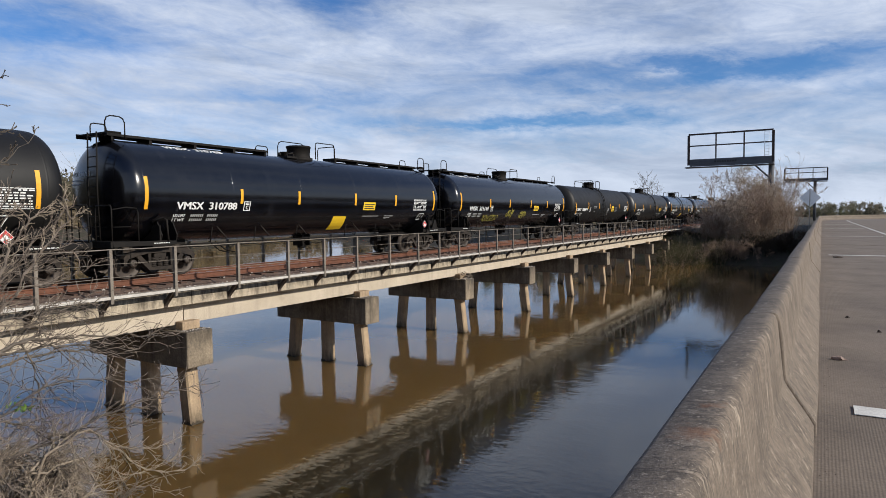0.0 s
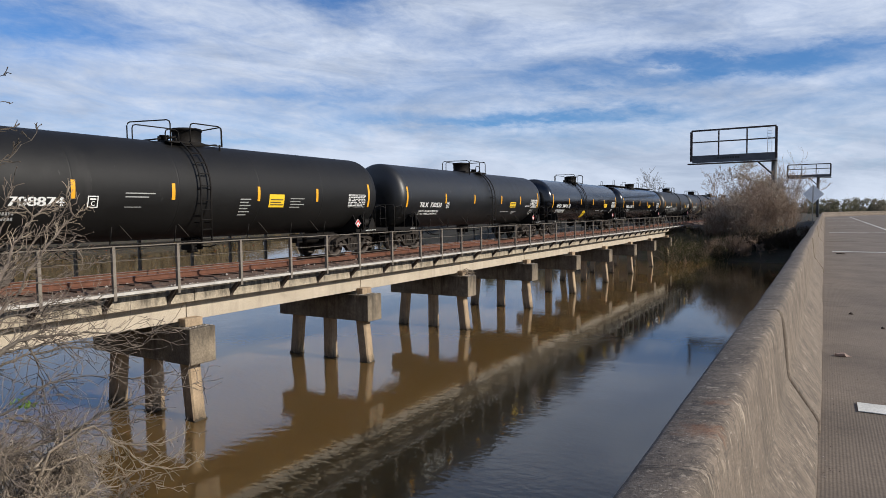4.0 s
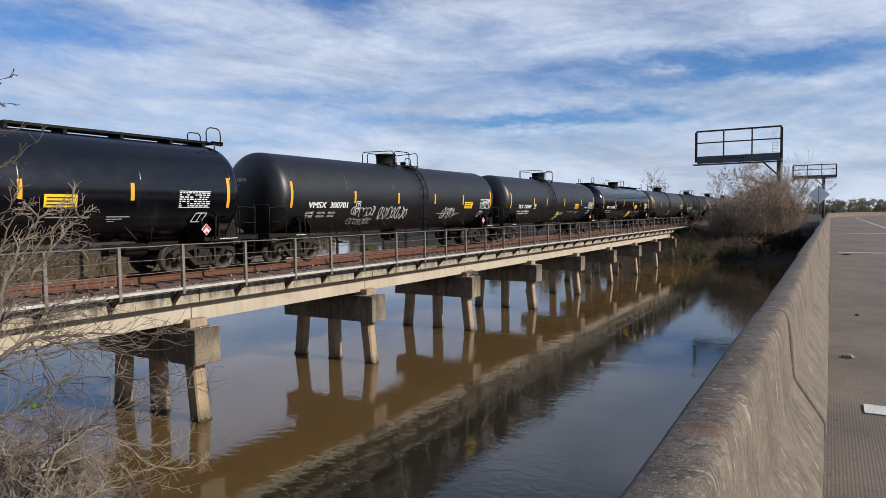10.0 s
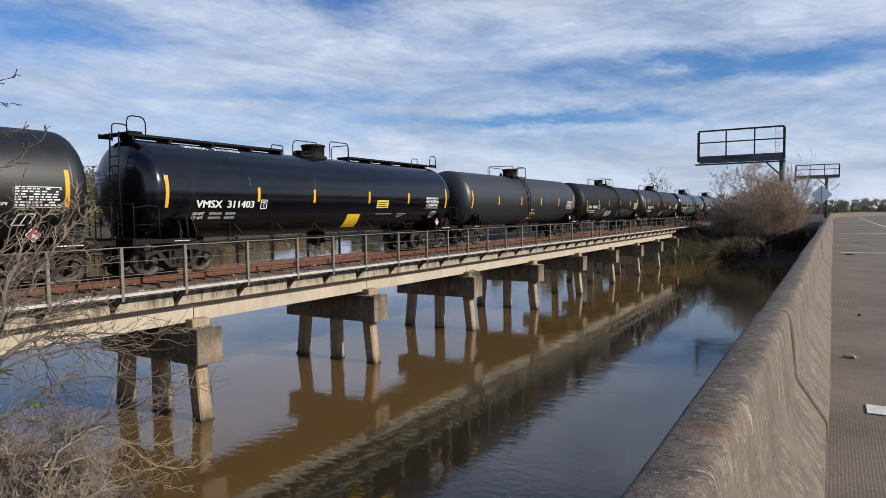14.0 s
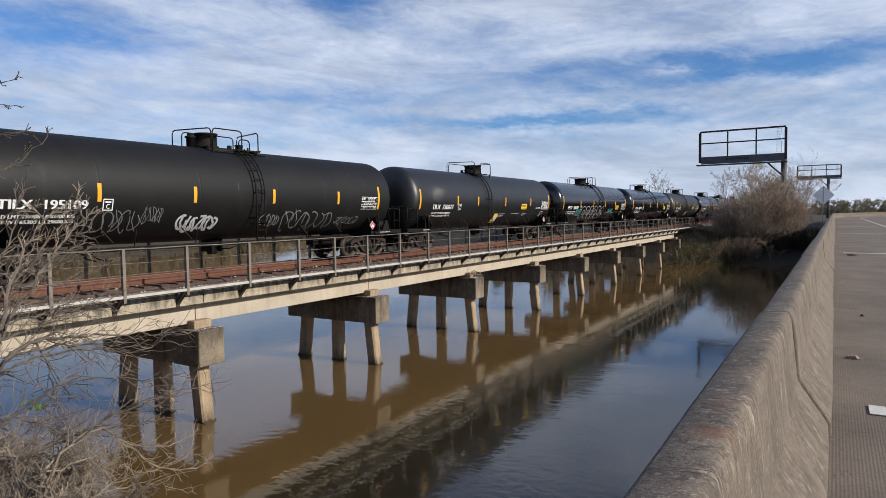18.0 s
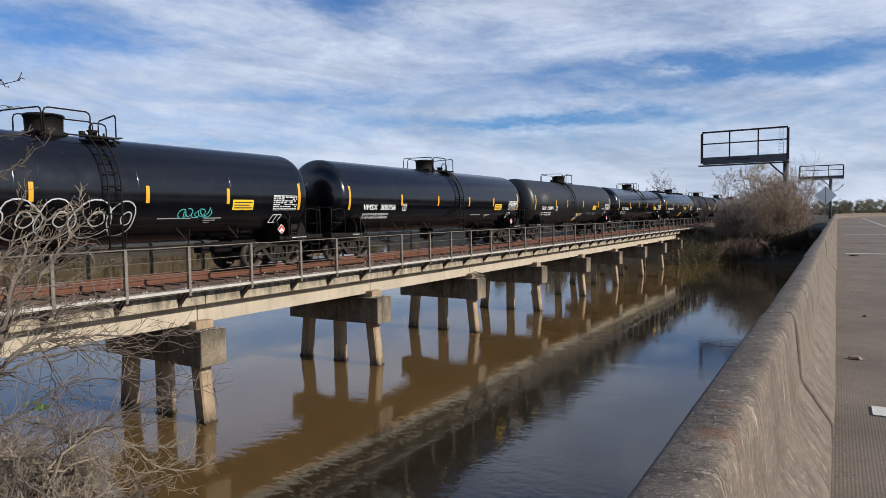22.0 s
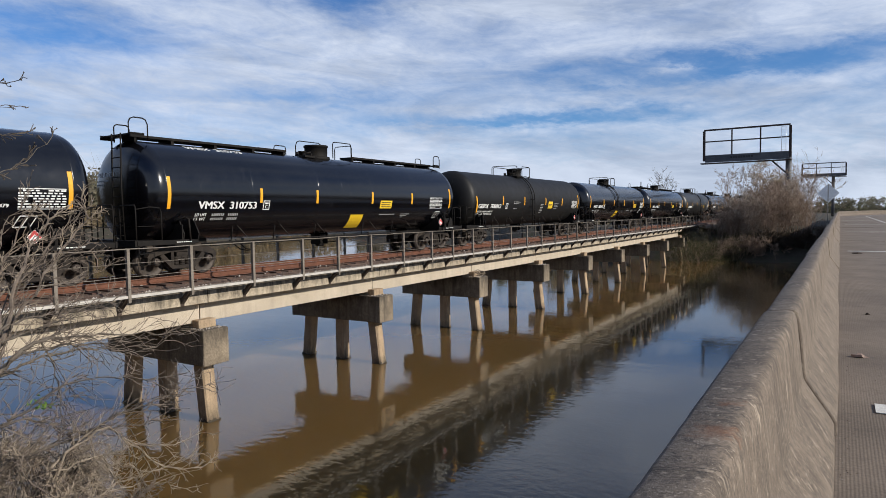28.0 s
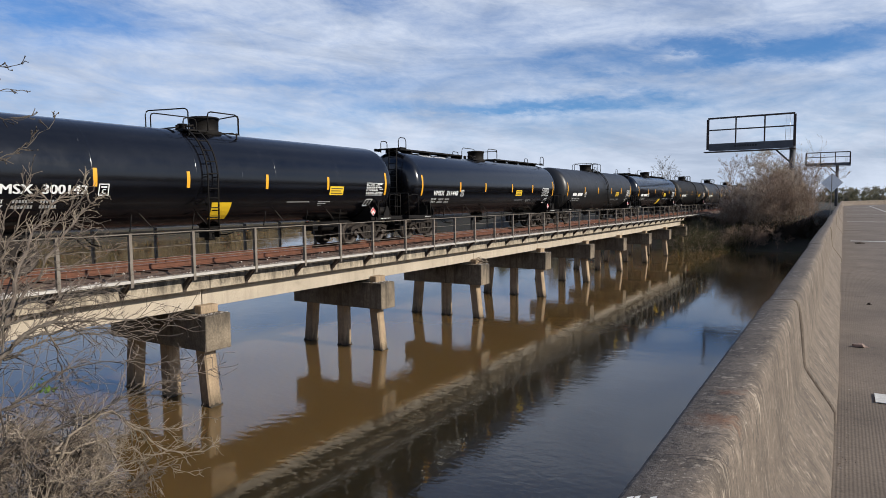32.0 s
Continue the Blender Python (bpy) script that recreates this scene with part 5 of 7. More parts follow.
def build_car(k, kind, mark, paint, extra):
    style = style_of(kind, mark, paint)
    refl, mark_ends, label_ends, square, table, ladder_y, turned = LAYOUT[style]
    if mark in NO_SQUARE:
        square = None
    words = {"black_gloss": "glossy black", "black_satin": "satin black", "charcoal": "dull charcoal", "grey_tank": "weathered grey"}[paint]
    fit = "a top running board" if kind == "board" else "a side ladder"
    more = {"yellow_tags": ", yellow graffiti", "white_tags": ", white graffiti", "grey_tags": ", grey graffiti", "bubble_tags": ", bubble graffiti", "dust": ", a dusty patch"}.get(extra, "")
    car = thing("tank_car", pose(TRACK_X, car_y(k, 0.0), RAIL_Z), "%s tank car with %s%s" % (words, fit, more), "tank car", "cars of the tank train")
    shell = part("tank", cached("tank_" + paint, make_shell, paint), None, car)
    for y in (-7.74, -4.62, -1.52, 1.58, 4.68, 7.74):
        part("weld_seam", cached("weld_seam_" + paint, make_seam, paint), None, shell, at=(0, y, 0))
    part("air_reservoir", cached("air_reservoir", make_reservoir, "frame"), None, car, at=(1.22, 7.62, 1.34))
    flip = Matrix.Rotation(math.pi, 4, "Z")
    for end in (Matrix.Identity(4), flip):
        part("end_sill", cached("end_sill", make_end, "frame"), None, car, at=end)
        for side in (Matrix.Identity(4), Matrix.Diagonal((-1, 1, 1, 1))):
            part("jacking_plate", cached("jacking_plate", make_side_plate, "frame"), None, car, at=end @ side)
        deck = part("end_platform", cached("end_platform", make_end_deck, "frame"), None, car, at=end)
        part("end_beam", cached("end_beam", make_end_beam, "frame"), None, car, at=end)
        for mirror in (Matrix.Identity(4), Matrix.Diagonal((-1, 1, 1, 1))):
            part("end_handrail", cached("end_handrail", make_end_rail, "frame"), None, deck, at=mirror)
            part("end_step", cached("end_step", make_steps, "frame"), None, deck, at=mirror)
            part("grab_iron", cached("grab_iron", make_grab_iron, "frame"), None, deck, at=mirror)
        part("coupler", cached("coupler", make_coupler, "truck"), None, car, at=end)
        truck = part("truck", cached("truck_bolster", lambda bm: (box(bm, -1.05, 1.05, -0.2, 0.2, 0.48, 0.72, 0.03), box(bm, -0.35, 0.35, -0.25, 0.25, 0.66, 0.74)), "truck"), None, car, at=pose(0, -7.02 if end is not flip else 7.02, 0))
        for x in (-1.0, 1.0):
            part("side_frame", cached("side_frame", make_side_frame, "truck"), None, truck, at=(x, 0, 0))
            for y in (-0.2, 0.0, 0.2):
                part("spring", cached("spring", make_springs, "truck"), None, truck, at=(x, y, 0))
        for y in (-0.89, 0.89):
            WHEELS[y].append(part("wheelset", cached("wheelset", make_wheelset, "wheel"), None, truck, at=(0, y, 0.457)))
        if kind == "board":
            part("end_ladder", cached("end_ladder", make_end_ladder, "frame"), None, car, at=end)
    part("brake_wheel", cached("brake_wheel", make_brake_wheel, "frame"), None, car, at=(-0.62, 8.72, 1.75))
    part("outlet_valve", cached("outlet_valve", make_outlet, "frame"), None, car)
    part("brake_piping", cached("brake_piping", make_piping, "frame"), None, car)
    for y in (-4.4, -1.95, 2.95, 4.85) if turned else (-5.0, -3.15, -1.3, 1.85, 4.4):
        part("side_guard", cached("side_guard", make_strut, "truck"), None, car, at=(0, y, 0))
    part("gusset", cached("gusset", make_brace, "frame"), None, car)
    top = TANK_Z + TANK_R
    face = pose(0, 0.2, 0) @ Matrix.Diagonal((1, -1, 1, 1)) if turned else Matrix.Identity(4)
    raised = Matrix.Translation((0, 0, top))
    if style == "old":
        part("dome", cached("small_dome", make_small_dome, "frame"), None, car, at=(0, -0.12, top - 0.04))
        part("saddle_plate", cached("saddle_plate", make_saddle, "truck"), None, car, "pale grey plate under the fittings", (0, 0, 0))
        part("vent_pipe", cached("vent_pipe", lambda bm: lathe(bm, [(0.13, -0.05), (0.13, 0.3), (0.17, 0.31), (0.17, 0.36), (0.10, 0.37), (0.10, 0.45), (0.0, 0.46)], "z", 14), "frame"), None, car, at=(0, -0.70, top - 0.02))
    else:
        part("dome", cached("dome", make_dome, "frame"), None, car, at=(0, -0.07, top - 0.02))
    part("valve_cluster", cached("valve_cluster", make_valves, "frame"), None, car, at=raised @ face)
    if kind == "ladder":
        plat = part("top_platform", cached("top_platform", lambda bm: (box(bm, 0.50, 0.78, -1.30, -0.36, -0.05, -0.02), box(bm, 0.70, 0.74, -1.2, -1.16, -0.34, -0.04), box(bm, 0.70, 0.74, 0.60, 0.64, -0.34, 0.0), box(bm, 0.755, 0.775, -1.30, 0.70, -0.07, -0.03)), "frame"), None, car, at=raised @ face)
        part("platform_board", cached("platform_board", lambda bm: box(bm, -0.78, -0.55, -1.66, 0.70, -0.05, -0.02), "frame"), None, plat)
        for y in (-1.5, 0.62):
            part("platform_board", cached("platform_cross", lambda bm: box(bm, -0.54, 0.54, -0.05, 0.05, 0.0, 0.03), "frame"), None, plat, at=(0, y, 0))
        for q, (a, b, h) in enumerate(TOP_HOOPS):
            part("handrail", cached("handrail_%d" % q, lambda bm: hoop(bm, a, b, -0.05, h), "frame"), None, plat)
        part("side_ladder", cached("side_ladder", make_ladder, "frame"), None, car, at=(0, ladder_y + 0.725, 0))
    else:
        part("running_board", cached("running_board", make_board, "frame"), None, car, at=pose(-0.28, 0, 0, 0, 0, 180))
        board = part("running_board", cached("running_board", make_board, "frame"), None, car)
        for q, (a, b, h, c) in enumerate(BOARD_HOOPS):
            part("handrail", cached("board_hoop_%d" % q, lambda bm: hoop(bm, a, b, -0.12, h, 0.02, c), "frame"), None, board, at=(0, 0, top + 0.1))
    # markings of the side that faces the road
    for i, y in enumerate(refl):
        big = i in (0, 5)
        part("reflector", cached("reflector_big" if big else "reflector", lambda bm, big=big: patch(bm, -0.055, 0.055, 1.98 if big else 2.17, 2.90 if big else 2.64, rows=6), "reflector"), None, shell, "orange-yellow reflective strip", (0, y, 0) if not (big and i == 0 and style in ("narrow", "old")) else (0.03, y, -0.22))
    rows_of = small_print(shell, kind)
    if mark_ends:
        y0, y1 = mark_ends
        if mark:
            lettering("reporting_mark", mark, y0, y1, 1.98, 2.20, "white", shell, "white stencilled lettering")
        else:
            rows_of("reporting_mark", "white", "white stencilled lettering", (y0, y0 + 0.75, 1.98, 2.2), (y0 + 0.95, y1, 1.98, 2.2))
        if kind == "board" and mark:
            lettering("top_mark", mark, TOP_Y[0], TOP_Y[1], 3.80, 3.885, "white", shell, "white lettering high on the tank")
        full = WEIGHTS.get(mark)
        for s, z in (("LD LMT", 1.76), ("LT WT", 1.63)):
            if full:
                lettering("weight_line", full[0 if z > 1.7 else 1], y0 + 0.06, y0 + 1.80, z, z + 0.085, "white", shell, "small white lettering")
            else:
                lettering("weight_line", s, y0 - 0.05, y0 + 0.36, z, z + 0.085, "white", shell, "small white lettering")
                for a, n in ((0.55, 7), (1.16, 6)):
                    rows_of("weight_figure", "faded_white", "small white figures", *[(y0 + a + 0.068 * q, y0 + a + 0.068 * q + 0.048, z + 0.004, z + 0.078) for q in range(n)])
        yb = refl[1] + 0.10 if style != "narrow" else -4.22
        rows_of("inspection_box", "white", "white outlined box", (yb, yb + 0.28, 2.22, 2.245), (yb, yb + 0.28, 1.94, 1.965), (yb, yb + 0.028, 1.965, 2.22), (yb + 0.252, yb + 0.28, 1.965, 2.22), (yb + 0.06, yb + 0.22, 2.14, 2.18))
        lettering("inspection_letter", "C", 0.09, 0.19, 1.99, 2.11, "white", shell, "white letter").location = (0, yb, 0)
    if label_ends:
        y0, y1 = label_ends
        lab = part("warning_label", cached("label_%s" % style, lambda bm: patch(bm, y0, y1, *((1.96, 2.40) if style == "narrow" else (1.98, 2.30))), "yellow"), None, shell, "yellow warning label")
        part("label_print", cached("label_print_%s" % style, lambda bm: [patch(bm, y0 + 0.06, y1 - 0.06 - 0.1 * (q % 2), 2.03 + 0.085 * q, 2.065 + 0.085 * q, 0.009, rows=1) for q in range(3)], "dark_print"), None, lab)
    if square:
        b0, b1, t0, t1 = square
        sq = part("test_square", cached("square_%s" % style, lambda bm: leaning(bm, b0, b1, t0, t1, 1.22, 1.74), "yellow"), None, shell, "yellow painted square")
        if style == "tilx":
            w = b1 - b0
            part("square_centre", cached("square_centre", lambda bm: leaning(bm, b0 + 0.33 * w, b0 + 0.86 * w, t0 + 0.25 * w, t0 + 0.75 * w, 1.30, 1.62, 0.009), "white"), None, sq, "white square in the middle")
            rows_of("stencil_lines", "faded_white", "small white stencilled line", (t1 + 0.12, t1 + 0.85, 1.70, 1.735), (t1 + 0.10, t1 + 0.75, 1.62, 1.65), (t1 + 0.08, t1 + 0.65, 1.55, 1.575))
    if table:
        y0, y1 = table
        cell = []
        rnd = random.Random(40 + k)
        for r in range(7):
            c = 0.0
            while c < 0.96:
                w = rnd.uniform(0.05, 0.14)
                if rnd.random() < 0.88:
                    cell.append((y0 + (y1 - y0) * c, y0 + (y1 - y0) * min(c + w, 1.0), 2.40 - 0.064 * r, 2.40 - 0.064 * r + 0.034))
                c += w + 0.035
        rows_of("data_table", "white", "white stencilled data table", (y0, y1, 2.45, 2.47), (y0, y1, 1.975, 1.99), *cell)
        if style not in ("grey", "narrow", "old"):
            rows_of("stencil_lines", "faded_white", "small white stencilled line", (2.2, 3.3, 1.72, 1.75), (3.75, 4.4, 1.72, 1.75), (3.75, 4.2, 1.66, 1.685), (3.8, 4.0, 1.60, 1.62))
            bm = B()
            for pts in (((6.42, 1.56), (6.80, 1.56)), ((6.80, 1.56), (6.90, 1.82)), ((6.90, 1.82), (6.52, 1.82)), ((6.52, 1.82), (6.42, 1.56)), ((6.61, 1.56), (6.71, 1.82))):
                ribbon(bm, pts, 0.026)
            part("outline_box", bm, M["white"], shell, "small white outlined box")
            if mark.startswith("TILX"):
                lettering("class_mark", "AAR ST-479", 5.55, 6.25, 2.02, 2.10, "white", shell, "small white lettering")
        if style == "narrow":
            rows_of("stencil_lines", "faded_white", "small white stencilled line", (-3.2, -2.3, 2.32, 2.35), (-3.2, -2.5, 2.22, 2.25), (-3.2, -2.7, 1.95, 1.97), *[(0.75, 1.2 - 0.1 * (q % 2), 2.2 - 0.1 * q, 2.235 - 0.1 * q) for q in range(6)], *[(3.0, 3.7 - 0.2 * (q % 2), 2.25 - 0.1 * q, 2.28 - 0.1 * q) for q in range(4)])
    # the number repeated on the head
    if mark:
        vs, fs = SHAPES[mark.replace(" ", "  ")]
        part("head_stencil", raw_mesh("head_stencil", [on_head(-1.18 + 1.2 * u, 2.93 + 0.125 * v, 0.0012 * k) for u, v, k in vs], fs, M["white"]), None, shell, "white stencilled lettering on the tank head")
    for z, w, h in ((2.79, 0.85, 0.04), (2.68, 0.6, 0.04), (1.80, 0.3, 0.05)):
        bm = B()
        quad(bm, on_head(-1.12, z), on_head(-1.12 + w / 2, z), on_head(-1.12 + w / 2, z + h), on_head(-1.12, z + h))
        quad(bm, on_head(-1.12 + w / 2, z), on_head(-1.12 + w, z), on_head(-1.12 + w, z + h), on_head(-1.12 + w / 2, z + h))
        part("head_line", bm, M["faded_white"], shell, "faded white stencil line on the tank head")
    for y0, y1 in ((-7.52, -7.0), (7.25, 7.95)):
        n = 7
        for q in range(n):
            bm = B()
            quad(bm, (1.486, y0 + (y1 - y0) * (q + 0.1) / n, 1.01), (1.486, y0 + (y1 - y0) * (q + 0.85) / n, 1.01), (1.486, y0 + (y1 - y0) * (q + 0.85) / n, 1.035), (1.486, y0 + (y1 - y0) * (q + 0.1) / n, 1.035))
            part("sill_stencil", bm, M["white"], car, "white stencil on the sill")
    # hazard placards on the end posts
    for y in (6.75,):
        hold = part("placard_holder", cached("placard_holder", lambda bm: box(bm, -0.01, 0.01, -0.125, 0.125, -0.125, 0.125, 0.004), "white"), None, car, "white hazard placard in its holder", pose(1.49, y, 1.32, 45, 0, 0))
        part("placard_print", cached("placard_print", lambda bm: (box(bm, 0.012, 0.014, -0.112, 0.112, 0.045, 0.112), box(bm, 0.012, 0.014, 0.045, 0.112, -0.112, 0.043), box(bm, 0.012, 0.014, -0.112, -0.03, -0.112, -0.03)), "red"), None, hold, "red and white hazard print")
    if extra == "dust":
        part("dust_patch", cached("dust_patch", lambda bm: patch(bm, -1.15, 1.15, 2.2, 3.2, 0.005, rows=10), "dust_film"), None, shell, "pale dusty smear on the tank side", (0, -6.2, 0))
    if extra in ("yellow_tags", "white_tags", "grey_tags", "bubble_tags", "orange_print"):
        add_tags(shell, extra)
    return car


TRAIN_S = [(0.0, 0.0), (3.0, 31.03), (6.0, 61.97), (9.0, 92.84), (13.0, 133.96), (20.0, 206.14), (25.0, 257.82), (28.0, 288.96), (32.0, 330.42)]


def car_y(k, s):
    """Where the middle of car k stands when the train has run s metres."""
    return 11.13 + 7.72 + PITCH * k - s


WHEELS = {-0.89: [], 0.89: []}
TRAIN = [(k - 1, build_car(k - 1, *spec)) for k, spec in enumerate(CARS)]


# ---------------------------------------------------------------- plants
M.update({
    "twig": surface("bare_grey_twigs", (0.19, 0.152, 0.122), (0.095, 0.075, 0.06), 0.9, grain=30, coarse=3, bump=0.2),
    "dark_twig": surface("dark_twigs", (0.10, 0.08, 0.062), (0.06, 0.048, 0.038), 0.95, grain=30, coarse=3, bump=0.2),
    "pale_twig": surface("pale_dry_twigs", (0.30, 0.245, 0.185), (0.17, 0.135, 0.10), 0.9, grain=30, coarse=3, bump=0.2),
    "bark": surface("grey_bark", (0.15, 0.125, 0.10), (0.085, 0.07, 0.055), 0.95, grain=22, coarse=4, bump=0.6),
    "brush": surface("brown_winter_brush", (0.36, 0.268, 0.20), (0.235, 0.17, 0.128), 0.95, spec=0.1, grain=4, coarse=0.5, bump=0, space="World"),
    # darker copy of the brush, with the road's shadow put into its colour
    "shaded_brush": surface("shaded_winter_brush", (0.075, 0.058, 0.042), (0.045, 0.036, 0.027), 0.95, spec=0.05, grain=4, coarse=0.5, bump=0, space="World"),
    "pale_brush": surface("pale_winter_twigs", (0.46, 0.385, 0.30), (0.33, 0.27, 0.21), 0.95, spec=0.1, grain=4, coarse=0.5, bump=0, space="World"),
    "leaf": surface("dull_green_leaves", (0.052, 0.050, 0.020), (0.036, 0.034, 0.015), 0.9, spec=0.08, grain=9, coarse=0.8, bump=0, space="World"),
    "fresh_leaf": surface("fresh_green_leaves", (0.12, 0.20, 0.03), (0.09, 0.15, 0.03), 0.6, grain=9, coarse=3, bump=0),
    "yellow_leaf": surface("yellowish_spring_leaves", (0.20, 0.19, 0.05), (0.15, 0.13, 0.05), 0.7, grain=9, coarse=0.8, bump=0, space="World"),
    "woods": surface("far_woods", (0.085, 0.09, 0.045), (0.15, 0.125, 0.09), 0.95, grain=1.5, coarse=0.06, bump=0, space="World"),
    "tan_thicket": surface("tan_thicket", (0.19, 0.15, 0.09), (0.12, 0.093, 0.058), 0.95, grain=1.5, coarse=0.15, bump=0, space="World"),
    "dead_grass": surface("dead_grass", (0.24, 0.19, 0.11), (0.15, 0.13, 0.07), 0.95, grain=4, coarse=0.6, bump=0, space="World"),
    "grey_steel": surface("grey_sign_steel", (0.10, 0.105, 0.115), (0.075, 0.08, 0.088), 0.6, metal=0.3, grain=12, coarse=1, bump=0.05),
    "brown_steel": surface("brown_sign_steel", (0.045, 0.034, 0.032), (0.06, 0.04, 0.032), 0.7, metal=0.3, grain=12, coarse=1, bump=0.05),
    "litter_paper": surface("dirty_paper", (0.36, 0.26, 0.21), (0.22, 0.16, 0.13), 0.9, grain=40, coarse=12, bump=0.2),
    "sign_back": surface("bare_aluminium_sign", (0.78, 0.79, 0.80), (0.68, 0.69, 0.70), 0.42, metal=0.85, grain=10, coarse=2, bump=0.03),
})


def sprout(rnd, out, p, d, length, r, depth, bend=0.22, droop=0.0, kids=(2, 4), sides=3, ratio=0.58, rmin=0.006):
    """Adds one branch and its side branches to out: a list of verts and one of faces."""
    verts, faces = out
    n = max(3, int(5 if depth > 0 else 3))
    last = None
    d = d.normalized()
    nodes = []
    for i in range(n + 1):
        f = i / n
        rr = max(r * (1 - 0.72 * f), rmin)
        a = d.orthogonal().normalized()
        b = d.cross(a)
        base = len(verts)
        for k in range(sides):
            q = a * math.cos(k * math.tau / sides) + b * math.sin(k * math.tau / sides)
            verts.append(p + q * rr)
        if last is not None:
            for k in range(sides):
                faces.append((last + k, last + (k + 1) % sides, base + (k + 1) % sides, base + k))
        last = base
        nodes.append((p.copy(), d.copy(), rr))
        d = (d + Vector((rnd.gauss(0, bend), rnd.gauss(0, bend), rnd.gauss(0, bend) - droop))).normalized()
        p = p + d * (length / n)
    if depth <= 0:
        return
    for _ in range(rnd.randint(*kids)):
        i = rnd.randint(1, n)
        q, e, rr = nodes[i]
        side = Vector((rnd.gauss(0, 1), rnd.gauss(0, 1), rnd.gauss(0.15, 0.8))).normalized()
        sprout(rnd, out, q, e + side * rnd.uniform(0.5, 1.0), length * ratio * rnd.uniform(0.7, 1.2), rr * 0.72, depth - 1, bend, droop, kids, 3, ratio, rmin)


def leaf_quads(rnd, out, centre, spread, n, size):
    verts, faces = out
    for _ in range(n):
        c = centre + Vector((rnd.gauss(0, spread.x), rnd.gauss(0, spread.y), rnd.gauss(0, spread.z)))
        a = Vector((rnd.gauss(0, 1), rnd.gauss(0, 1), rnd.gauss(0, 1))).normalized()
        b = a.orthogonal().normalized() * size * rnd.uniform(0.5, 1.2) * 0.5
        a = a * size * rnd.uniform(0.6, 1.3)
        k = len(verts)
        verts += [c - a, c + b, c + a, c - b]
        faces.append((k, k + 1, k + 2, k + 3))


def bare_shrub(name, at, label, category, stems, rnd, mat, height, lean, depth=4, r=0.03, kids=(2, 4), bend=0.2, droop=0.0, group="", spread=0.8, ratio=0.58, stem_mat="bark", rmin=0.006):
    """A leafless shrub: each stem is a part, its fine twigs another."""
    ob = thing(name, at, label, category, group)
    twigs = ([], [])
    for _ in range(stems):
        stem = ([], [])
        base = Vector((rnd.gauss(0, spread), rnd.gauss(0, spread * 0.7), -0.25))
        d = Vector(lean) + Vector((rnd.gauss(0, 0.45), rnd.gauss(0, 0.4), rnd.uniform(0.3, 1.0)))
        h = height * rnd.uniform(0.6, 1.15)
        sprout(rnd, stem, base, d, h, r * rnd.uniform(0.7, 1.2), 0, bend * 0.8, droop, sides=6)
        tips = stem[0][::6]
        part("stem", raw_mesh("stem", *stem, M[stem_mat], True), None, ob)
        for i in range(1, len(tips)):
            c = sum((stem[0][i * 6 + q] for q in range(6)), Vector()) / 6
            for _ in range(rnd.randint(2, 4)):
                side = Vector((rnd.gauss(0, 1), rnd.gauss(0, 1), rnd.gauss(0.2, 0.7))).normalized()
                sprout(rnd, twigs, c, d.normalized() + side * rnd.uniform(0.5, 1.1), h * 0.38 * rnd.uniform(0.6, 1.2), r * 0.45, depth - 1, bend, droop, kids, 3, ratio, rmin)
    tagged(part("twig_mass", raw_mesh("twig_mass", *twigs, M[mat]), None, ob), kind="stuff")
    return ob


def spray(rnd, out, tips, p, d, length, r, depth, curl=0.5, kids=(2, 4), rmin=0.0042, droop=0.0):
    """A curving twig that forks again and again, with a knob at each end."""
    verts, faces = out
    d = d.normalized()
    axis = Vector((rnd.gauss(0, 1), rnd.gauss(0, 1), rnd.gauss(0, 1))).normalized()
    n = 6 if depth > 1 else 5
    turn = rnd.uniform(-1, 1) * curl / n
    last, nodes = None, []
    for i in range(n + 1):
        rr = max(r * (1 - 0.7 * i / n), rmin)
        a = d.orthogonal().normalized()
        b = d.cross(a)
        base = len(verts)
        verts.extend([p + (a * math.cos(k * math.tau / 3) + b * math.sin(k * math.tau / 3)) * rr for k in range(3)])
        if last is not None:
            faces.extend([(last + k, last + (k + 1) % 3, base + (k + 1) % 3, base + k) for k in range(3)])
        last = base
        nodes.append((p.copy(), d.copy(), rr))
        d = Matrix.Rotation(turn, 3, axis) @ d
        d = (d + Vector((rnd.gauss(0, 0.09), rnd.gauss(0, 0.09), rnd.gauss(0, 0.09) - droop))).normalized()
        p = p + d * (length / n)
    tips.append((nodes[-1][0], rr))
    if depth <= 0:
        return
    for _ in range(rnd.randint(*kids)):
        q, e, rr = nodes[rnd.randint(1, n)]
        side = e.cross(Vector((rnd.gauss(0, 1), rnd.gauss(0, 1), rnd.gauss(0, 1)))).normalized()
        spray(rnd, out, tips, q, e + side * rnd.uniform(0.45, 1.15), length * rnd.uniform(0.42, 0.75), rr * 0.75, depth - 1, curl, kids, rmin, droop)


def knobs(out, tips, size):
    verts, faces = out
    for p, r in tips:
        k = len(verts)
        s = max(size, r * 1.5)
        verts.extend([p + Vector(v) * s for v in ((1, 0, 0), (-1, 0, 0), (0, 1, 0), (0, -1, 0), (0, 0, 1.3), (0, 0, -1.3))])
        faces.extend([(k, k + 2, k + 4), (k + 2, k + 1, k + 4), (k + 1, k + 3, k + 4), (k + 3, k, k + 4), (k + 2, k, k + 5), (k + 1, k + 2, k + 5), (k + 3, k + 1, k + 5), (k, k + 3, k + 5)])


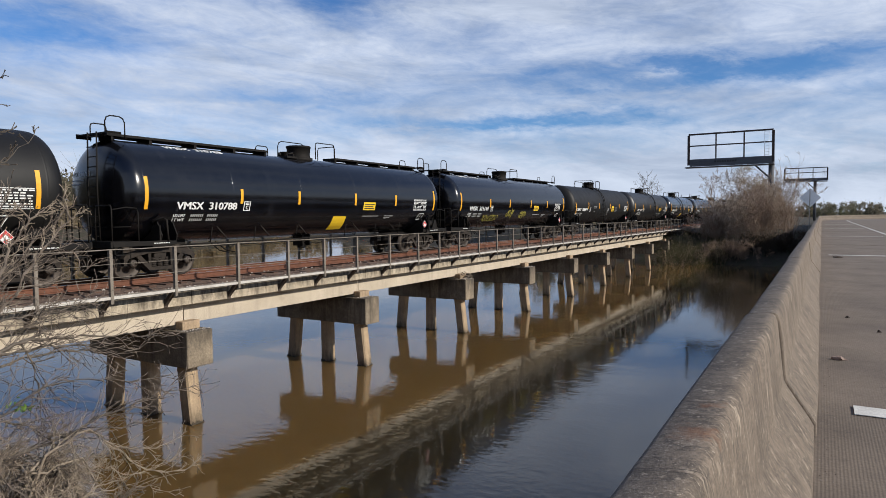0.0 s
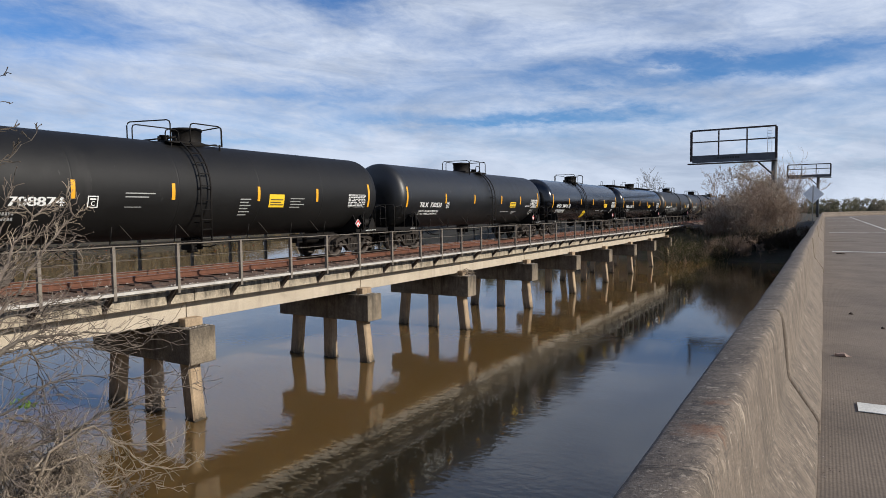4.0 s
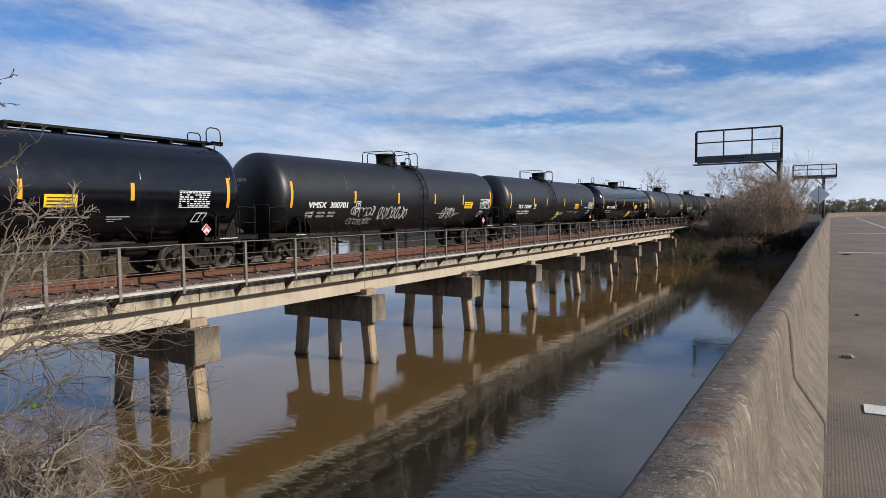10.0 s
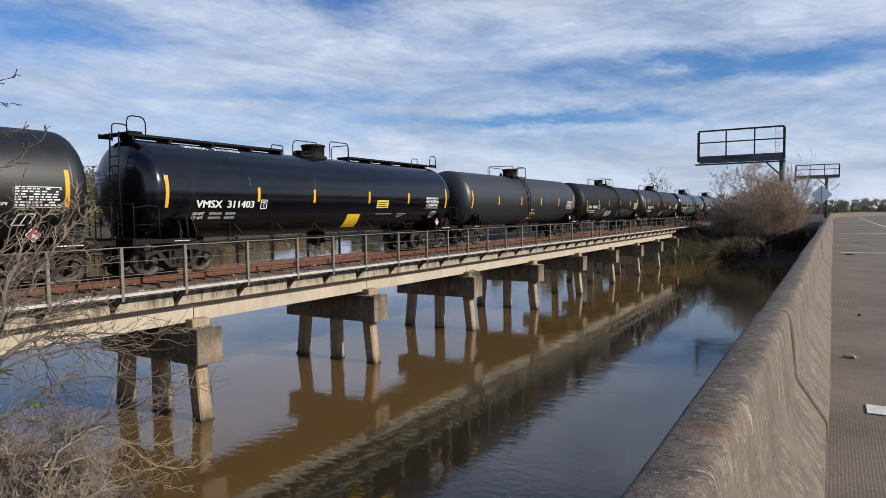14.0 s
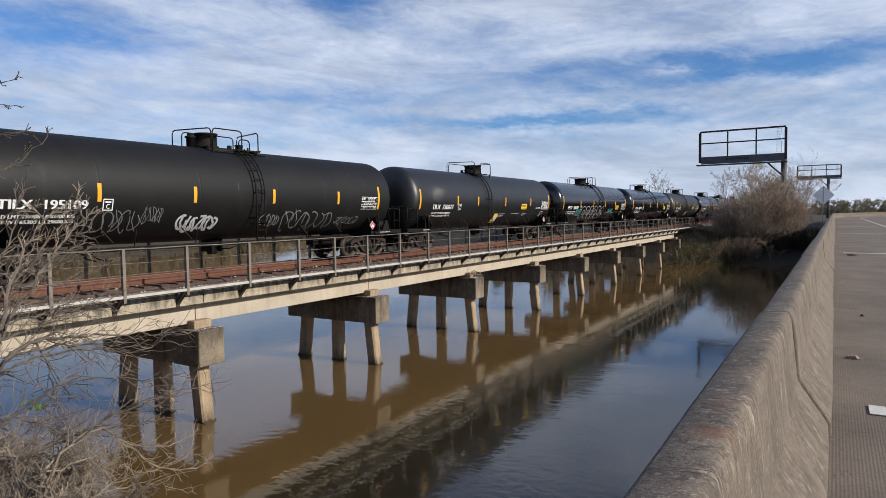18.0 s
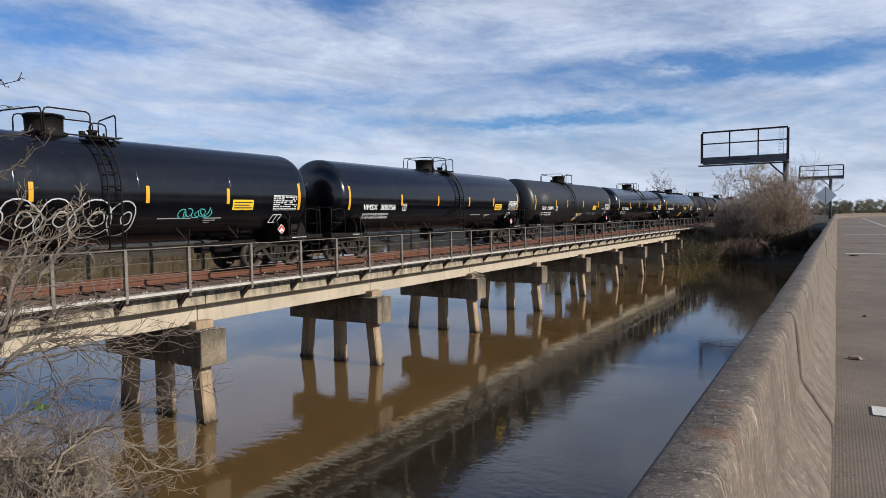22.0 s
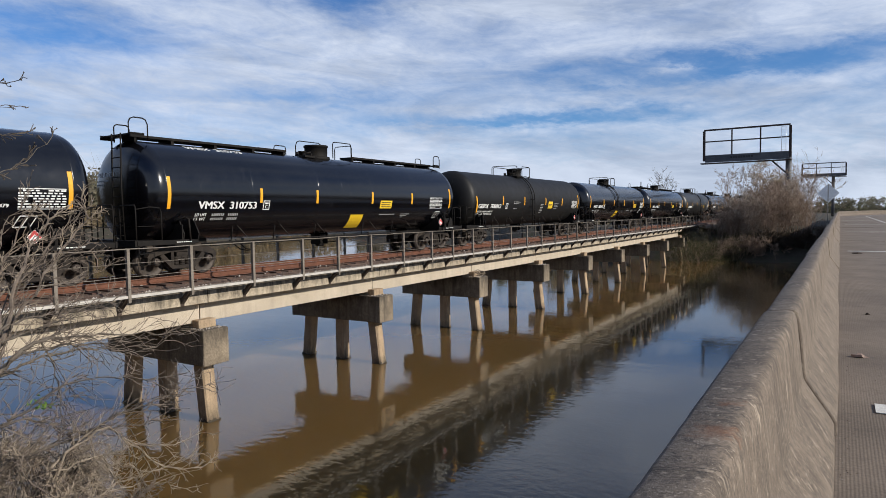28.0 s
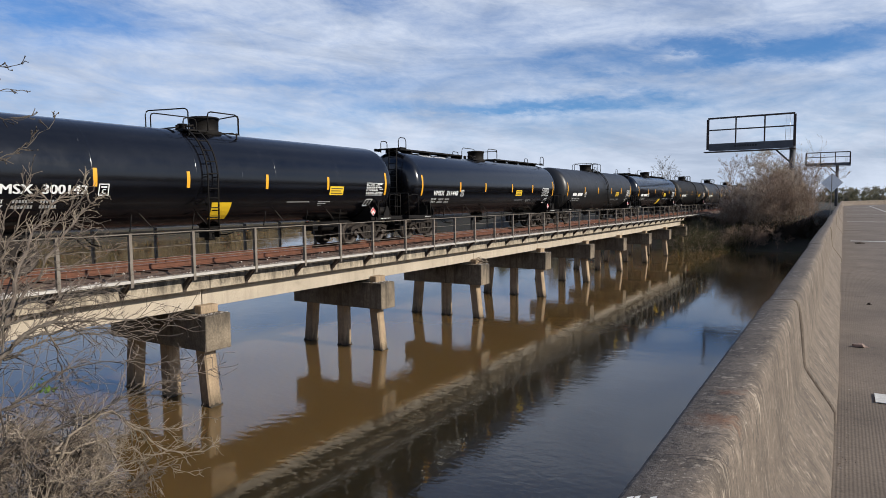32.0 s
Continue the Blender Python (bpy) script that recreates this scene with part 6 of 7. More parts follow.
def limbed_shrub(label, at, limbs, seed, twig_mat, limb_mat, group, per=5, length=0.9, depth=3, droop=0.0, curl=0.9, name="bare_shrub", knob=0.012, fine=0.0075, share=1.0):
    """A leafless shrub whose main limbs run through given bends; each limb is a part, its fine twigs another."""
    rnd = random.Random(seed)
    at = Vector(at)
    ob = thing(name, at, label, "shrub", group)
    tw, tips = ([], []), []
    for r, pts in limbs:
        pts = [Vector(q) - at for q in pts]
        path = []
        for a, b in zip(pts, pts[1:]):
            for k in range(4):
                f = k / 4
                w = 0.035 * (b - a).length
                path.append(a.lerp(b, f) + Vector((rnd.gauss(0, w), rnd.gauss(0, w), rnd.gauss(0, w))))
        path.append(pts[-1])
        bm = B()
        n = len(path) - 1
        last = None
        for k in range(n + 1):
            r0 = max(r * (1 - 0.75 * k / n), 0.006)
            d = (path[min(k + 1, n)] - path[max(k - 1, 0)]).normalized()
            u = d.orthogonal().normalized()
            v = d.cross(u)
            ring = [bm.verts.new(path[k] + (u * math.cos(m * math.tau / 6) + v * math.sin(m * math.tau / 6)) * r0) for m in range(6)]
            if last:
                # the ring may have turned: join each corner to the nearest of the last ring
                off = min(range(6), key=lambda o: (ring[o].co - last[0].co).length)
                ring = ring[off:] + ring[:off]
                for m in range(6):
                    bm.faces.new((last[m], last[(m + 1) % 6], ring[(m + 1) % 6], ring[m]))
            last = ring
            for _ in range(rnd.randint(1, per)) if k > 1 else ():
                if share < 1.0 and rnd.random() > share:
                    continue
                side = Vector((rnd.gauss(0, 0.7), rnd.gauss(0.2, 1), rnd.gauss(0.1, 1))).normalized()
                spray(rnd, tw, tips, path[k], d + side * rnd.uniform(0.5, 1.2), length * rnd.uniform(0.5, 1.2) * (0.6 + 0.4 * (1 - k / n)), min(r0 * 0.5, 0.014), depth, curl, (2, 3), fine, droop)
        part("limb", bm, M[limb_mat], ob)
    tagged(part("twig_mass", raw_mesh("twig_mass", *tw, M[twig_mat]), None, ob), kind="stuff")
    kn = ([], [])
    knobs(kn, tips[::2], knob)
    tagged(part("bud_mass", raw_mesh("bud_mass", *kn, M[twig_mat]), None, ob), kind="stuff")


def near_shrubs():
    rnd = random.Random(21)
    g = "bare shrubs on the river bank"
    # pale upright shrub with knobbly forks
    root, crotch = (-12.5, 4.3, 0.0), (-12.2, 4.8, 2.9)
    limbed_shrub("leafless pale-grey shrub with knobbly forked branches", (-12.5, 4.3, 0.1), [
        (0.052, [root, crotch, (-12.0, 5.28, 4.3), (-12.0, 5.49, 5.05), (-12.0, 5.7, 5.55), (-12.0, 6.0, 5.97)]),
        (0.022, [(-12.0, 6.0, 5.97), (-12.0, 5.88, 6.09), (-12.05, 5.7, 6.15)]),
        (0.022, [(-12.0, 6.0, 5.97), (-12.0, 6.16, 6.07), (-12.0, 6.37, 6.22)]),
        (0.032, [crotch, (-12.1, 5.5, 4.5), (-12.1, 6.23, 5.42), (-12.1, 6.5, 5.74), (-12.1, 6.76, 5.97), (-12.1, 7.01, 6.14)]),
        (0.018, [(-12.1, 6.76, 5.97), (-12.1, 6.68, 6.14), (-12.1, 6.64, 6.38)]),
        (0.028, [crotch, (-12.2, 5.1, 4.6), (-12.2, 5.28, 5.16), (-12.2, 5.69, 5.98), (-12.2, 6.02, 6.28)]),
    ], 3, "pale_twig", "twig", g, 1, 0.34, 1, 0.0, 0.5, fine=0.006)
    limbed_shrub("leafless grey shrub with many crossing thin stems", (-12.7, 4.2, 0.1), [
        (0.021, [(-12.7, 4.2, 0.0), (-12.4, 4.9, 3.2), (-12.3, 5.58, 4.83), (-12.3, 6.07, 5.4), (-12.3, 6.43, 5.85), (-12.3, 6.68, 6.05)]),
        (0.019, [(-12.5, 4.7, 2.4), (-12.2, 5.26, 4.68), (-12.2, 5.82, 5.12), (-12.2, 6.41, 5.36), (-12.2, 6.84, 5.52)]),
        (0.017, [(-12.5, 4.7, 2.4), (-12.1, 5.38, 4.47), (-12.1, 5.94, 4.76), (-12.1, 6.65, 4.84), (-12.1, 7.21, 5.1)]),
        (0.017, [(-12.5, 4.7, 2.4), (-12.3, 5.2, 5.1), (-12.3, 5.79, 5.57), (-12.3, 6.28, 5.65), (-12.3, 6.74, 5.71)]),
        (0.017, [(-12.6, 4.6, 2.0), (-12.0, 5.1, 5.2), (-11.9, 5.23, 5.88), (-11.9, 5.62, 6.36)]),
        (0.017, [(-12.6, 4.6, 2.0), (-12.4, 5.3, 4.2), (-12.5, 5.9, 5.0), (-12.4, 6.3, 5.05), (-12.4, 6.9, 5.25)]),
        (0.016, [(-12.6, 4.6, 2.0), (-12.6, 5.5, 4.6), (-12.5, 5.7, 5.3), (-12.5, 6.2, 5.9)]),
    ], 4, "twig", "twig", g, 2, 0.52, 1, 0.0, 0.5, fine=0.0055)
    # dark heavy limb that leans out over the water
    limbed_shrub("dark leaning shrub with long drooping twigs over the water", (-11.9, 4.0, 0.1), [
        (0.068, [(-11.9, 4.0, 0.0), (-11.7, 4.4, 2.2), (-11.6, 4.86, 3.42), (-11.6, 5.16, 3.76), (-11.6, 5.57, 3.9), (-11.6, 5.99, 4.03)]),
        (0.030, [(-11.6, 5.57, 3.9), (-11.6, 6.13, 3.88), (-11.6, 6.75, 3.82), (-11.6, 7.68, 3.62), (-11.6, 8.16, 3.63)]),
        (0.030, [(-11.6, 5.16, 3.76), (-11.5, 5.78, 3.75), (-11.5, 6.47, 3.71), (-11.5, 7.06, 3.62)]),
        (0.028, [(-11.7, 4.5, 2.4), (-11.7, 5.02, 4.17), (-11.7, 5.45, 4.3), (-11.7, 6.1, 4.32), (-11.7, 6.72, 4.43)]),
        (0.028, [(-11.7, 4.5, 2.4), (-11.8, 5.05, 3.97), (-11.8, 5.67, 4.11), (-11.8, 6.25, 4.17), (-11.8, 7.11, 4.49)]),
        (0.026, [(-11.6, 4.9, 3.45), (-11.6, 5.55, 3.61), (-11.6, 6.32, 3.64), (-11.6, 7.29, 3.38), (-11.6, 8.16, 3.44)]),
        (0.020, [(-11.6, 5.57, 3.9), (-11.5, 5.71, 3.39), (-11.5, 5.76, 2.89), (-11.5, 5.78, 2.4)]),
    ], 5, "twig", "bark", g, 2, 0.8, 1, 0.012, 0.6, fine=0.0055)
    # long low branches near the water
    limbed_shrub("low shrub with long bare branches reaching over the water", (-11.2, 4.1, 0.05), [
        (0.038, [(-11.2, 4.1, 0.0), (-11.0, 4.4, 1.9), (-11.0, 4.62, 2.18), (-11.0, 5.03, 2.21), (-11.0, 5.83, 2.27), (-11.0, 6.53, 2.25), (-11.0, 7.33, 2.1)]),
        (0.024, [(-11.0, 5.83, 2.27), (-11.0, 6.44, 2.43), (-11.0, 7.09, 2.49), (-11.0, 7.95, 2.52), (-11.0, 8.65, 2.54)]),
        (0.026, [(-11.2, 4.2, 1.0), (-11.1, 4.6, 2.75), (-11.1, 5.02, 2.78), (-11.1, 5.35, 2.62), (-11.1, 5.64, 2.33)]),
        (0.022, [(-11.1, 4.6, 2.75), (-11.2, 4.98, 2.83), (-11.2, 5.32, 2.89), (-11.2, 5.64, 2.96)]),
        (0.020, [(-11.2, 4.5, 1.4), (-11.1, 5.25, 2.23), (-11.1, 5.98, 2.29), (-11.1, 6.71, 2.47), (-11.1, 7.63, 2.4)]),
        (0.018, [(-11.1, 4.8, 2.76), (-11.0, 5.61, 3.2), (-11.0, 6.37, 3.2), (-11.0, 7.0, 2.96), (-11.0, 7.83, 2.88)]),
    ], 7, "twig", "dark_twig", g, 2, 0.75, 1, 0.012, 0.7, fine=0.0055)
    # pale sprays that fan out above the water
    limbed_shrub("pale fan of fine curved twigs at the water's edge", (-10.8, 4.2, 0.05), [
        (0.024, [(-10.8, 4.4, 0.2), (-10.6, 5.4, 2.2), (-10.5, 6.04, 2.45), (-10.5, 6.28, 2.19), (-10.5, 6.49, 1.53), (-10.5, 6.83, 0.79)]),
        (0.020, [(-10.5, 6.28, 2.19), (-10.5, 6.63, 1.83), (-10.5, 7.19, 1.28), (-10.5, 7.84, 1.1), (-10.5, 8.09, 1.17)]),
        (0.018, [(-10.5, 6.28, 2.15), (-10.5, 6.74, 1.88), (-10.5, 7.3, 1.76), (-10.5, 7.86, 1.78)]),
        (0.018, [(-10.7, 5.2, 1.9), (-10.6, 5.98, 1.99), (-10.6, 6.2, 1.41), (-10.6, 6.49, 0.9)]),
        (0.018, [(-10.8, 4.5, 0.5), (-10.5, 5.99, 1.4), (-10.5, 6.61, 1.41), (-10.5, 7.29, 1.41), (-10.5, 7.78, 1.41)]),
        (0.018, [(-10.8, 4.5, 0.5), (-10.5, 5.7, 1.33), (-10.5, 6.39, 1.31), (-10.5, 7.04, 1.12), (-10.5, 7.63, 0.69)]),
        (0.018, [(-10.7, 5.2, 2.0), (-10.6, 5.81, 2.43), (-10.6, 5.84, 1.84), (-10.6, 5.76, 1.29)]),
    ], 9, "pale_twig", "pale_twig", g, 1, 0.5, 1, 0.008, 1.0, knob=0.007, fine=0.0055)
    # dense tangle low on the bank
    for k, (x, y, h) in enumerate(((-11.6, 4.3, 2.4), (-11.0, 4.6, 2.0), (-12.6, 4.9, 2.0), (-10.4, 4.5, 1.6), (-13.4, 5.3, 2.0), (-11.3, 5.2, 1.9), (-12.0, 5.5, 1.7), (-10.7, 5.3, 1.3), (-12.6, 5.9, 1.3))):
        limbs = []
        for q in range(9):
            a = rnd.uniform(-0.5, 2.2)
            e = Vector((math.cos(a) * 0.5, math.sin(a), 0)) * rnd.uniform(0.4, 1.2)
            limbs.append((rnd.uniform(0.012, 0.026), [(x + rnd.gauss(0, 0.2), y + rnd.gauss(0, 0.2), -0.1), (x + e.x * 0.4, y + e.y * 0.4, h * rnd.uniform(0.5, 0.8)), (x + e.x, y + e.y, h * rnd.uniform(0.6, 1.1)), (x + e.x * 1.5, y + e.y * 1.4, h * rnd.uniform(0.4, 1.0))]))
        limbed_shrub("dense low tangle of dry grey-brown stems", (x, y, 0.0), limbs, 30 + k, ("pale_twig", "twig", "pale_twig")[k % 3], "dark_twig" if k % 2 else "pale_twig", "dry tangles on the bank", 1, 0.55, 2, 0.0, 0.9, "bramble", 0.007, 0.0058)
    # the taller sapling whose branch ends hang into view
    limbed_shrub("tall bare sapling with budding branch ends", (-12.9, 4.3, 0.1), [
        (0.07, [(-12.9, 4.3, 0.0), (-12.9, 4.4, 3.0), (-12.9, 4.45, 6.0), (-12.9, 4.5, 8.9)]),
        (0.011, [(-12.9, 4.48, 7.9), (-12.4, 5.1, 8.25), (-12.0, 5.55, 8.33)]),
        (0.011, [(-12.9, 4.48, 7.5), (-12.4, 5.1, 7.75), (-12.0, 5.6, 7.92)]),
        (0.011, [(-12.9, 4.46, 7.1), (-12.4, 5.1, 7.42), (-12.0, 5.65, 7.45)]),
        (0.014, [(-12.9, 4.45, 6.3), (-12.3, 4.9, 6.4), (-12.0, 5.2, 6.75), (-12.0, 5.62, 6.97), (-12.0, 6.12, 7.45)]),
    ], 41, "dark_twig", "bark", "", 1, 0.34, 1, 0.0, 0.8, "sapling", 0.015, share=0.8)
    lf = ([], [])
    for c in ((-11.2, 5.33, 2.92), (-11.25, 5.22, 3.0), (-11.15, 5.42, 2.86)):
        leaf_quads(rnd, lf, Vector(c), Vector((0.06, 0.07, 0.05)), 9, 0.045)
    tagged(new("leaf_sprig", raw_mesh("leaf_sprig", *lf, M["fresh_leaf"])), "small sprig of fresh green leaves among bare twigs", "leaves", kind="stuff")


near_shrubs()


def far_bank():
    rnd = random.Random(5)
    g = "brush on the far bank"
    for k in range(22):
        x = -12.2 + 8.1 * (k % 8) / 7 + rnd.uniform(-0.4, 0.4)
        y = 84.0 + 6.0 * (k // 8) + rnd.uniform(-1.5, 1.5) + (1.5 if x > -5 else 0)
        h = 2.5 + 2.1 * math.exp(-((x + 6.0) / 3.4) ** 2) + rnd.uniform(-0.4, 0.4)
        bare_shrub("brush", (x, y, ground_z(x, y)), "dense leafless brown brush on the far bank", "shrub", 14, rnd, "pale_brush" if rnd.random() < 0.35 else "brush", h, (0, -0.05, 1.6), depth=4, r=0.035, kids=(2, 3), bend=0.10, group=g, spread=0.9, ratio=0.62, stem_mat="brush", rmin=0.009)
    # scrub right of x = -7.5 is coloured dark to stand for the road's shadow
    for k in range(12):
        x = -11.5 + 9.0 * k / 11 + rnd.uniform(-0.3, 0.3)
        y = 80.6 + rnd.uniform(-0.8, 1.2) + 0.12 * (x + 11.5)
        bare_shrub("low_brush", (x, y, max(ground_z(x, y), 0.05)), "low scrub along the far water's edge, its shaded part coloured dark", "shrub", 10, rnd, "shaded_brush" if x > -7.5 else "brush", 1.5, (0, -0.15, 1.0), depth=4, r=0.025, kids=(2, 4), bend=0.16, group="scrub at the far water's edge", spread=0.8, ratio=0.62, stem_mat="shaded_brush" if x > -7.5 else "brush", rmin=0.010)
    # green shrubs at the water by the railway
    for x, y, s in ((-14.6, 76.8, 1.3), (-13.2, 77.6, 1.5), (-12.0, 79.0, 1.2), (-15.6, 78.4, 1.4), (-10.6, 80.0, 1.1)):
        ob = thing("green_shrub", (x, y, ground_z(x, y)), "low olive-green shrub hanging over the water", "shrub", "green shrubs on the far bank")
        st, lf = ([], []), ([], [])
        for _ in range(7):
            sprout(rnd, st, Vector((rnd.gauss(0, 0.3), rnd.gauss(0, 0.3), -0.2)), Vector((rnd.gauss(0, 0.5), rnd.gauss(-0.2, 0.5), 1)), 2.2 * s, 0.03, 2, 0.2, 0.02)
        for v in st[0][::4]:
            leaf_quads(rnd, lf, v, Vector((0.28, 0.28, 0.24)), 7, 0.065)
        tagged(part("stem_mass", raw_mesh("stem_mass", *st, M["brush"]), None, ob), kind="stuff")
        tagged(part("foliage", raw_mesh("foliage", *lf, M["leaf"]), None, ob), kind="stuff")

    # trees that stand behind the brush
    def tree(x, y, h, label, leafy=None, mat="pale_brush", r=0.16, n=12):
        ob = thing("tree", (x, y, ground_z(x, y)), label, "tree", "trees beyond the river")
        tr, tw, lf = ([], []), ([], []), ([], [])
        sprout(rnd, tr, Vector((0, 0, -0.3)), Vector((rnd.gauss(0, 0.05), rnd.gauss(0, 0.05), 1)), h * 0.75, r, 0, 0.07, 0, sides=8)
        part("trunk", raw_mesh("trunk", *tr, M["bark"], True), None, ob)
        for i in range(n):
            f = 0.3 + 0.68 * i / n
            c = Vector((0, 0, h * 0.72 * f))
            a = i * 2.4
            sprout(rnd, tw, c, Vector((0.55 * math.cos(a), 0.55 * math.sin(a), 1.0 + f)), h * (0.66 - 0.34 * f), r * 0.45 * (1.2 - f), 4, 0.05, 0, (2, 4), 3, 0.5, 0.010)
        tagged(part("crown", raw_mesh("crown", *tw, M[mat]), None, ob), kind="stuff")
        if leafy:
            for v in tw[0][::11]:
                leaf_quads(rnd, lf, v, Vector((0.14, 0.14, 0.14)), 1, 0.085)
            tagged(part("foliage", raw_mesh("foliage", *lf, M[leafy]), None, ob), kind="stuff")
    tree(-29.5, 128.0, 9.2, "bare winter tree with fine upright branches", mat="bark")
    tree(-16.3, 118.0, 7.8, "bare winter tree behind the railway bank", mat="brush", r=0.14)
    tree(-10.5, 103.0, 8.0, "thin pale tree dotted with pale buds", "pale_brush", r=0.13)
    tree(-8.6, 116.0, 6.9, "thin tree with yellowish new leaves", "yellow_leaf", r=0.14)
    tree(-9.6, 126.0, 6.5, "thin tree with yellowish new leaves", "yellow_leaf", r=0.14)


far_bank()


def woods(name, label, spots, seed, hmin, hmax, mats=("woods",), leaf=0.62, per=26):
    """A far belt of trees: trunks and ragged crowns of many small sprays."""
    rnd = random.Random(seed)
    out = ([], [])
    for x, y in spots:
        z0 = ground_z(x, y)
        h = rnd.uniform(hmin, hmax)
        sprout(rnd, out, Vector((x, y, z0 - 0.4)), Vector((rnd.gauss(0, 0.05), rnd.gauss(0, 0.05), 1)), h * 0.9, 0.2, 1, 0.08, 0, (4, 6))
        w = h * rnd.uniform(0.16, 0.26)
        for _ in range(9):
            c = Vector((x + rnd.gauss(0, w), y + rnd.gauss(0, w), z0 + h * rnd.uniform(0.05, 0.92)))
            leaf_quads(rnd, out, c, Vector((w * 0.45, w * 0.45, h * 0.07)), per, leaf)
    tagged(new(name, raw_mesh(name, *out, M[mats[0]])), label, "woods", kind="stuff")


def far_woods():
    rnd = random.Random(8)
    woods("far_woods", "low belt of mixed winter woods beyond the road", [(rnd.uniform(-20, 150), 300 + rnd.uniform(0, 60)) for _ in range(190)], 3, 3.5, 7.0, leaf=0.35, per=48)
    woods("far_woods", "winter woods along the far side of the river", [(-166 - rnd.uniform(0, 24), rnd.uniform(-10, 150)) for _ in range(260)], 4, 11, 16.5)
    woods("far_thicket", "tan winter thicket on the far river bank", [(-150 - rnd.uniform(0, 12), rnd.uniform(-10, 175)) for _ in range(240)], 6, 3.5, 7, ("tan_thicket",))
    woods("far_woods", "winter woods behind the railway", [(x, far_shore(x) + 16 + rnd.uniform(0, 50)) for x in [rnd.uniform(-150, -26) for _ in range(150)]], 5, 3.5, 5.5)
    # this belt is out of view, added so the tank heads reflect dark
    woods("near_woods", "unseen near-bank woods, added to darken reflections in the tank ends", [(rnd.uniform(-95, -29), rnd.uniform(-42, -7)) for _ in range(120)], 9, 8, 13, leaf=0.4, per=34)
    # dead grass on both banks
    out = ([], [])
    for _ in range(9000):
        if rnd.random() < 0.6:
            x, y = rnd.uniform(-16, -10), 0.0
            y = far_shore(x) + 0.5 + rnd.uniform(0, 9)
        else:
            x = rnd.uniform(-16, -7)
            y = near_shore(x) - rnd.uniform(-0.6, 4)
        z = ground_z(x, y)
        if z < 0.02:
            continue
        h, a = rnd.uniform(0.2, 0.7), rnd.uniform(0, 6.28)
        k = len(out[0])
        w = Vector((math.cos(a), math.sin(a), 0)) * 0.02
        p = Vector((x, y, z - 0.05))
        out[0].extend([p - w, p + w, p + Vector((rnd.gauss(0, 0.12), rnd.gauss(0, 0.12), h))])
        out[1].append((k, k + 1, k + 2))
    tagged(new("dead_grass", raw_mesh("dead_grass", *out, M["dead_grass"])), "tufts of dead grass on the banks", "grass", kind="stuff")


far_woods()


# ---------------------------------------------------------------- billboards and road sign
def billboard(at, width, height, panel, post_x, label, bays, ground):
    """A bare billboard frame with its catwalk on one steel post; the origin is the frame's lower left corner."""
    ob = thing("billboard_frame", at, label, "billboard", "bare billboard frames")
    for name, x0, x1, z0, z1, mat in (("top_rail", 0, width, height - 0.22, height, "brown_steel"), ("middle_rail", 0.1, width - 0.1, height * 0.52 + panel * 0.4, height * 0.52 + panel * 0.4 + 0.16, "brown_steel"), ("lower_panel", 0.15, width, 0, panel, "grey_steel")):
        bm = B()
        box(bm, x0, x1, -0.09, 0.09, z0, z1, 0.01)
        part(name, bm, M[mat], ob, "grey steel panel" if name == "lower_panel" else "")
    for i in range(bays + 1):
        x = width * i / bays
        bm = B()
        w = 0.16 if i in (0, bays) else 0.09
        box(bm, x - w, x + w, -0.1 if i in (0, bays) else 0.10, 0.1 if i in (0, bays) else 0.2, panel * 0.2, height - 0.22, 0.01)
        part("upright", bm, M["brown_steel"], ob)
    bm = B()
    for x in (width - 1.02, width - 0.5):
        tube(bm, [(x, -0.16, panel), (x, -0.16, height - 0.3)], 0.025, 5)
    for k in range(9):
        z = panel + 0.15 + k * (height - panel - 0.5) / 8
        tube(bm, [(width - 1.02, -0.16, z), (width - 0.5, -0.16, z)], 0.02, 5)
    part("ladder", bm, M["sign_back"], ob, "pale thin ladder")
    bm = B()
    box(bm, -0.35, width + 0.2, -0.9, 0.5, -0.22, -0.10, 0.01)
    part("catwalk", bm, M["brown_steel"], ob)
    bm = B()
    for k in range(9):
        a, b = width * (0.32 + 0.03 * k), width * (0.32 + 0.03 * k + 0.022)
        box(bm, a, b, -0.105, -0.094, panel * 0.45, panel * 0.72)
    part("name_bar", bm, M["dark_print"], ob, "unreadable dark name strip")
    bm = B()
    lathe(bm, [(0.36, ground - at[2] - 0.5), (0.36, panel * 0.9)], "z", 20, (post_x, 0.45, 0))
    part("post", bm, M["grey_steel"], ob)
    bm = B()
    tube(bm, [(post_x - 1.9, 0.3, -0.2), (post_x - 0.2, 0.42, -1.9)], 0.11, 8)
    part("brace", bm, M["grey_steel"], ob)
    return ob


billboard((-16.2, 95.2, 12.45), 10.55, 4.55, 1.0, 10.35, "empty billboard frame of brown and grey steel on one post", 3, 3.0)
billboard((-8.5, 190.0, 13.9), 9.6, 3.5, 0.75, 6.9, "far empty billboard frame with handrails on one post", 3, 3.0)


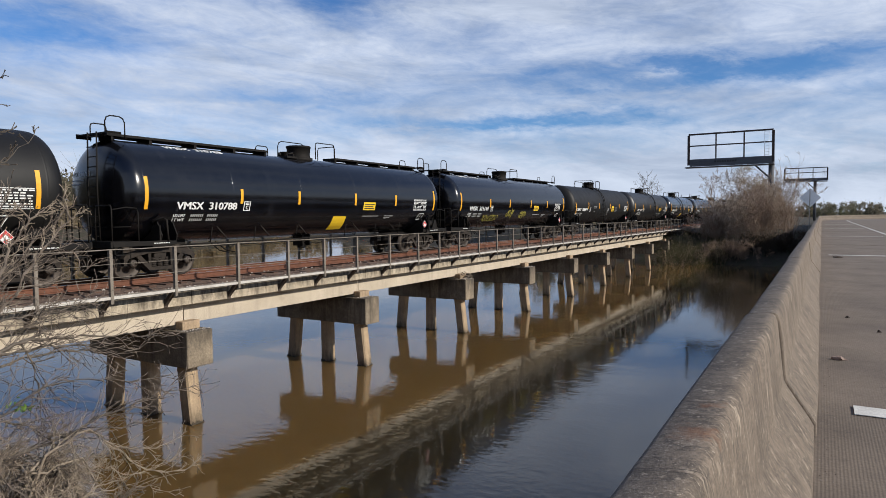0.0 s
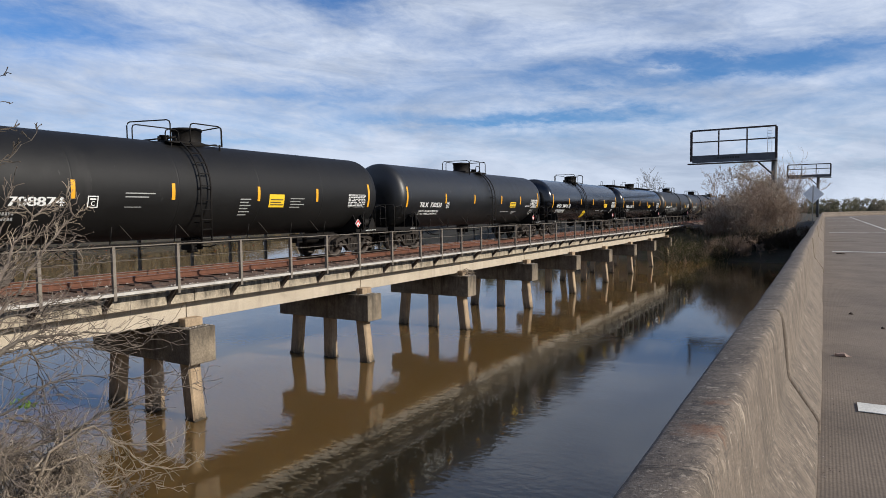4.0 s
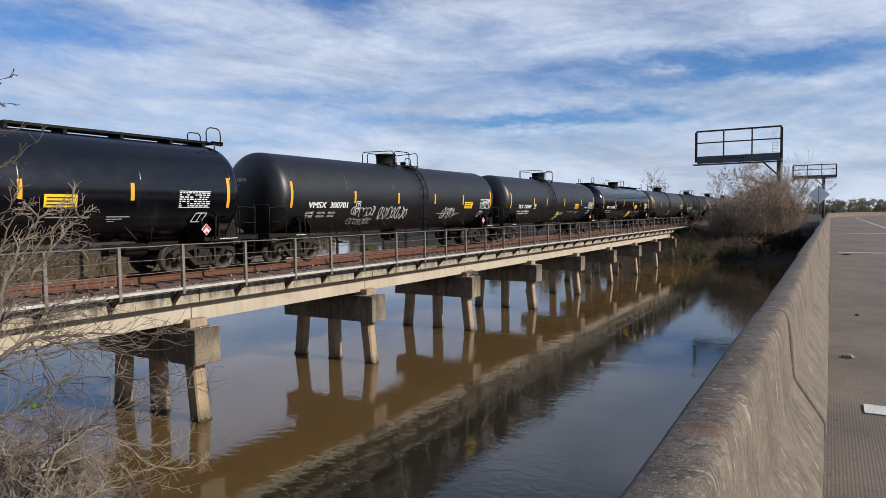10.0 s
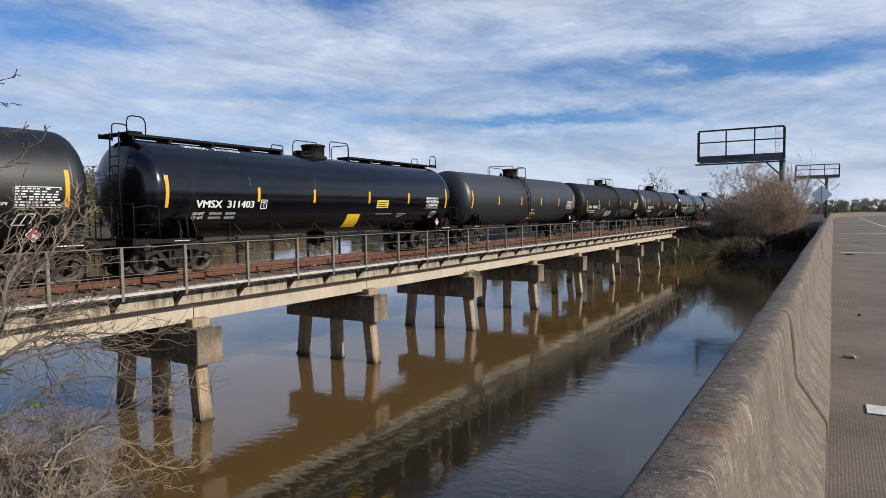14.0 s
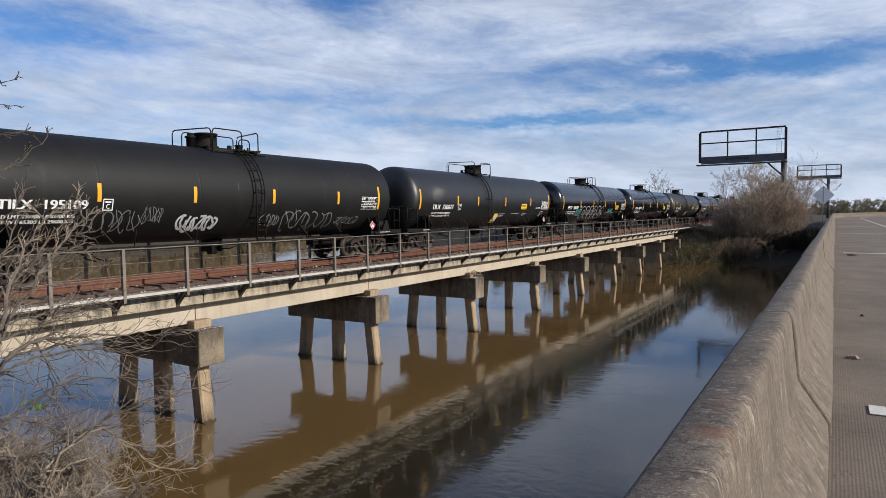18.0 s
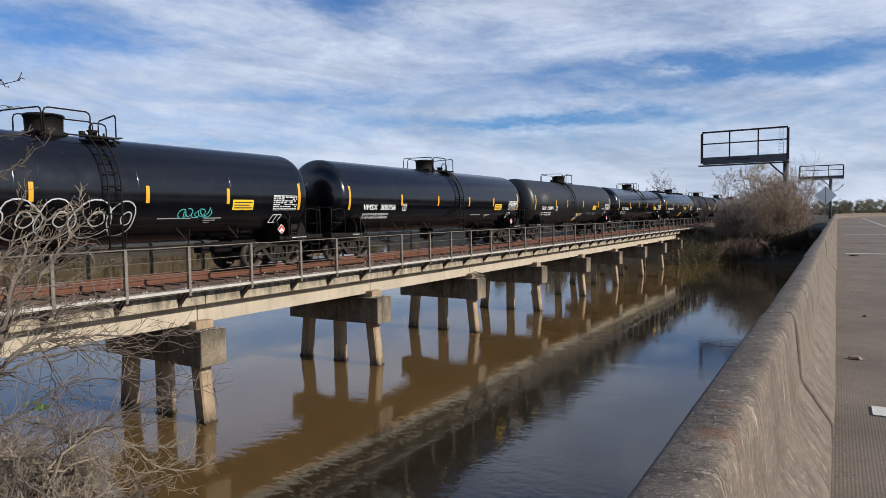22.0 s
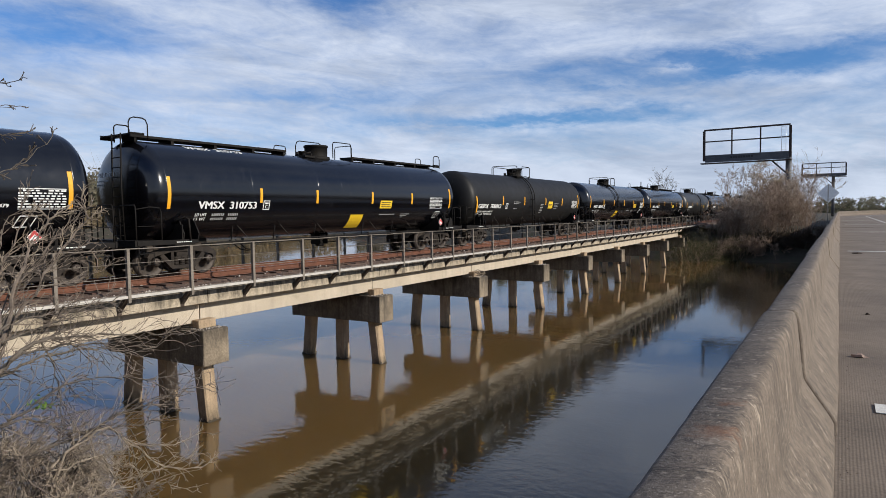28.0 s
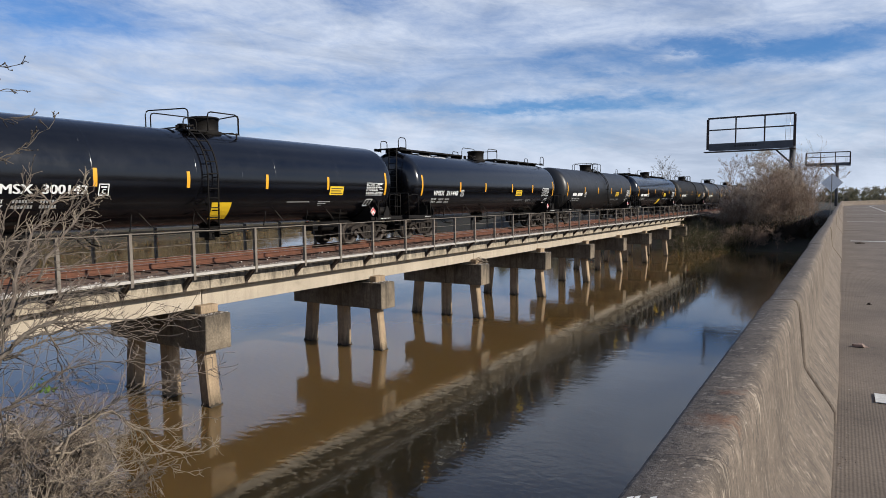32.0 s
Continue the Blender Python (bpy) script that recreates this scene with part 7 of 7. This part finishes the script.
def warning_sign():
    ob = thing("road_sign", (-0.95, 67.0, 4.0), "back of a diamond-shaped road sign on a thin post", "road sign")
    bm = B()
    box(bm, -0.61, 0.61, -0.004, 0.004, -0.61, 0.61, 0.002)
    part("sign_plate", bm, M["sign_back"], ob, "bare metal diamond plate", pose(0.02, 0, 3.25, 0, 45, 0))
    bm = B()
    box(bm, -0.035, 0.035, -0.05, -0.006, -0.6, 4.05, 0.006)
    part("post", bm, M["galvanised"], ob)
    bm = B()
    box(bm, -0.1, 0.56, -0.06, 0.06, 0.35, 0.5, 0.01)
    part("bracket", bm, M["galvanised"], ob)


warning_sign()


# ---------------------------------------------------------------- litter on the road
def litter():
    for x, y, s, mat, label in ((0.17, 7.4, 0.085, "litter_paper", "crumpled scrap of pale paper on the road"), (0.45, 24.0, 0.16, "bracket", "dark scrap of rubber on the road"), (0.62, 9.3, 0.03, "bracket", "small dark pebble on the road"), (0.5, 6.4, 0.02, "bracket", "small dark pebble on the road"), (0.33, 10.4, 0.03, "bracket", "small dark pebble on the road")):
        rnd = random.Random(int(y * 10))
        verts, faces = [], []
        n = 6
        for j in range(3):
            for i in range(n):
                a = i * math.tau / n
                verts.append((s * math.cos(a) * rnd.uniform(0.5, 1.1) * (1 - 0.3 * j), s * 0.5 * math.sin(a) * rnd.uniform(0.5, 1.1), 0.012 * j + rnd.uniform(0, s * 0.18) * (j > 0)))
        for j in range(2):
            for i in range(n):
                faces.append((j * n + i, j * n + (i + 1) % n, (j + 1) * n + (i + 1) % n, (j + 1) * n + i))
        faces.append(tuple(range(2 * n, 3 * n)))
        ob = new("litter" if s > 0.05 else "pebble", raw_mesh("litter", verts, faces, M[mat]))
        ob.location = (x, y, ROAD_Z + 0.004)
        tagged(ob, label, "litter")


litter()


def drift_debris():
    """Driftwood left on a pile cap, and pale stones at the far water's edge."""
    rnd = random.Random(77)
    at = (TRACK_X + 1.95, BENT_Y + 2 * SPAN, CAP_TOP)
    ob = thing("driftwood", at, "small heap of bleached driftwood sticks on a bridge pier", "driftwood")
    for k in range(26):
        bm = B()
        a, h = rnd.uniform(0, math.tau), 0.02 + 0.30 * rnd.random() ** 1.5
        c, n = Vector((rnd.gauss(0, 0.16), rnd.gauss(0, 0.2), 0)), rnd.uniform(0.12, 0.38)
        d = Vector((math.cos(a), math.sin(a), 0)) * n
        lift = rnd.uniform(-0.10, 0.10) if h > 0.12 else 0.0
        tube(bm, [c - d + Vector((0, 0, h)), c + Vector((rnd.gauss(0, 0.03), rnd.gauss(0, 0.03), h + 0.02)), c + d + Vector((0, 0, h + lift))], [0.02, 0.017, 0.009], 5)
        part("stick", bm, M["pale_twig"], ob)
    verts, faces = [], []
    for _ in range(90):
        x = rnd.uniform(-19.5, -11.5)
        y = far_shore(x) - 4 + rnd.uniform(0.0, 16)
        z = ground_z(x, y)
        if not -0.12 < z < 0.25:
            continue
        r = rnd.uniform(0.06, 0.2)
        b = len(verts)
        verts += [(x + p * r * rnd.uniform(0.7, 1.4), y + q * r * rnd.uniform(0.7, 1.4), max(z, 0.0) + 0.3 * r + e * r * 0.7) for p, q, e in ((1, 0, 0), (-1, 0, 0), (0, 1, 0), (0, -1, 0), (0, 0, 1), (0, 0, -1))]
        faces += [(b, b + 2, b + 4), (b + 2, b + 1, b + 4), (b + 1, b + 3, b + 4), (b + 3, b, b + 4), (b + 2, b, b + 5), (b + 1, b + 2, b + 5), (b + 3, b + 1, b + 5), (b, b + 3, b + 5)]
    tagged(new("shore_stones", raw_mesh("shore_stones", verts, faces, M["stone"])), "pale stones along the far water's edge", "stones", kind="stuff")


drift_debris()


# ---------------------------------------------------------------- what moves
def motions():
    for k, car in TRAIN:
        walk(car, [(t, pose(TRACK_X, car_y(k, s), RAIL_Z)) for t, s in TRAIN_S])
    turn = 10.32 / 0.457 * 180 / math.pi / 15
    for y, sets in WHEELS.items():
        first = sets[0]
        walk(first, [(i / 15, pose(0, y, 0.457, turn * i)) for i in range(481)])
        for other in sets[1:]:
            other.rotation_mode = "QUATERNION"
            other.animation_data_create()
            other.animation_data.action = first.animation_data.action
            other.animation_data.action_slot = first.animation_data.action_slot


motions()
